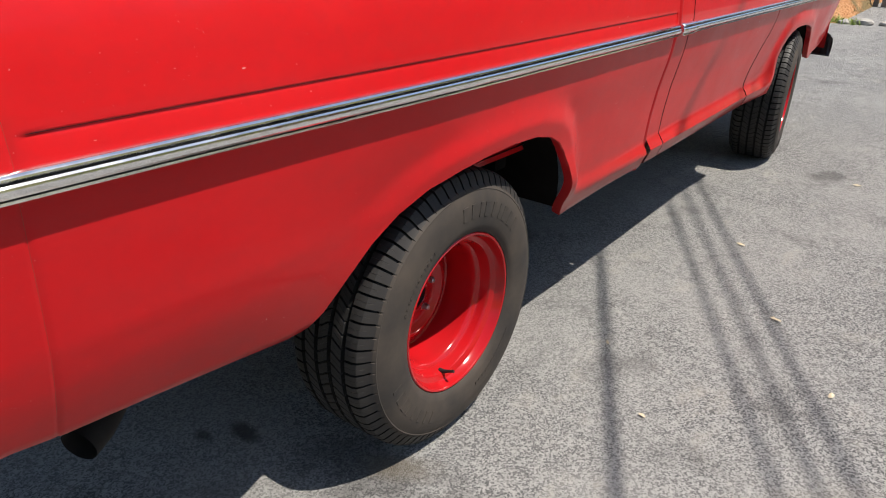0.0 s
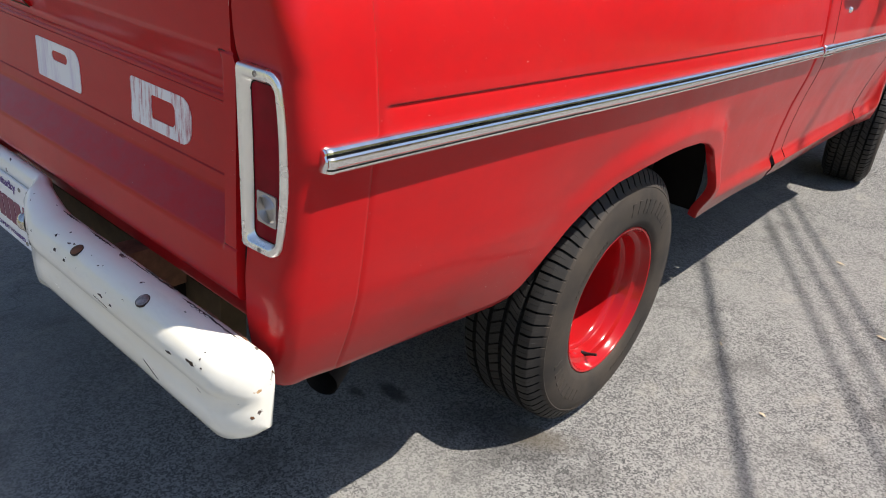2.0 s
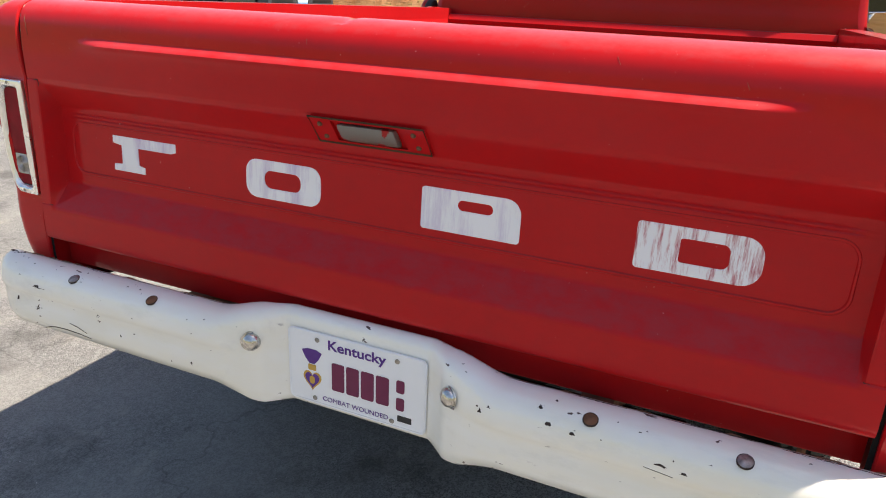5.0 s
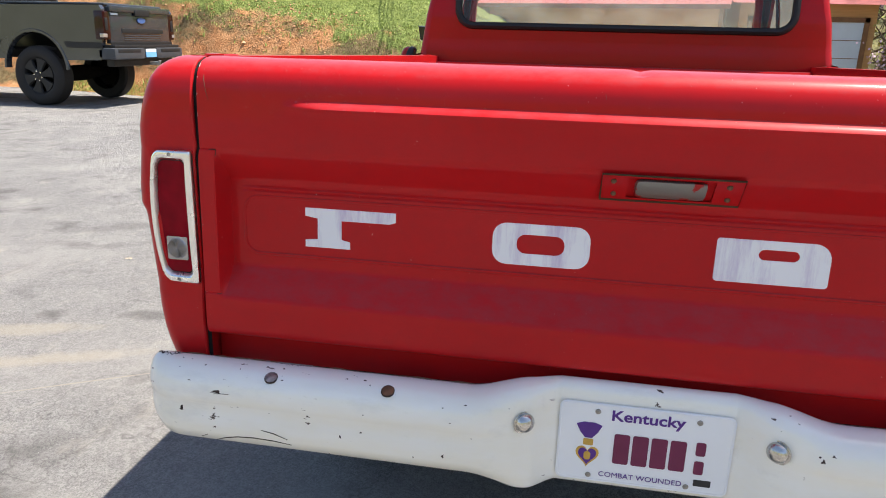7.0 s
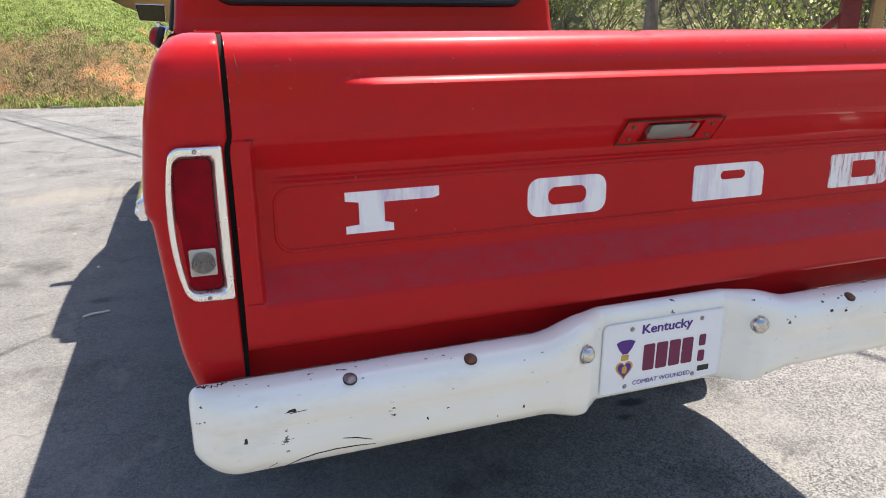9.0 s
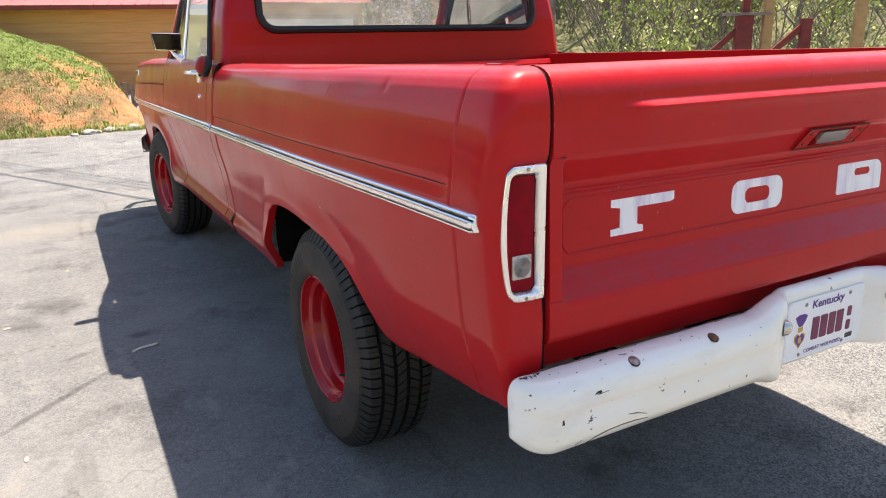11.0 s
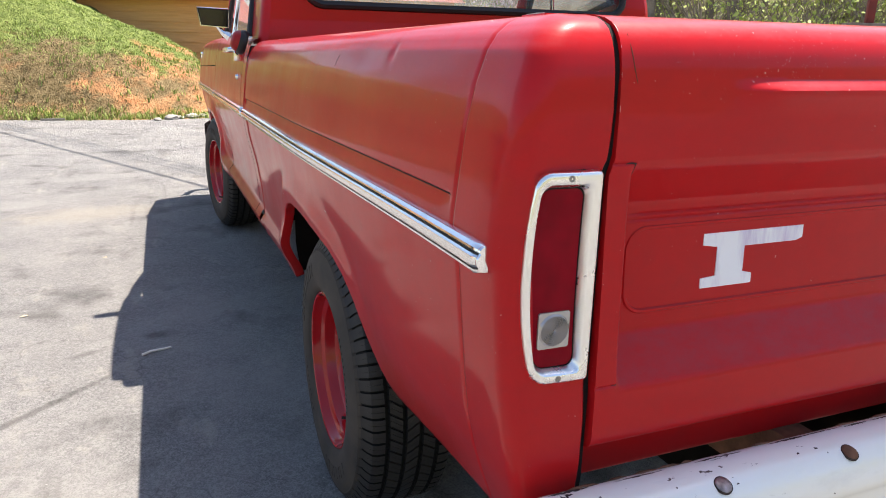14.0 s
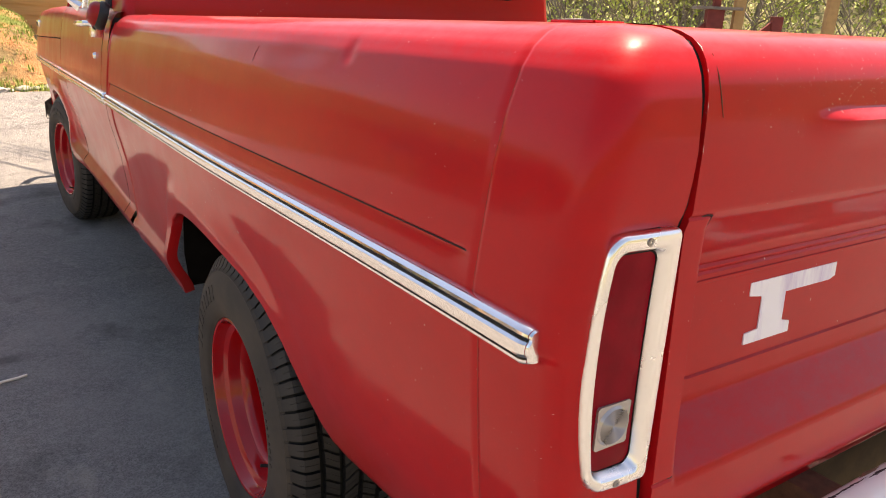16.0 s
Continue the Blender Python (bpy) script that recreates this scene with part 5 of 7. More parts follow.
# rounded rear pillars and roof
for s in (1, -1):
    rows = []
    for z in np.linspace(1.30, 1.895, 16):
        h, y = float(cab_half(z)), float(back_y(z))
        fy = np.interp(z, [1.3, 1.345, 1.8, 1.9], [2.49, 2.60, 2.66, 2.70])
        rows.append([(s * (h - 0.037), y, z), (s * (h - 0.016), y + 0.006, z), (s * (h - 0.004), y + 0.022, z), (s * h, y + 0.045, z), (s * (h + 0.002), fy, z), (s * (h - 0.03), fy, z)])
    Geo().grid(rows).ob("rear_pillar", CAB_SHADED_RED, cab, raked=True)
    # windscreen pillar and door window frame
    Geo().tube([(s * 0.925, 3.86, 1.32), (s * 0.87, 3.60, 1.62), (s * 0.81, 3.42, 1.83)], [0.035, 0.032, 0.032], 8).ob("windscreen_pillar", CAB_SHADED_RED, cab, raked=True)
    fr = Geo().tube([(s * 0.945, 2.60, 1.335), (s * 0.90, 2.66, 1.60), (s * 0.845, 2.72, 1.80), (s * 0.835, 3.05, 1.825), (s * 0.84, 3.38, 1.81), (s * 0.89, 3.56, 1.60), (s * 0.94, 3.74, 1.335)], 0.016, 8)
    fr.ob("window_frame", BLACK, DOORS[s], "black door window frame", raked=True)
    Geo().tube([(s * 0.94, 3.33, 1.33), (s * 0.855, 3.27, 1.81)], 0.011, 8).ob("vent_post", CHROME, DOORS[s], "thin bright vent window post", raked=True)
    gl = Geo().grid([[(s * 0.94, 2.60, 1.32), (s * 0.94, 3.74, 1.32)], [(s * 0.895, 2.66, 1.60), (s * 0.895, 3.56, 1.60)], [(s * 0.85, 2.70, 1.81), (s * 0.85, 3.38, 1.81)]]).ob("door_glass", GLASS, DOORS[s], "clear door glass", raked=True)
    gl.visible_shadow = False
    # handle, keyhole
    Geo().tube([(s * 1.012, 2.80, 1.270), (s * 1.030, 2.795, 1.272), (s * 1.040, 2.76, 1.274), (s * 1.042, 2.66, 1.276), (s * 1.036, 2.57, 1.277), (s * 1.010, 2.545, 1.277)], [0.008, 0.010, 0.011, 0.011, 0.010, 0.008], 8).ob("door_handle", CHROME, DOORS[s], "chrome pull door handle", raked=True)
    Geo().box(s * 0.99 if s > 0 else -1.024, 1.024 if s > 0 else -0.99, 2.535, 2.575, 1.230, 1.272, 0.006).ob("push_button", CHROME, DOORS[s], "chrome push button", raked=True)
    Geo().revolve([(0.0, 0.006), (0.008, 0.006), (0.011, 0.003), (0.012, -0.004)], 14).ob("key_lock", CHROME, DOORS[s], "small chrome key lock").matrix_basis = pose(s * 1.0075, 2.63, 1.165 - RAKE * 2.63, 0, 0, 0 if s > 0 else 180)
rows = []
for q in np.linspace(-1, 1, 19):
    hx = q * 0.86
    crown = 0.05 * (1 - q * q)
    e = max(0.0, abs(q) - 0.85) / 0.15
    rows.append([(hx, y, z + crown * f - 0.05 * e * e) for y, z, f in ((2.50, 1.868, 0.3), (2.56, 1.893, 0.8), (2.75, 1.905, 1), (3.05, 1.907, 1), (3.30, 1.890, 0.9), (3.44, 1.855, 0.6), (3.47, 1.835, 0.4), (3.44, 1.825, 0.3), (2.56, 1.80, 0.3))])
Geo().grid(rows).ob("cab_roof", CAB_SHADED_RED, cab, "red cab roof", raked=True)
seal = Geo().tube([(x, back_y(z) - 0.002, z) for x, z in outline + outline[:1]], 0.017, 8, caps=False).ob("window_seal", BLACK, cab, "black rubber rear window seal", raked=True)
DUSTY = glass("dusty_glass", (0.97, 0.98, 0.95), 0.03)
rw = Geo().add([(x, back_y(z) + 0.008, z) for x, z in outline], [tuple(range(n))]).ob("rear_window", DUSTY, cab, "dusty cab rear window glass", raked=True, smooth=False)
rw.visible_shadow = False
ws = Geo().grid([[(q * 0.90, 3.84 + 0.10 * (1 - q * q), 1.33), (q * 0.86, 3.62 + 0.09 * (1 - q * q), 1.60), (q * 0.80, 3.44 + 0.06 * (1 - q * q), 1.83)] for q in np.linspace(-1, 1, 9)]).ob("windscreen", glass("dusty_windscreen", film=(0.06, 0.22)), cab, "dusty windscreen glass", raked=True)
ws.visible_shadow = False
SEAT = dull("seat_vinyl", (0.05, 0.045, 0.042), 0.55, 0.3, 12)
Geo().box(-0.72, 0.72, 2.46, 2.66, 0.80, 1.33, 0.04).ob("bench_back", SEAT, cab, "dark vinyl bench back", raked=True)
Geo().box(-0.72, 0.72, 2.62, 3.15, 0.80, 0.98, 0.05).ob("bench_seat", SEAT, cab, raked=True)
Geo().box(-0.88, 0.88, 3.55, 3.86, 1.14, 1.31, 0.03).ob("dashboard", SEAT, cab, "dark dashboard", raked=True)
Geo().box(-0.94, 0.94, 2.40, 3.88, 0.62, 0.66).ob("cab_floor", UNDER_SHADE, cab, raked=True)
ring = [(-0.38 + 0.20 * math.cos(a), 3.36 + 0.10 * math.sin(a), 1.31 + 0.165 * math.sin(a)) for a in np.linspace(0, 2 * math.pi, 33)]
Geo().tube(ring, 0.011, 8, caps=False).ob("steering_wheel", BLACK, cab, "thin black steering wheel", raked=True)
Geo().tube([(-0.38, 3.36, 1.31), (-0.38, 3.62, 1.18)], 0.022, 8).ob("steering_column", BLACK, cab, raked=True)
Geo().tube([(-0.57, 3.36, 1.31), (-0.19, 3.36, 1.31)], 0.010, 6).ob("wheel_spoke", BLACK, cab, raked=True)
# fuel filler on the driver's side
cap = new("fuel_filler")
cap.parent = truck
Geo().revolve([(0.0, 0.0), (0.044, 0.0), (0.048, 0.006), (0.048, 0.022), (0.042, 0.030)], 24).ob("filler_ring", BLACK, cap, "black rubber filler ring").matrix_basis = pose(-0.985, 2.435, 1.300 - RAKE * 2.44, 0, -18, 180)
Geo().revolve([(0.041, 0.024), (0.041, 0.036), (0.036, 0.048), (0.026, 0.056), (0.0, 0.060)], 24).ob("filler_cap", RED, cap, "red domed fuel cap").matrix_basis = pose(-0.985, 2.435, 1.300 - RAKE * 2.44, 0, -18, 180)
# door mirrors
MIRROR = chrome("dark_mirror", (0.05, 0.052, 0.055), 0.10)
for s in (-1, 1):
    mir = new("door_mirror")
    mir.parent = truck
    c = s * 1.045
    Geo().prism([(c + s * a, z) for a, z in ((-0.066, 1.382), (0.062, 1.390), (0.074, 1.472), (-0.070, 1.468))], 3.155, 3.195).ob("mirror_head", BLACK, mir, "black square mirror head", raked=True, smooth=False)
    Geo().prism([(c + s * a, z) for a, z in ((-0.060, 1.388), (0.057, 1.395), (0.067, 1.466), (-0.064, 1.462))], 3.150, 3.1555).ob("mirror_glass", MIRROR, mir, "dark mirror glass", raked=True, smooth=False)
    Geo().tube([(c - s * 0.066, 3.150, 1.382), (c + s * 0.062, 3.150, 1.390), (c + s * 0.074, 3.150, 1.472), (c - s * 0.070, 3.150, 1.468), (c - s * 0.066, 3.150, 1.382)], 0.003, 5).ob("mirror_rim", CHROME, mir, "thin bright mirror rim", raked=True)
    Geo().tube([(c - s * 0.02, 3.175, 1.388), (c - s * 0.035, 3.17, 1.362), (s * 0.975, 3.165, 1.338)], [0.011, 0.012, 0.022], 8).ob("mirror_arm", CHROME, mir, "chrome mirror arm", raked=True)

# hood, nose, front bumper
rows = []
for y in np.linspace(3.90, 5.74, 24):
    c = body_cap(y) + 0.004
    h = float(side_x(y, 1.294, 0)) - 0.065
    rows.append([(q * h, y + 0.05 * (1 - q * q) * (1 if y > 5.6 else 0), c + 0.035 * (1 - q ** 4)) for q in np.linspace(-1, 1, 19)])
Geo().grid(rows).ob("hood", RED, truck, "faded red hood", raked=True)
g = Geo()
g.grid([[(q * 0.93, 5.72 + 0.03 * (1 - q * q), z) for z in np.linspace(0.62, 1.275, 8)] for q in np.linspace(-1, 1, 13)])
g.ob("nose_panel", RED, truck, "red nose panel", raked=True)
gr = new("grille")
gr.parent = truck
for z in np.linspace(0.92, 1.16, 6):
    Geo().box(-0.60, 0.60, 5.745, 5.775, z, z + 0.018, 0.004).ob("grille_bar", CHROME, gr, "", raked=True)
for s in (1, -1):
    Geo().revolve([(0.0, 0.012), (0.06, 0.008), (0.085, 0.0), (0.09, -0.01)], 24).ob("headlamp", CLEAR, gr, "round glass headlamp").matrix_basis = pose(s * 0.74, 5.755, 1.04 - RAKE * 5.75, 0, 0, 90)
    sx = float(side_x(5.16, 1.23, 0))
    Geo().box(s * sx - 0.012, s * sx + 0.010, 5.10, 5.22, 1.222, 1.268, 0.006).ob("side_marker", CHROME, truck, "small chrome side marker badge", raked=True)
    Geo().box(s * sx - 0.013, s * sx + 0.013, 5.112, 5.208, 1.232, 1.258, 0.003).ob("marker_inset", STRIPE, truck, "dark marker inset", raked=True)
fb = new("front_bumper")
fb.parent = truck
P = []
for q in np.linspace(-1, 1, 41):
    w = abs(q)
    yb = 6.03 - 0.10 * q * q - 0.20 * max(0, (w - 0.90) / 0.10) ** 1.6
    slim = 1 - 0.30 * max(0.0, (w - 0.88) / 0.12) ** 2
    P.append([(q * 0.975, yb + dy, 0.63 + dz * slim) for dy, dz in ((-0.03, 0.085), (0.0, 0.08), (0.02, 0.03), (0.02, -0.03), (0.0, -0.085), (-0.03, -0.09))])
fbo = Geo().grid(P).ob("bumper_bar", BLACK, fb, "dark front bumper blade", raked=True)
sm = fbo.modifiers.new("sheet", "SOLIDIFY")
sm.thickness = 0.006
# lines on the fender and hood edge on both sides
for s in (1, -1):
    pts = [(s * (side_x(y, 1.185, 0) + 0.0035), y, 1.192 - 0.018 * (y - 3.80)) for y in np.linspace(3.80, 5.40, 14)]
    Geo().tube(pts, 0.0035, 5).ob("hood_gap", UNDER_SHADE, truck, "dark hood gap line", raked=True)

# ---- bed box ----
nb = 17
line = [(-0.838, 0.74)]
for j in range(nb):
    x0, w = -0.82 + 1.64 * j / nb, 1.64 / nb
    line += [(x0 + q * w, 0.74 + h) for q, h in ((0.18, 0), (0.26, 0.014), (0.82, 0.014), (0.9, 0))]
line.append((0.838, 0.74))
g = Geo().grid([[(x, y, z) for y in (0.165, 2.34)] for x, z in line])
# unseen floor, coloured dark to lower the light bounced onto the cab
g.ob("bed_floor", dull("low_bounce_floor", (0.055, 0.036, 0.031), 0.8, 0.5, 5.0), truck, "ribbed bed floor coloured dark to cut bounced light", raked=True, smooth=False)
g = Geo()
g.grid([[(x, y, z) for y, z in ((2.335, 0.73), (2.335, 1.20), (2.328, 1.235), (2.305, 1.245), (2.300, 1.262), (2.312, 1.285), (2.345, 1.287), (2.348, 0.73))] for x in np.linspace(-0.84, 0.84, 13)])
g.ob("bed_front_wall", RED, truck, "red front wall of the bed", raked=True)
# stake pockets at the rear of the rails; dark boxes stand for the openings' shade
for s in (1, -1):
    for y in (0.20, 2.17):
        Geo().box(s * 0.870 - 0.017, s * 0.870 + 0.017, y, y + 0.055, 1.3080, 1.3117, 0.0010).ob("stake_pocket", UNDER_SHADE, truck, "dark box for the shade in the stake pocket", raked=True)
        lip = Geo().tube([(s * 0.870 + a, b, 1.3122) for a, b in ((-0.019, y - 0.002), (0.019, y - 0.002), (0.019, y + 0.057), (-0.019, y + 0.057), (-0.019, y - 0.002))], 0.0022, 6)
        lip.ob("pocket_lip", RED, truck, "rolled pocket edge", raked=True)
        Geo().tube([(s * 0.870 - 0.019, y + q, 1.3142) for q in (0.0, 0.02, 0.05)], [0.0006, 0.0013, 0.0006], 5).ob("worn_edge", STEEL, truck, "paint worn off the pocket edge", raked=True)
# seam rust on the right side, body gaps by the tailgate
for s in (1, -1):
    Geo().tube([(s * (side_x(SEAM_Y, z, 0) - 0.0022), SEAM_Y, z) for z in np.linspace(0.66, 1.27, 40)], 0.0009, 4).ob("quarter_seam", RUSTY, truck, "rust in the quarter panel seam", raked=True)
    # near-black strip set in the open gap to stand for its shade
    Geo().grid([[(s * (float(gate_half(z)) + d), max(float(rear_y(z)), 0.083) + 0.0060, z) for d in (0.0004, 0.0088)] for z in np.linspace(0.70, 1.3085, 60)]).ob("gate_seal", SEAL_SHADE, truck, "near-black strip for the shade in the tailgate gap", raked=True)

Geo().tube([(-side_x(y, z, 0) - 0.0002, y, z) for y, z in ((0.905, 1.262), (0.915, 1.25), (0.918, 1.238))], [0.0003, 0.0006, 0.0003], 5).ob("scratch", CHIP, truck, "short dark scratch", raked=True)
# a torn lower corner, stone chips
Geo().tube([(0.9145, 0.124, 0.648), (0.9195, 0.137, 0.6495), (0.9205, 0.148, 0.651)], [0.0012, 0.0036, 0.0010], 6).ob("torn_edge", UNDER_SHADE, truck, "dark torn corner of the bed side")
for x, y, z, r in ((0.9580, 0.321, 0.786, 0.0012), (0.9550, 0.353, 0.771, 0.0016), (0.9250, 0.481, 0.627, 0.0014), (0.934, 0.40, 0.672, 0.0010)):
    Geo().revolve([(0.0, 0.0006), (r, 0.0003), (r * 1.2, -0.002)], 7).ob("paint_chip", GARAGE_CHIP, truck, "pale stone chip", smooth=False).matrix_basis = pose(x, y, z, 0, 14, 0)
# wheel boxes inside the bed
for s in (1, -1):
    Geo().box(s * 0.72 - 0.125, s * 0.72 + 0.125, 0.74, 1.68, 0.735, 0.985, 0.05).ob("wheel_box", RED, truck, "red wheel box in the bed", raked=True)

# ---- underside ----
SOOT = dull("soot_black", (0.012, 0.010, 0.009), 0.9, 0.4, 20)
chassis = new("chassis")
chassis.parent = truck
for s in (1, -1):
    Geo().box(s * 0.44 - 0.035, s * 0.44 + 0.035, 0.16, 5.6, 0.50, 0.64, 0.006).ob("frame_rail", UNDER_SHADE, chassis, raked=True)
    Geo().box(s * 0.52 - 0.03, s * 0.52 + 0.03, 0.65, 1.85, 0.43, 0.47, 0.005).ob("leaf_spring", UNDER_SHADE, chassis, raked=True)
    Geo().box(s * 0.45 - 0.03, s * 0.45 + 0.03, 0.055, 0.30, 0.60, 0.70, 0.005).ob("bumper_bracket", RUSTY, chassis, "rusty bumper bracket", raked=True)
Geo().box(-0.862, 0.862, 0.128, 0.175, 0.698, 0.776, 0.006).ob("rear_sill", RED, chassis, "dark red bed sill below the tailgate", raked=True)
Geo().box(-0.40, 0.60, 0.20, 0.26, 0.50, 0.62, 0.006).ob("cross_member", BROWN, chassis, "dusty brown cross member", raked=True)
for y in (0.5, 0.95, 1.55, 2.1):
    Geo().box(-0.82, 0.82, y, y + 0.06, 0.68, 0.73, 0.004).ob("bed_cross_sill", UNDER_SHADE, chassis, raked=True)
Geo().tube([(-0.80, 1.215, 0.38), (-0.2, 1.215, 0.38), (-0.12, 1.215, 0.38), (0.12, 1.215, 0.38), (0.2, 1.215, 0.38), (0.80, 1.215, 0.38)], [0.04, 0.045, 0.12, 0.12, 0.045, 0.04], 14).ob("rear_axle", UNDER_SHADE, chassis)
Geo().tube([(-0.80, 1.215 + WHEELBASE, 0.38), (0.80, 1.215 + WHEELBASE, 0.38)], 0.04, 10).ob("front_axle", UNDER_SHADE, chassis)
Geo().tube([(0.805, 0.285, 0.492), (0.785, 0.33, 0.500), (0.73, 0.42, 0.535), (0.62, 0.58, 0.575), (0.56, 0.85, 0.585), (0.55, 2.4, 0.50)], 0.034, 18, caps=False).ob("exhaust_pipe", SOOT, chassis, "sooty dark exhaust pipe", raked=True)
Geo().tube([(0.80, 0.30, 0.52), (0.80, 0.30, 0.66)], 0.008, 6).ob("pipe_hanger", RUSTY, chassis, raked=True)
# unseen pans, wide enough to stop sun leaking down beside the cab floor
Geo().box(-0.90, 0.90, 2.37, 2.62, 0.575, 0.60).ob("floor_pan", UNDER_SHADE, chassis, raked=True)
Geo().box(-0.955, 0.955, 2.62, 3.93, 0.575, 0.60).ob("floor_pan", UNDER_SHADE, chassis, raked=True)
Geo().box(-0.70, 0.70, 3.93, 5.6, 0.575, 0.60).ob("floor_pan", UNDER_SHADE, chassis, raked=True)
Geo().box(-0.45, 0.45, 3.95, 5.2, 0.45, 1.1, 0.05).ob("engine_block", UNDER_SHADE, chassis, raked=True)
# spare wheel slung under the bed
Geo().revolve([(0.20, -0.06), (0.24, -0.09), (0.33, -0.09), (0.36, -0.05), (0.36, 0.05), (0.33, 0.09), (0.24, 0.09), (0.20, 0.06), (0.17, 0.02), (0.05, 0.0)], 40).ob("spare_tyre", UNDER_SHADE, chassis, "dark spare tyre under the bed").matrix_basis = pose(0, 0.72, 0.55, 0, 90, 0)

# ---- bank and hillside ----
def bank_height(x, y):
    """Cut bank beside the lot: clay face, grassy top, falling away to the right."""
    toe = 12.0 + 0.10 * max(0.0, -x - 2.0) ** 1.15 + 0.15 * math.sin(x * 0.9)
    top = float(np.interp(x, [-14, -9, -6, -4, -2.8, -1.8, -1.0, -0.55, -0.2, 0.1], [3.4, 3.2, 2.5, 2.08, 1.76, 1.46, 1.20, 0.95, 0.35, -0.1]))
    d = y - toe
    if d <= 0:
        return -0.06
    face = top * (0.62 * float(smooth01(0.0, 1.5, d)) + 0.38 * float(smooth01(0.9, 3.6, d)))
    if x < -1.5:
        face += 0.10 * max(0.0, d - 3.0) * min(1.0, (-x - 1.5) / 4.0)
    lump = 0.16 * noise.noise(Vector((x * 1.3, y * 1.3, 3.0))) + 0.07 * noise.noise(Vector((x * 4.1, y * 4.1, 1.0))) + 0.035 * noise.noise(Vector((x * 11.0, y * 11.0, 7.0)))
    return max(-0.06, face + lump * min(1.0, d * 2) * min(1.0, max(0.0, top)))


CLAY = clay_bank()
xs = np.concatenate([np.linspace(-60, -15, 12), np.linspace(-14, 0.6, 150)])
ys = np.concatenate([np.linspace(11.6, 17.0, 64), np.linspace(17.4, 40, 20)])
setting(Geo().grid([[(x, y, bank_height(max(x, -14), y)) for y in ys] for x in xs]).ob("bank", CLAY), "cut bank of orange clay with weeds and grass", "earth bank")

rng = random.Random(4)
GRASS = leafy("grass", (0.17, 0.25, 0.04), (0.38, 0.44, 0.13))
WEED = leafy("dry_weeds", (0.15, 0.12, 0.05), (0.30, 0.25, 0.11))


def tufts(count, pick, tall, mat, name, label, category, wide=0.0055):
    g = Geo()
    for _ in range(count):
        x, y, scale = pick()
        z = bank_height(x, y) - 0.01
        for _b in range(5):
            a, lean = rng.uniform(0, 6.28), rng.uniform(0.1, 0.7)
            h = tall * scale * rng.uniform(0.5, 1.2)
            ox, oy = rng.uniform(-0.05, 0.05), rng.uniform(-0.05, 0.05)
            w = wide * rng.uniform(0.6, 1.4)
            dx, dy = math.cos(a), math.sin(a)
            b = Vector((x + ox, y + oy, z))
            sd = Vector((-dy, dx, 0)) * w
            mid = b + Vector((dx * lean * h * 0.35, dy * lean * h * 0.35, h * 0.6))
            tip = b + Vector((dx * lean * h, dy * lean * h, h))
            g.add([b - sd, b + sd, mid + sd * 0.8, mid - sd * 0.8, tip], [(0, 1, 2, 3), (3, 2, 4)])
    return tagged(g.ob(name, mat, smooth=False), label, category, kind="stuff")


def pick_top():
    while True:
        x, y = rng.uniform(-11, -0.1), rng.uniform(12.6, 19)
        if bank_height(x, y) > 0.55 + 0.12 * max(0, -x - 0.6) + rng.uniform(-0.10, 0.15):
            return x, y, 1.0


def pick_face():
    x = rng.uniform(-12, 0.2) if rng.random() < 0.3 else rng.gauss(-3.1, 0.9)
    return x, 12.0 + 0.10 * max(0.0, -x - 2.0) ** 1.15 + rng.random() ** 1.5 * 2.0, 1.0


def pick_toe():
    x = rng.uniform(-12, 0.3)
    return x, 12.0 + 0.10 * max(0.0, -x - 2.0) ** 1.15 + 0.15 * math.sin(x * 0.9) + rng.uniform(0.0, 0.35), 1.0


tufts(15000, pick_top, 0.038, GRASS, "hill_grass", "bright spring grass on the bank", "grass")
tufts(1500, pick_face, 0.042, WEED, "bank_weeds", "dry brown weeds on the clay", "weeds")
tufts(1300, pick_toe, 0.09, GRASS, "toe_grass", "grass along the foot of the bank", "grass")

def clods(count):
    """Crumbled clay and small rocks lying on the bare face of the bank."""
    g = Geo()
    base = [(0.9, 0, 0.1), (0.2, 0.9, 0), (-0.8, 0.3, -0.1), (-0.1, -0.9, 0.1), (0.1, 0.1, 0.8), (0, -0.1, -0.8)]
    tri = [(0, 1, 4), (1, 2, 4), (2, 3, 4), (3, 0, 4), (1, 0, 5), (2, 1, 5), (3, 2, 5), (0, 3, 5)]
    for _ in range(count):
        x, y, _s = pick_face()
        if rng.random() < 0.75:
            x = rng.choice((rng.gauss(-7.0, 1.3), rng.gauss(-6.0, 2.0)))
            y = 12.0 + 0.10 * max(0.0, -x - 2.0) ** 1.15 + rng.random() * 2.2
        if -4.8 < x < -0.9:
            continue
        r = rng.uniform(0.010, 0.034) * (1.8 if rng.random() < 0.08 else 1.0)
        z = bank_height(x, y)
        g.add([(x + r * a * rng.uniform(0.7, 1.4), y + r * b * rng.uniform(0.7, 1.4), z + r * c * rng.uniform(0.5, 1.1)) for a, b, c in base], tri)
    return tagged(g.ob("clay_clods", CLOD, smooth=False), "crumbled orange clay and small rocks", "clay", kind="stuff")


CLOD = leafy("clay_clods", (0.38, 0.165, 0.068), (0.50, 0.28, 0.145))
clods(1700)


def pick_any():
    x = rng.uniform(-10, -0.5)
    return x, 12.0 + 0.10 * max(0.0, -x - 2.0) ** 1.15 + rng.random() * 2.2, 1.0


tufts(420, pick_any, 0.10, GRASS, "bank_clumps", "green weed clumps on the clay", "weeds", 0.009)
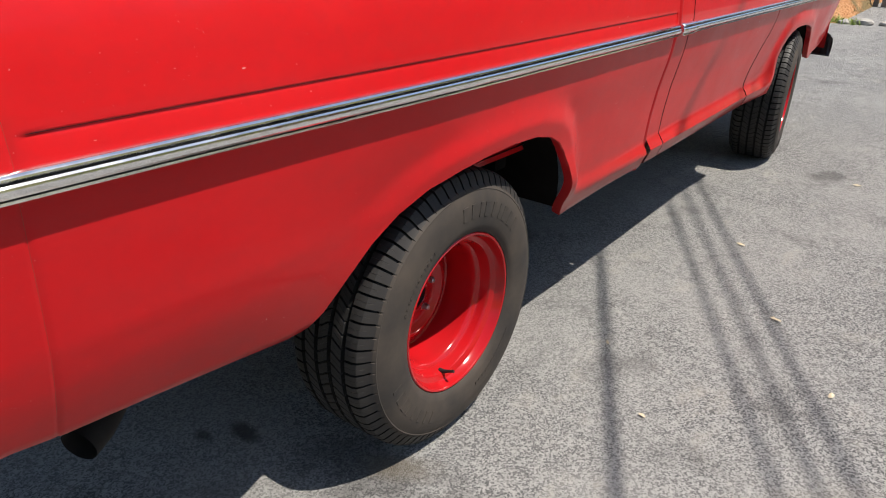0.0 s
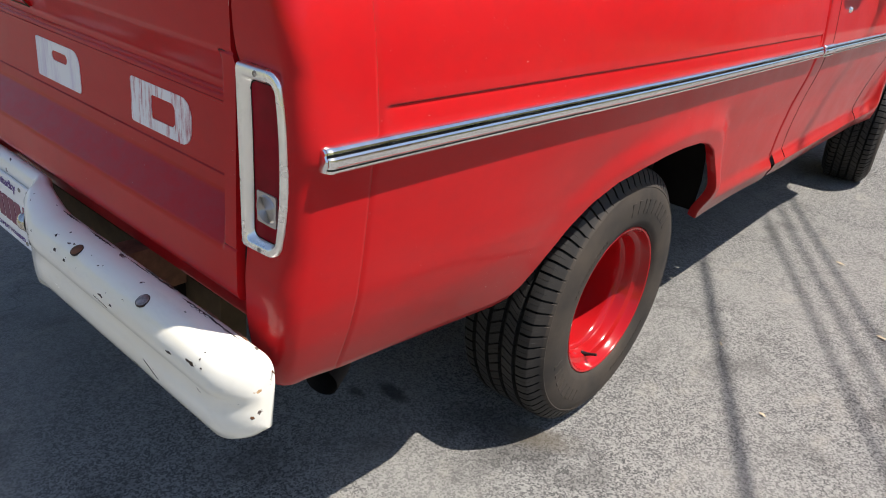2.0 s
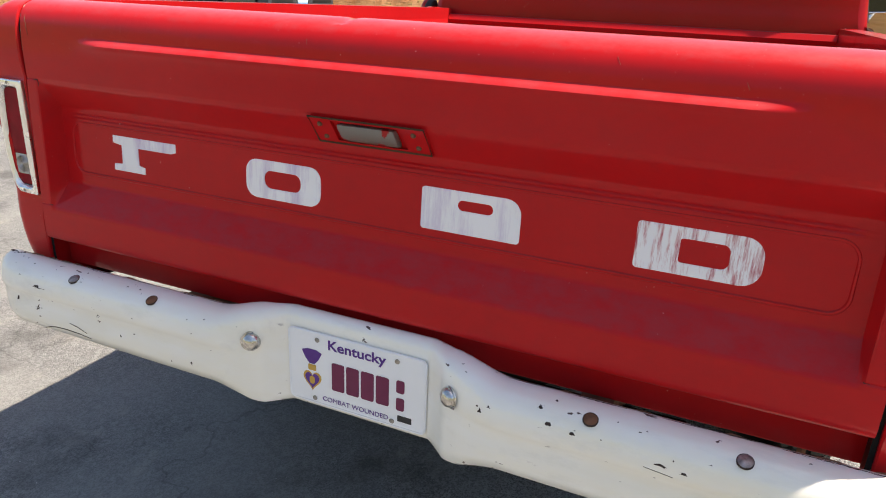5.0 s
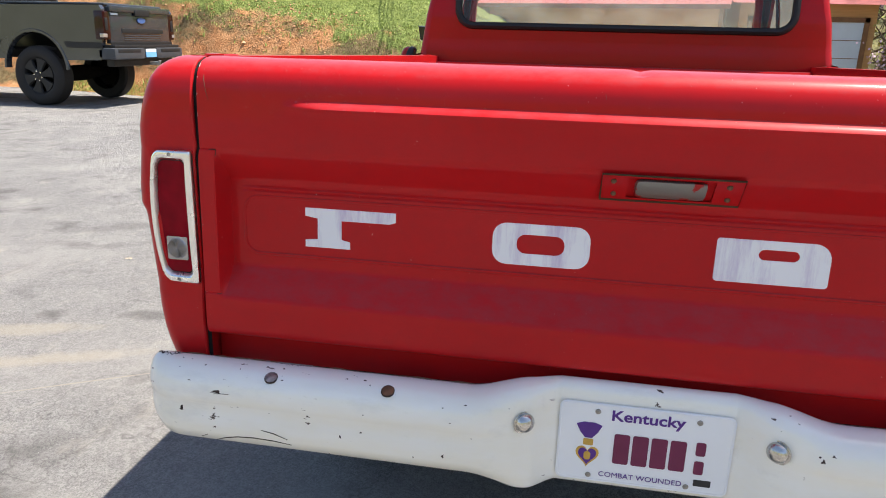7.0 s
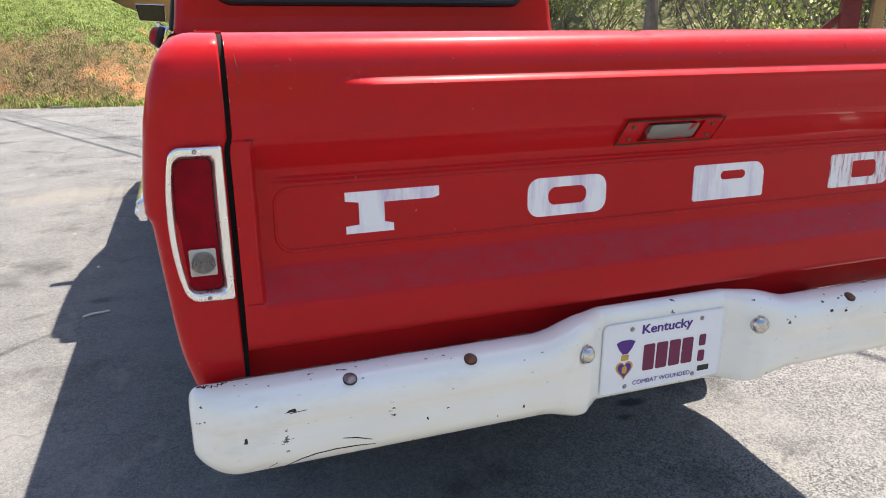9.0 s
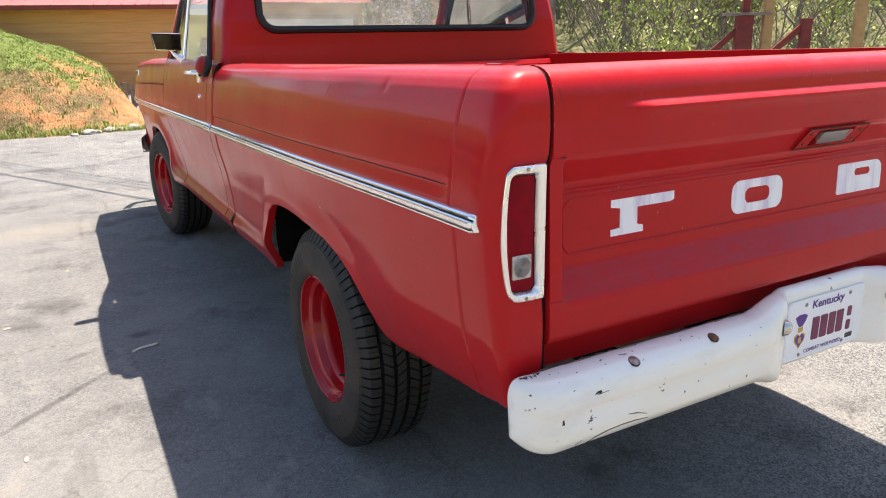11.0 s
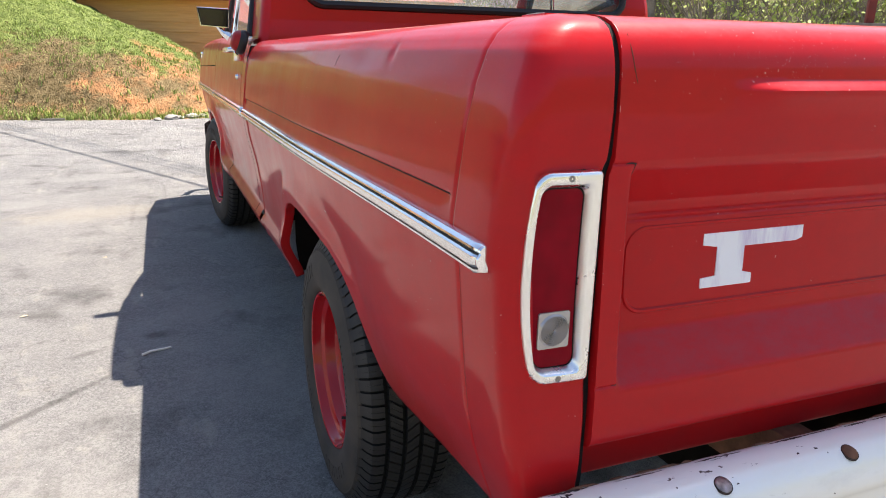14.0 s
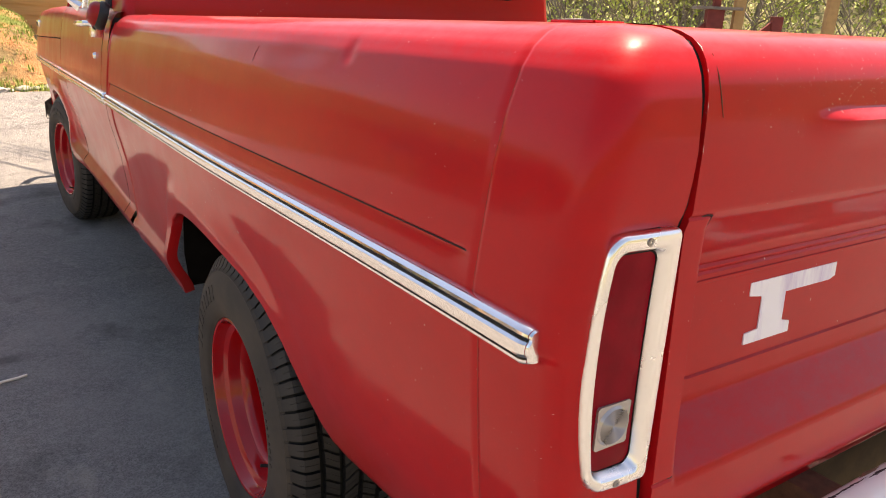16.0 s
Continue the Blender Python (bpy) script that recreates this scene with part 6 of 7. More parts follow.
STONE = dull("pale_stone", (0.33, 0.31, 0.28), 0.9, 0.3, 7)


def stone(x, y, r, seed):
    bm = bmesh.new()
    bmesh.ops.create_icosphere(bm, subdivisions=2, radius=r)
    for v in bm.verts:
        v.co *= 1 + 0.35 * noise.noise(v.co / r * 1.3 + Vector((seed, 0, 0)))
        v.co.z *= 0.6
        v.co.x *= 1.3
    return tagged(Geo().take(bm).ob("stone", STONE, smooth=False), "pale rough stone at the foot of the bank", "stone", "stones by the bank")


for j, (x, y, r) in enumerate([(-1.33, 11.74, 0.07), (-1.12, 11.86, 0.12), (-1.0, 11.95, 0.08), (-0.80, 12.02, 0.12), (-0.62, 12.08, 0.10), (-0.42, 12.15, 0.13), (0.10, 12.1, 0.10), (0.35, 12.2, 0.13), (0.6, 12.3, 0.09)]):
    stone(x, y, r * 0.72, j * 3.7).location = (x, y, r * 0.24)
drain = thing("drain_grate", "dark iron drain grate at the asphalt edge", "drain", at=(-2.85, 12.1, 0.0))
for j in range(5):
    Geo().box(-0.14 + j * 0.06, -0.11 + j * 0.06, -0.12, 0.12, 0.0, 0.03).ob("grate_bar", STEEL, drain, smooth=False)
for y in (-0.14, 0.12):
    Geo().box(-0.17, 0.17, y, y + 0.02, 0.0, 0.035).ob("grate_frame", STEEL, drain, smooth=False)

# ---- cabin with lap siding ----
k = Mat("tan_siding", (0.42, 0.22, 0.075), 0.6, 0, 0.3)
k.set_colour(k.mix(k.ramp(k.noise(3.0, 6, 0.6, (0.4, 0.4, 6)), [(0.3, 0.0), (0.7, 1.0)]), (0.52, 0.265, 0.095), (0.64, 0.345, 0.135)))
k.bump(k.noise(14.0, 5, 0.6, (0.3, 0.3, 7)), 0.15, 0.01)
SIDING = k.m
ROOF = dull("red_roof_metal", (0.42, 0.12, 0.11), 0.4, 0.2, 1.5)
TRIMRED = dull("roof_trim", (0.20, 0.035, 0.025), 0.5, 0.2, 4)
GARAGE = dull("white_door", (0.62, 0.68, 0.72), 0.5, 0.08, 1.5)
BROWNTRIM = dull("brown_trim", (0.22, 0.105, 0.045), 0.6, 0.2, 4)
house = thing("cabin", "cabin with tan lap siding and red metal roof", "house", at=(-3.25, 23.6, 0))
house.rotation_euler = (0, 0, radians(-13))
L = 7.2
Geo().box(0, L, 0.06, 6.0, 0.0, 2.55).ob("wall_core", SIDING, house)
zz = 0.0
while zz < 2.5:
    Geo().add([(0, 0.055, zz), (L, 0.055, zz), (L, 0.012, zz), (0, 0.012, zz), (0, 0.05, zz + 0.30), (L, 0.05, zz + 0.30)], [(0, 1, 2, 3), (3, 2, 5, 4)]).ob("siding_board", SIDING, house, smooth=False)
    zz += 0.29
Geo().add([(-0.35, -0.45, 2.48), (L + 0.3, -0.45, 2.48), (L + 0.3, 3.2, 3.55), (-0.35, 3.2, 3.55), (L + 0.3, 6.5, 2.5), (-0.35, 6.5, 2.5), (-0.35, -0.45, 2.40), (L + 0.3, -0.45, 2.40), (L + 0.3, 3.2, 3.45), (-0.35, 3.2, 3.45)], [(0, 1, 2, 3), (3, 2, 4, 5), (6, 7, 1, 0), (6, 0, 3, 9), (1, 7, 8, 2), (6, 9, 8, 7)]).ob("roof", ROOF, house, "faded red metal roof", smooth=False)
for j in range(22):
    x = -0.3 + j * (L + 0.55) / 21
    Geo().add([(x - 0.02, -0.45, 2.485), (x + 0.02, -0.45, 2.485), (x, -0.45, 2.51), (x - 0.02, 3.2, 3.555), (x + 0.02, 3.2, 3.555), (x, 3.2, 3.58)], [(0, 1, 2), (0, 2, 5, 3), (1, 4, 5, 2)]).ob("roof_rib", ROOF, house, smooth=False)
Geo().box(-0.36, L + 0.31, -0.48, -0.451, 2.36, 2.49).ob("fascia", TRIMRED, house, "dark red roof edge", smooth=False)
Geo().box(L, L + 0.12, -0.01, 0.12, 0.0, 2.5).ob("corner_board", BROWNTRIM, house, smooth=False)

garage = thing("garage", "tan garage with white overhead door and brown frame", "garage", at=(5.2, 23.2, 0))
Geo().box(-0.6, 3.35, 0.15, 6.0, 0.0, 2.7).ob("wall_core", SIDING, garage)
Geo().box(-0.2, 3.0, 0.09, 0.14, 0.0, 2.12, 0.01).ob("overhead_door", GARAGE, garage, "white overhead door")
for z in (0.52, 1.05, 1.58):
    Geo().box(-0.2, 3.0, 0.082, 0.095, z, z + 0.02).ob("door_joint", BROWNTRIM, garage, smooth=False)
for x0, x1, z0, z1 in ((-0.34, -0.2, 0, 2.26), (3.0, 3.14, 0, 2.26), (-0.34, 3.14, 2.12, 2.26)):
    Geo().box(x0, x1, 0.05, 0.15, z0, z1, 0.006).ob("door_frame", BROWNTRIM, garage, "brown door frame", smooth=False)
Geo().add([(-0.9, -0.3, 2.62), (3.6, -0.3, 2.62), (3.6, 3, 3.6), (-0.9, 3, 3.6), (3.6, 6.4, 2.6), (-0.9, 6.4, 2.6)], [(0, 1, 2, 3), (3, 2, 4, 5)]).ob("roof", ROOF, garage, smooth=False)

GREYWOOD = dull("grey_wood", (0.20, 0.17, 0.145), 0.85, 0.35, 9)
fence = thing("slat_fence", "low weathered grey slat fence behind the bank", "fence", at=(-0.75, 15.2, 0))
for j in range(12):
    Geo().box(j * 0.13, j * 0.13 + 0.085, 0, 0.025, 0, 0.78 - 0.035 * j, 0.004).ob("slat", GREYWOOD, fence, smooth=False)
Geo().box(0, 1.55, 0.025, 0.06, 0.15, 0.22).ob("rail", GREYWOOD, fence, smooth=False)

# ---- timber posts by the wood ----
TAN = dull("tan_timber", (0.38, 0.235, 0.10), 0.75, 0.25, 6)
REDWOOD = dull("red_stained_timber", (0.17, 0.030, 0.024), 0.7, 0.3, 6)
posts = thing("timber_frame", "timber play frame with red braces and tan posts", "timber frame", at=(7.9, 6.75, 0))
posts.rotation_euler = (0, 0, radians(-38))
Geo().box(-0.14, 0.10, -0.10, 0.10, 0, 1.62, 0.01).ob("red_post", REDWOOD, posts, "thick red stained post")
Geo().box(-0.06, 0.04, -0.06, 0.06, 1.66, 3.2, 0.01).ob("upper_post", REDWOOD, posts)
Geo().box(-0.32, 0.34, -0.14, 0.14, 1.62, 1.66, 0.006).ob("shelf_board", GREYWOOD, posts, "grey board on the post")
for x in (0.32, 1.62):
    Geo().box(x - 0.07, x + 0.07, -0.07, 0.07, 0, 3.4, 0.008).ob("tan_post", TAN, posts, "tan timber post")
Geo().box(0.80, 0.95, -0.07, 0.07, 0, 1.56, 0.01).ob("red_post", REDWOOD, posts)
for a, b in (((0.30, 0.95), (0.88, 1.50)), ((-0.60, 0.95), (-0.10, 1.42))):
    Geo().add([(a[0], -0.04, a[1] - 0.06), (b[0], -0.04, b[1] - 0.06), (b[0], -0.04, b[1] + 0.06), (a[0], -0.04, a[1] + 0.06), (a[0], 0.04, a[1] - 0.06), (b[0], 0.04, b[1] - 0.06), (b[0], 0.04, b[1] + 0.06), (a[0], 0.04, a[1] + 0.06)],
              [(0, 1, 2, 3), (7, 6, 5, 4), (0, 4, 5, 1), (3, 2, 6, 7), (0, 3, 7, 4), (1, 5, 6, 2)]).ob("brace", REDWOOD, posts, "red diagonal brace", smooth=False)

# ---- the wood ----
BARK = dull("bark", (0.19, 0.16, 0.13), 0.9, 0.4, 6, bump=0.5)
LEAF = leafy("spring_leaves", (0.22, 0.29, 0.06), (0.46, 0.53, 0.15))
BLOSSOM = leafy("redbud_blossom", (0.46, 0.29, 0.38), (0.66, 0.48, 0.57))
LITTER = dull("forest_floor", (0.17, 0.165, 0.075), 0.95, 0.45, 1.3, bump=0.6)


def wood_height(x, y):
    """Rising ground behind the lot, level beside the garage and climbing again behind it."""
    u = (x - 10.85) * 0.78 - (y - 13.65) * 0.62
    d = (x * 0.62 + y * 0.78) - 17.5
    lump = 0.8 * noise.noise(Vector((x * 0.25, y * 0.25, 0)))
    near = max(0.0, d * 0.42 + lump * min(1.0, max(0.0, d) / 4)) * float(smooth01(-7.5, -2.0, u))
    far = max(0.0, (y - 25.0) * 0.42 + lump * min(1.0, max(0.0, y - 25.0) / 4))
    return -0.05 + max(near, far)


g = Geo()
pts = []
for u in np.linspace(-22, 60, 70):
    row = []
    for v in np.linspace(-1.0, 46, 48):
        x, y = 10.85 + 0.62 * v + 0.78 * u, 13.65 + 0.78 * v - 0.62 * u
        row.append((x, y, wood_height(x, y)))
    pts.append(row)
setting(g.grid(pts).ob("wooded_slope", LITTER), "leaf-strewn wooded slope", "slope")


# an added rise closes the lot on the unseen sides and blocks low sky light
pts = []
for q in np.linspace(-200, 40, 90):
    row = []
    for d in np.linspace(0, 26, 14):
        r = 19.0 + d
        x, y = r * 1.15 * math.cos(radians(q)), r * math.sin(radians(q)) - 1.0
        z = -0.06 + 8.0 * float(smooth01(0.0, 16.0, d)) * float(smooth01(-195, -140, q)) * float(smooth01(34, 4, q))
        row.append((x, y, z + 0.7 * min(1.0, d / 4) * noise.noise(Vector((x * 0.2, y * 0.2, 4.0)))))
    pts.append(row)
setting(Geo().grid(pts).ob("rise", LITTER), "plain leaf-strewn rise added unseen to block low sky light", "slope")


def limb(g, leaves, p, d, length, r, depth, rnd, leaf_n):
    """A bent limb that forks; leaves gather at its ends."""
    path, rs = [p], [r]
    q, dd = Vector(p), Vector(d).normalized()
    segs = 4
    for j in range(segs):
        dd = (dd + Vector((rnd.uniform(-1, 1), rnd.uniform(-1, 1), rnd.uniform(-0.4, 0.8))) * 0.20).normalized()
        q = q + dd * length / segs
        path.append(q.copy())
        rs.append(r * (1 - 0.6 * (j + 1) / segs))
        if depth > 0 and j > 0:
            side = Vector((rnd.uniform(-1, 1), rnd.uniform(-1, 1), rnd.uniform(0.0, 0.8))).normalized()
            limb(g, leaves, q.copy(), (dd * 0.5 + side).normalized(), length * rnd.uniform(0.45, 0.65), rs[-1] * 0.6, depth - 1, rnd, leaf_n)
        if depth <= 1:
            for _ in range(leaf_n):
                c = q + Vector((rnd.gauss(0, 0.22), rnd.gauss(0, 0.22), rnd.gauss(0, 0.18)))
                n = Vector((rnd.uniform(-1, 1), rnd.uniform(-1, 1), rnd.uniform(-0.2, 1))).normalized()
                a = n.orthogonal().normalized() * rnd.uniform(0.03, 0.06)
                b = n.cross(a) * 0.6
                leaves.add([c - a, c + b, c + a, c - b], [(0, 1, 2, 3)])
    g.tube(path, rs, 6, caps=False)


def tree(seed, tall, r, leaf_n, low, leaf=None, label="slim woodland tree with fresh sparse leaves"):
    rnd = random.Random(seed)
    t = thing("tree", label, "tree", "trees of the wood")
    g, leaves = Geo(), Geo()
    path, rs = [], []
    x = y = 0.0
    for j in range(9):
        z = tall * j / 8
        path.append(Vector((x, y, z - 0.1)))
        rs.append(r * (1.25 if j == 0 else 1 - 0.85 * j / 8))
        x += rnd.uniform(-0.12, 0.12)
        y += rnd.uniform(-0.12, 0.12)
        if z > low:
            for _ in range(2):
                a = rnd.uniform(0, 6.28)
                limb(g, leaves, path[-1].copy(), (math.cos(a), math.sin(a), rnd.uniform(0.2, 0.9)), tall * rnd.uniform(0.14, 0.26), rs[-1] * 0.5, 1, rnd, leaf_n)
    g.tube(path, rs, 9)
    g.ob("trunk", BARK, t)
    leaves.ob("crown", leaf or LEAF, t, "pink-purple spring blossom" if leaf else "sparse yellow-green spring leaves", smooth=False)
    return t


def bush(seed, size, leaf_n):
    rnd = random.Random(seed)
    t = thing("bush", "twiggy undergrowth with fresh green leaves", "bush", "undergrowth of the wood")
    g, leaves = Geo(), Geo()
    for _ in range(9):
        a = rnd.uniform(0, 6.28)
        limb(g, leaves, Vector((rnd.uniform(-0.3, 0.3), rnd.uniform(-0.3, 0.3), -0.05)), (math.cos(a) * 0.7, math.sin(a) * 0.7, 1.0), size * rnd.uniform(0.6, 1.1), 0.018, 1, rnd, leaf_n)
    g.ob("stem", BARK, t)
    leaves.ob("foliage", LEAF, t, "small fresh green leaves", smooth=False)
    return t


kinds = [tree(11, 8.5, 0.13, 3, 1.2), tree(23, 10.0, 0.16, 2, 2.0), tree(37, 6.5, 0.08, 3, 0.6), tree(51, 9.0, 0.10, 3, 1.0)]
bare = tree(71, 8.0, 0.075, 1, 0.4, label="thin grey woodland tree nearly bare of leaves")
bushes = [bush(5, 2.0, 3), bush(9, 1.5, 4), bush(14, 2.6, 1)]
redbud = tree(63, 4.6, 0.06, 9, 0.5, BLOSSOM, "redbud tree in pink-purple blossom")
redbud.matrix_basis = pose(8.95, 20.6, 0)
rng = random.Random(77)
spots = []
for j in range(90):
    u, v = rng.uniform(-7, 34), rng.uniform(0.2, 15) ** 1.0
    x, y = 10.85 + 0.62 * v + 0.78 * u, 13.65 + 0.78 * v - 0.62 * u
    if (x > 10.5 or (x > 9.5 and y > 24)) and y > 0.40 * (x + 1.4) - 1.0:
        spots.append((x, y))
for j, (x, y) in enumerate(spots):
    m = pose(x, y, wood_height(x, y), rng.uniform(-4, 4), rng.uniform(-4, 4), rng.uniform(0, 360)) @ Matrix.Scale(rng.uniform(0.8, 1.2), 4)
    k0 = kinds[j % 4] if j < 4 or j % 2 else bare
    if j < 4:
        k0.matrix_basis = m
    else:
        copy_thing(k0, m)
thicket = []
for j in range(90):
    x, y = rng.uniform(9.3, 18.0), rng.uniform(21.5, 34.0)
    if y - 21.5 > (x - 9.3) * -3 and not (x < 9.6 and y < 24):
        thicket.append((x, y))
for j, (x, y) in enumerate(thicket):
    m = pose(x, y, wood_height(x, y) - 0.1, rng.uniform(-7, 7), rng.uniform(-7, 7), rng.uniform(0, 360)) @ Matrix.Scale(rng.uniform(0.7, 1.2), 4)
    if j == 0:
        bare.matrix_basis = m
    else:
        copy_thing(bare, m)
for j in range(34):
    x, y = rng.uniform(-17, 3), rng.uniform(31, 39)
    copy_thing(bare, pose(x, y, bank_height(max(x, -14), y) - 0.2 if x < 0.5 else 0.0, rng.uniform(-6, 6), rng.uniform(-6, 6), rng.uniform(0, 360)) @ Matrix.Scale(rng.uniform(0.8, 1.2), 4))
placed = 0
for j in range(150):
    u, v = rng.uniform(-7, 32), rng.uniform(-1.0, 9)
    x, y = 10.85 + 0.62 * v + 0.78 * u, 13.65 + 0.78 * v - 0.62 * u
    if x < 10.0 or y < 0.40 * (x + 1.4) - 1.0:
        continue
    m = pose(x, y, wood_height(x, y) - 0.03, 0, 0, rng.uniform(0, 360)) @ Matrix.Scale(rng.uniform(0.8, 1.35), 4)
    k0 = bushes[placed % 3]
    placed += 1
    if placed <= 3:
        k0.matrix_basis = m
    else:
        copy_thing(k0, m)

# ---- overhead cables, seen by their shadows ----
def cable(a, b, h, r):
    off = Vector((SUN_TO.x, SUN_TO.y, 0)) / SUN_TO.z * h
    a3, b3 = Vector((*a, h)) + off, Vector((*b, h)) + off
    d = (b3 - a3).normalized()
    P = [a3 + d * t for t in np.linspace(-30, 30, 25)]
    ob = Geo().tube([p - Vector((0, 0, 0.0)) for p in P], r, 8).ob("overhead_cable", BLACK)
    return tagged(ob, "black overhead service cable", "cable", "overhead cables")


cable((0.885, 2.308), (-0.98, 5.95), 5.2, 0.017)
cable((1.007, 2.905), (-1.6, 7.75), 5.6, 0.011)
cable((1.025, 3.10), (-1.3, 7.40), 5.7, 0.010)
cable((1.042, 3.28), (-0.957, 6.977), 5.8, 0.012)


# ---- the grey pickup by the bank ----
GREY = Mat("grey_metallic", (0.06, 0.064, 0.07), 0.24, 0.35, 0.5, 0.9)
GREY.set_colour(GREY.mix(GREY.ramp(GREY.noise(2.0, 4), [(0.3, 0.0), (0.7, 1.0)]), (0.040, 0.048, 0.060), (0.052, 0.060, 0.072)))
GREY = GREY.m
GREY_DULL = dull("grey_bumper", (0.052, 0.058, 0.068), 0.40, 0.15, 6)
BLACK_TRIM = dull("black_plastic", (0.018, 0.018, 0.019), 0.5, 0.2, 10)
DARK_GLASS = Mat("dark_glass", (0.012, 0.013, 0.014), 0.05, 0, 0.6).m
SMOKED = Mat("smoked_red", (0.022, 0.004, 0.004), 0.12, 0, 0.4).m
BADGE_BLUE = dull("badge_blue", (0.06, 0.12, 0.30), 0.3, 0.1, 20, bump=0)
PLATE_BLUE = dull("plate_blue", (0.16, 0.42, 0.72), 0.4, 0.1, 20, bump=0)
grey = thing("grey_pickup", "modern dark grey pickup parked beside the bank", "pickup truck", at=(-8.28, 11.46, 0.12))
grey.rotation_euler = (0, 0, radians(90))
grey.scale = (1.11, 1.09, 1.15)


def prism_x(outline, x0, x1):
    """A side outline in y, z carried across from x0 to x1."""
    n = len(outline)
    vs = [(x0, y, z) for y, z in outline] + [(x1, y, z) for y, z in outline]
    return Geo().add(vs, [tuple(range(n)), tuple(range(2 * n - 1, n - 1, -1))] + [(i, (i + 1) % n, n + (i + 1) % n, n + i) for i in range(n)])


def arch_pts(yc, r, z0):
    return [(yc + r * math.cos(radians(a)), max(z0, 0.46 + r * math.sin(radians(a)))) for a in range(180, -1, -15)]


RW, FW = 1.30, 4.98
side = [(0.10, 0.62)] + arch_pts(RW, 0.55, 0.60) + arch_pts(FW, 0.55, 0.60) + [(5.75, 0.62), (5.82, 0.95), (5.70, 1.18), (4.40, 1.28), (3.9, 1.32), (2.15, 1.30), (2.10, 1.40), (0.06, 1.42), (0.02, 1.36), (0.05, 1.0), (0.08, 0.74)]
for s in (-1, 1):
    prism_x(side, s * 0.90, s * 0.99).ob("body_side", GREY, grey, "dark grey metallic body side", smooth=False)
    prism_x([(0.06, 0.79), (0.70, 0.79), (0.75, 0.88), (0.06, 0.88)], s * 0.991, s * 0.997).ob("side_stripe", BLACK_TRIM, grey, "black lower side stripe", smooth=False)
    prism_x([(1.95, 0.79), (4.3, 0.79), (4.25, 0.88), (1.90, 0.88)], s * 0.991, s * 0.997).ob("side_stripe", BLACK_TRIM, grey, smooth=False)
    rows = [[(s * x, RW + r * math.cos(radians(a)), 0.46 + r * math.sin(radians(a))) for x, r in ((0.985, 0.600), (1.008, 0.588), (1.008, 0.552), (0.90, 0.54))] for a in range(0, 181, 10)]
    Geo().grid(rows).ob("arch_flare", GREY, grey, "flared wheel arch")
    rows = [[(s * x, FW + r * math.cos(radians(a)), 0.46 + r * math.sin(radians(a))) for x, r in ((0.985, 0.600), (1.008, 0.588), (1.008, 0.552), (0.90, 0.54))] for a in range(0, 181, 10)]
    Geo().grid(rows).ob("arch_flare", GREY, grey)
    lamp = Geo().box(s * 0.985 - 0.16 * (s > 0) - 0.02 * (s < 0), s * 0.985 + 0.02 * (s > 0) + 0.16 * (s < 0), 0.0, 0.16, 0.92, 1.34, 0.02)
    tl = lamp.ob("tail_lamp", SMOKED, grey, "smoked red tail lamp")
    Geo().box(s * 0.93 - 0.035, s * 0.93 + 0.035, -0.008, 0.01, 1.06, 1.24, 0.006).ob("lamp_insert", BLACK_TRIM, tl, "dark lamp insert")
Geo().box(-0.90, 0.90, 0.15, 5.7, 0.62, 0.74).ob("floor_pan", UNDER_SHADE, grey)
Geo().box(-0.84, 0.84, 0.0, 0.09, 0.86, 1.40, 0.015).ob("gate_panel", GREY, grey, "grey tailgate")
Geo().box(-0.85, 0.85, -0.035, 0.02, 1.335, 1.425, 0.014).ob("gate_spoiler", GREY, grey, "tailgate top lip")
Geo().box(-0.55, 0.62, -0.014, 0.0, 1.02, 1.09, 0.004).ob("gate_band", BLACK_TRIM, grey, "dark tailgate band")
Geo().box(-0.20, 0.20, -0.042, 0.0, 1.285, 1.385, 0.012).ob("gate_handle", BLACK_TRIM, grey, "black tailgate handle")
Geo().prism([(0.11 * math.cos(a), 1.22 + 0.045 * math.sin(a)) for a in np.linspace(0, 2 * math.pi, 24, endpoint=False)], -0.016, 0.0).ob("badge", BADGE_BLUE, grey, "plain blue oval badge", smooth=False)
for s in (-1, 1):
    Geo().box(min(s * 0.17, s * 0.99), max(s * 0.17, s * 0.99), -0.15, 0.16, 0.63, 0.80, 0.03).ob("rear_bumper", GREY_DULL, grey, "grey painted rear bumper")
    Geo().box(min(s * 0.30, s * 0.90), max(s * 0.30, s * 0.90), -0.156, -0.140, 0.735, 0.785, 0.006).ob("bumper_recess", BLACK_TRIM, grey, "dark bumper recess")
Geo().box(-0.18, 0.18, -0.135, 0.14, 0.64, 0.79, 0.02).ob("plate_holder", BLACK_TRIM, grey, "black plate recess")
Geo().box(-0.85, 0.85, -0.02, 0.12, 0.52, 0.64, 0.02).ob("valance", BLACK_TRIM, grey, "black lower valance")
Geo().box(-0.93, 0.93, -0.12, 0.10, 0.80, 0.845, 0.008).ob("step_pad", BLACK_TRIM, grey, "black bumper step pad")
pl = Geo().box(-0.15, 0.15, -0.15, -0.136, 0.655, 0.735).ob("plate", PLATE_BLUE, grey, "pale blue number plate with plain face", smooth=False)
Geo().box(-0.15, 0.15, -0.15, -0.136, 0.7352, 0.785).ob("plate_band", GARAGE, pl, "white upper band", smooth=False)
Geo().tube([(0, -0.12, 0.56), (0, -0.28, 0.56), (0, -0.30, 0.60)], [0.03, 0.03, 0.025], 8).ob("tow_hitch", STEEL, grey, "steel tow hitch")
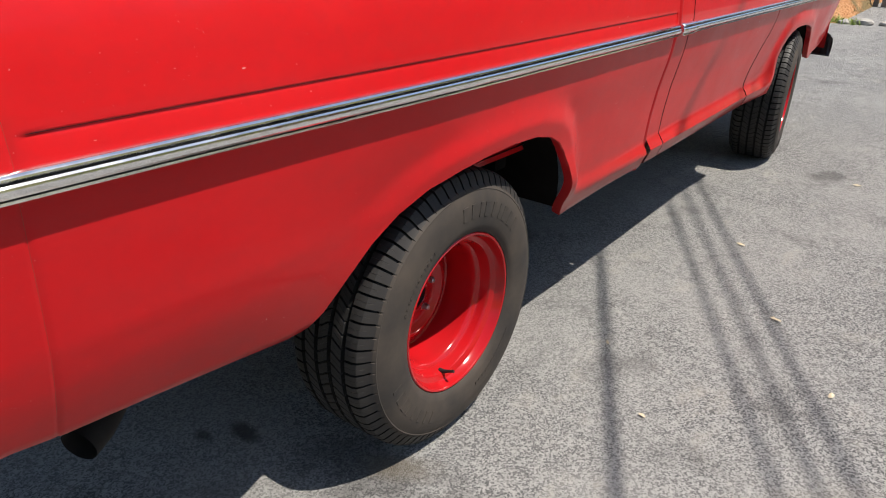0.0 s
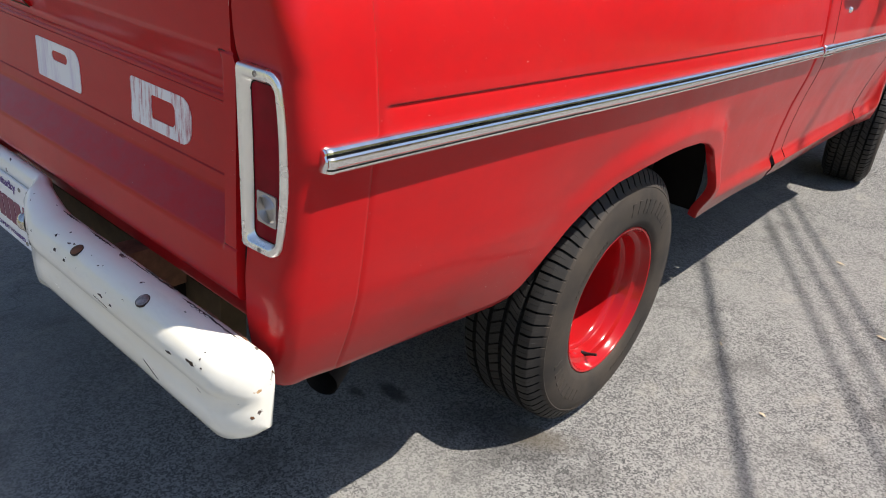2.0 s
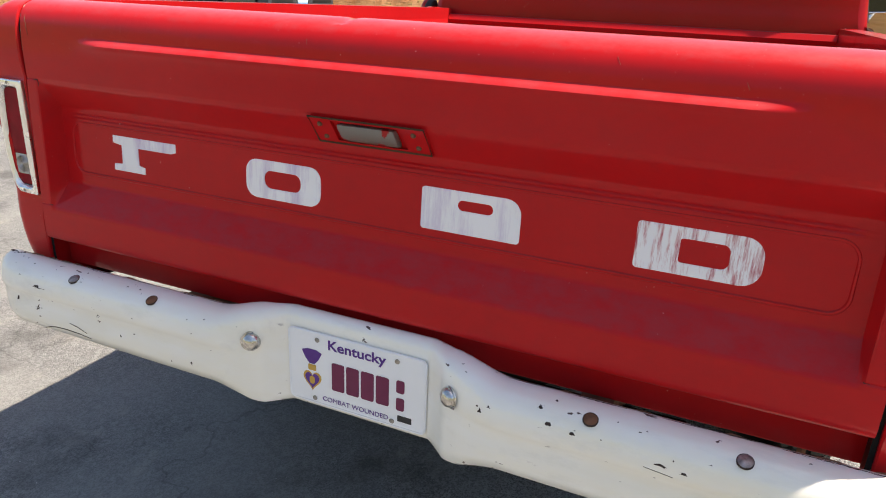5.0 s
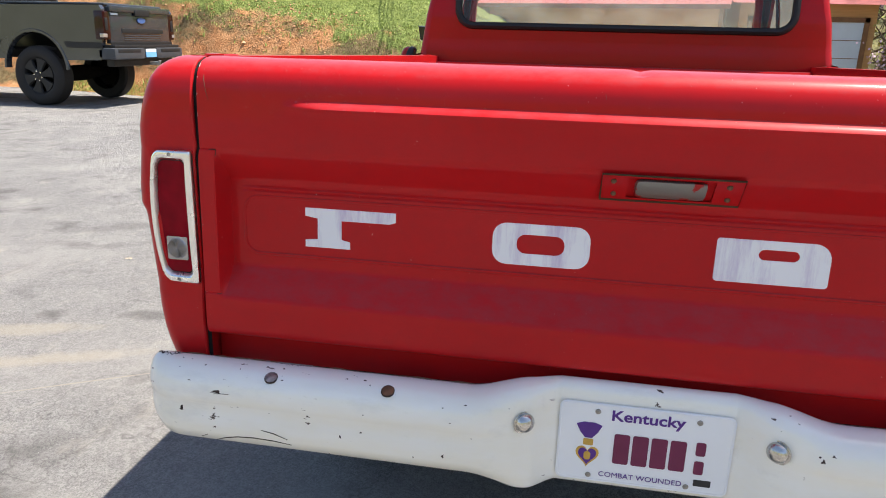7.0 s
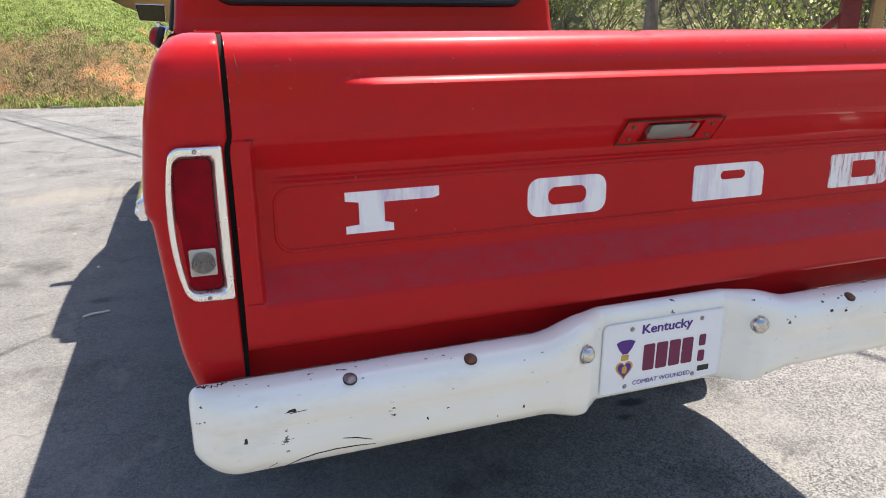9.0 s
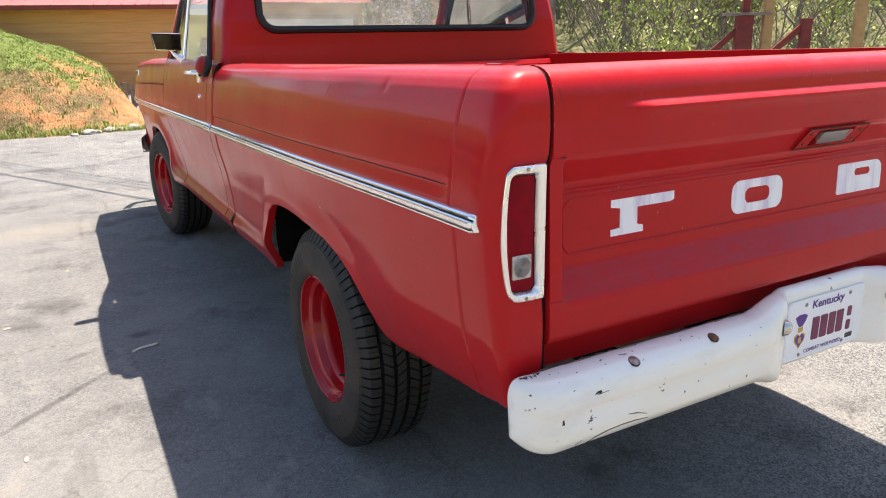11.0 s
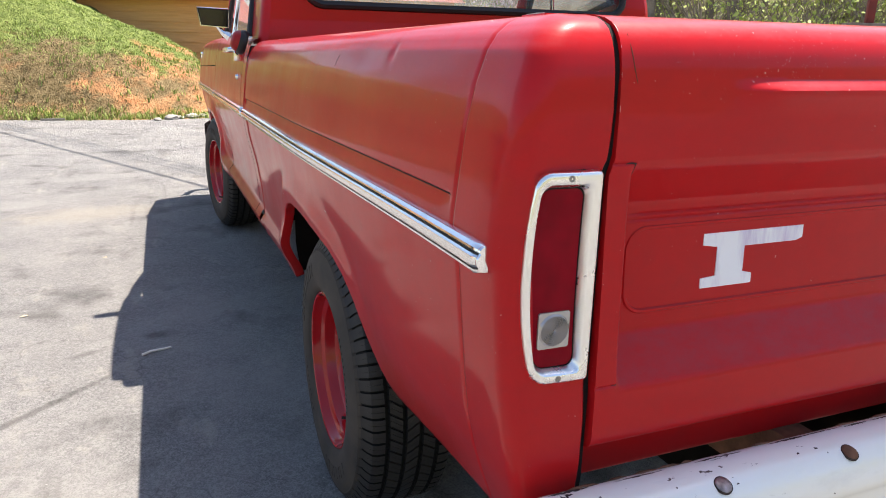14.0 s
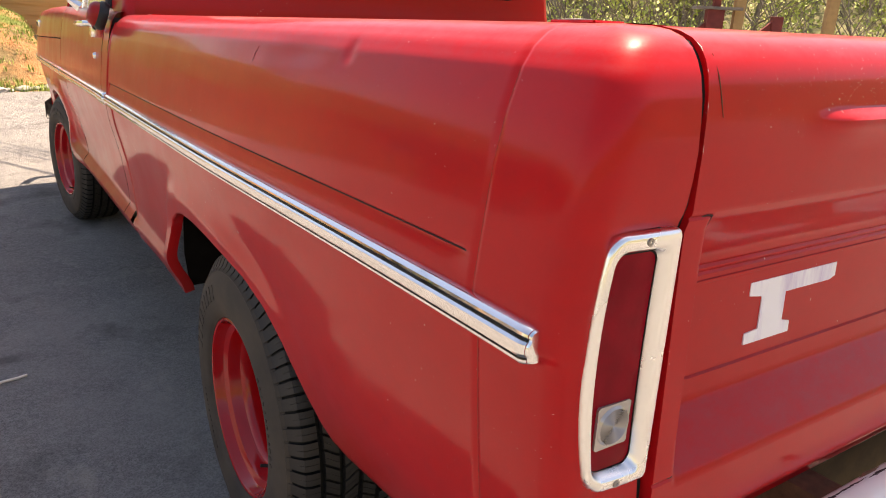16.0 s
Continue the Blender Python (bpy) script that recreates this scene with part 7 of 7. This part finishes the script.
for z in (0.915, 0.95, 0.985):
    Geo().box(-0.50, 0.56, -0.008, 0.0, z, z + 0.012, 0.002).ob("gate_rib", GREY_DULL, grey, smooth=False)
Geo().box(-0.86, 0.86, -0.010, 0.0, 0.845, 0.895, 0.004).ob("gate_foot", BLACK_TRIM, grey, "dark strip at the tailgate foot")
Geo().box(-0.80, -0.62, -0.004, 0.0, 1.285, 1.315).ob("gate_sticker", GARAGE, grey, "small white sticker", smooth=False)
Geo().box(-0.80, 0.80, 0.10, 2.05, 1.42, 1.46, 0.02).ob("bed_cover", GREY_DULL, grey, "grey bed cover", smooth=False)
for s in (-1, 1):
    Geo().box(s * 0.985 - 0.06, s * 0.985 + 0.022 if s > 0 else s * 0.985 + 0.06, -0.004, 0.05, 0.955, 1.01, 0.005).ob("reversing_lens", CLEAR, grey, "small clear lens")
cabin_pts = [(2.12, 1.30), (2.28, 1.86), (2.6, 1.93), (3.5, 1.93), (3.75, 1.88), (4.45, 1.30)]
for s in (-1, 1):
    prism_x([(2.35, 1.36), (2.46, 1.80), (3.62, 1.82), (4.15, 1.36)], s * 0.80, s * 0.86).ob("side_window", DARK_GLASS, grey, "dark tinted side window", smooth=False)
prism_x(cabin_pts, -0.80, 0.80).ob("cab_shell", GREY, grey, "grey cab", smooth=False)
Geo().box(-0.66, 0.66, 2.09, 2.22, 1.46, 1.78, 0.03).ob("rear_window", DARK_GLASS, grey, "dark rear window")
Geo().box(-0.88, 0.88, 4.3, 5.72, 0.9, 1.24, 0.06).ob("hood", GREY, grey)
Geo().box(-0.86, 0.86, 5.70, 5.86, 0.62, 1.10, 0.04).ob("front_end", BLACK_TRIM, grey)


GREY_TYRE = rubber("dark_tyre", 0.03)


def grey_wheel():
    w = new("wheel")
    w.parent = grey
    R = 0.455
    g2 = Geo().revolve([(0.27, -0.02), (0.30, 0.01), (0.36, 0.022), (0.41, 0.012), (0.435, -0.01), (R, -0.035), (R, -0.25), (0.42, -0.28), (0.30, -0.28)], 60)
    g2.ob("tyre", GREY_TYRE, w, "chunky black all-terrain tyre")
    Geo().revolve([(0.275, -0.02), (0.272, 0.0), (0.262, -0.01), (0.25, -0.06), (0.24, -0.20)], 48).ob("rim", BLACK_TRIM, w, "black alloy rim")
    for j in range(6):
        a = radians(60 * j)
        rows = []
        for r, wd, x in ((0.05, 0.030, 0.0), (0.11, 0.050, -0.008), (0.17, 0.066, -0.012), (0.22, 0.090, -0.012), (0.265, 0.125, -0.008)):
            rows.append([(x - 0.03, r * math.cos(a) - wd * math.sin(a), r * math.sin(a) + wd * math.cos(a)), (x, r * math.cos(a) - 0.8 * wd * math.sin(a), r * math.sin(a) + 0.8 * wd * math.cos(a)),
                         (x, r * math.cos(a) + 0.8 * wd * math.sin(a), r * math.sin(a) - 0.8 * wd * math.cos(a)), (x - 0.03, r * math.cos(a) + wd * math.sin(a), r * math.sin(a) - wd * math.cos(a))])
        Geo().grid(rows).ob("spoke", BLACK_TRIM, w, "dark alloy spoke")
        Geo().revolve([(0.0, 0.012), (0.012, 0.01), (0.014, -0.01)], 6).ob("lug_nut", CHROME, w, "").matrix_basis = pose(0.0, 0.072 * math.cos(a + 0.5), 0.072 * math.sin(a + 0.5))
    Geo().revolve([(0.0, 0.008), (0.04, 0.006), (0.055, 0.0), (0.06, -0.03)], 20).ob("hub_cap", BLACK_TRIM, w, "")
    Geo().revolve([(0.0, -0.15), (0.25, -0.15)], 24).ob("brake_disc", UNDER_SHADE, w, "")
    return w


gw = grey_wheel()
gw.matrix_basis = pose(0.985, RW, 0.350)
for s, y, q in ((-1, RW, 15), (1, FW, 40), (-1, FW, 25)):
    copy_thing(gw, pose(s * 0.985, y, 0.350, 0, 0, 0 if s > 0 else 180) @ pose(0, 0, 0, q, 0, 0))
Geo().tube([(-0.8, RW, 0.36), (-0.15, RW, 0.36), (0.15, RW, 0.36), (0.8, RW, 0.36)], [0.05, 0.13, 0.13, 0.05], 12).ob("rear_axle", UNDER_SHADE, grey)

# ---- small things on the ground ----
PALE_LEAF = dull("dry_leaf", (0.62, 0.52, 0.36), 0.8, 0.2, 40)
PALE_SLIVER = dull("pale_sliver_tone", (0.85, 0.82, 0.74), 0.8, 0.1, 40)
rng = random.Random(15)


def litter(x, y, size, turn):
    pts = [(size * math.cos(a) * (1.0 if abs(math.cos(a)) > 0.3 else 0.8), 0.45 * size * math.sin(a)) for a in np.linspace(0, 2 * math.pi, 9, endpoint=False)]
    g2 = Geo().add([(a, b, 0.002 + 0.006 * rng.random()) for a, b in pts] + [(0, 0, 0.009)], [(i, (i + 1) % 9, 9) for i in range(9)])
    ob = tagged(g2.ob("dry_leaf", PALE_LEAF, smooth=False), "small pale dry leaf on the asphalt", "leaf", "leaves on the asphalt")
    ob.matrix_basis = pose(x, y, 0.001, 0, 0, turn)


for x, y, sz in [(1.517, 2.442, 0.022), (1.777, 2.063, 0.018), (1.22, 3.046, 0.024), (1.9, 3.4, 0.02), (2.3, 4.2, 0.02), (1.5, 4.3, 0.025), (2.0, 5.5, 0.03), (1.1, 1.9, 0.012), (1.35, 1.6, 0.012), (-2.0, 3.0, 0.02), (-2.4, 4.4, 0.02), (-1.9, 1.6, 0.015), (-2.8, 2.6, 0.02), (-1.7, 3.9, 0.015)]:
    litter(x, y, sz, rng.uniform(0, 360))
# short whitish sliver on the asphalt left of the bed
sliver = Geo().tube([(-0.06, -0.012, 0.006), (-0.02, 0.0, 0.010), (0.03, 0.004, 0.007), (0.06, 0.014, 0.005)], 0.005, 6).ob("pale_sliver", PALE_SLIVER)
tagged(sliver, "short pale sliver lying on the asphalt", "stick").matrix_basis = pose(-1.425, 2.385, 0.0, 0, 0, 10)
block = Geo().box(-0.17, 0.17, -0.1, 0.1, 0.0, 0.11, 0.015).ob("concrete_block", STONE)
tagged(block, "pale concrete block at the foot of the bank", "concrete block").matrix_basis = pose(-7.85, 12.82, 0.05, 0, 0, 22)
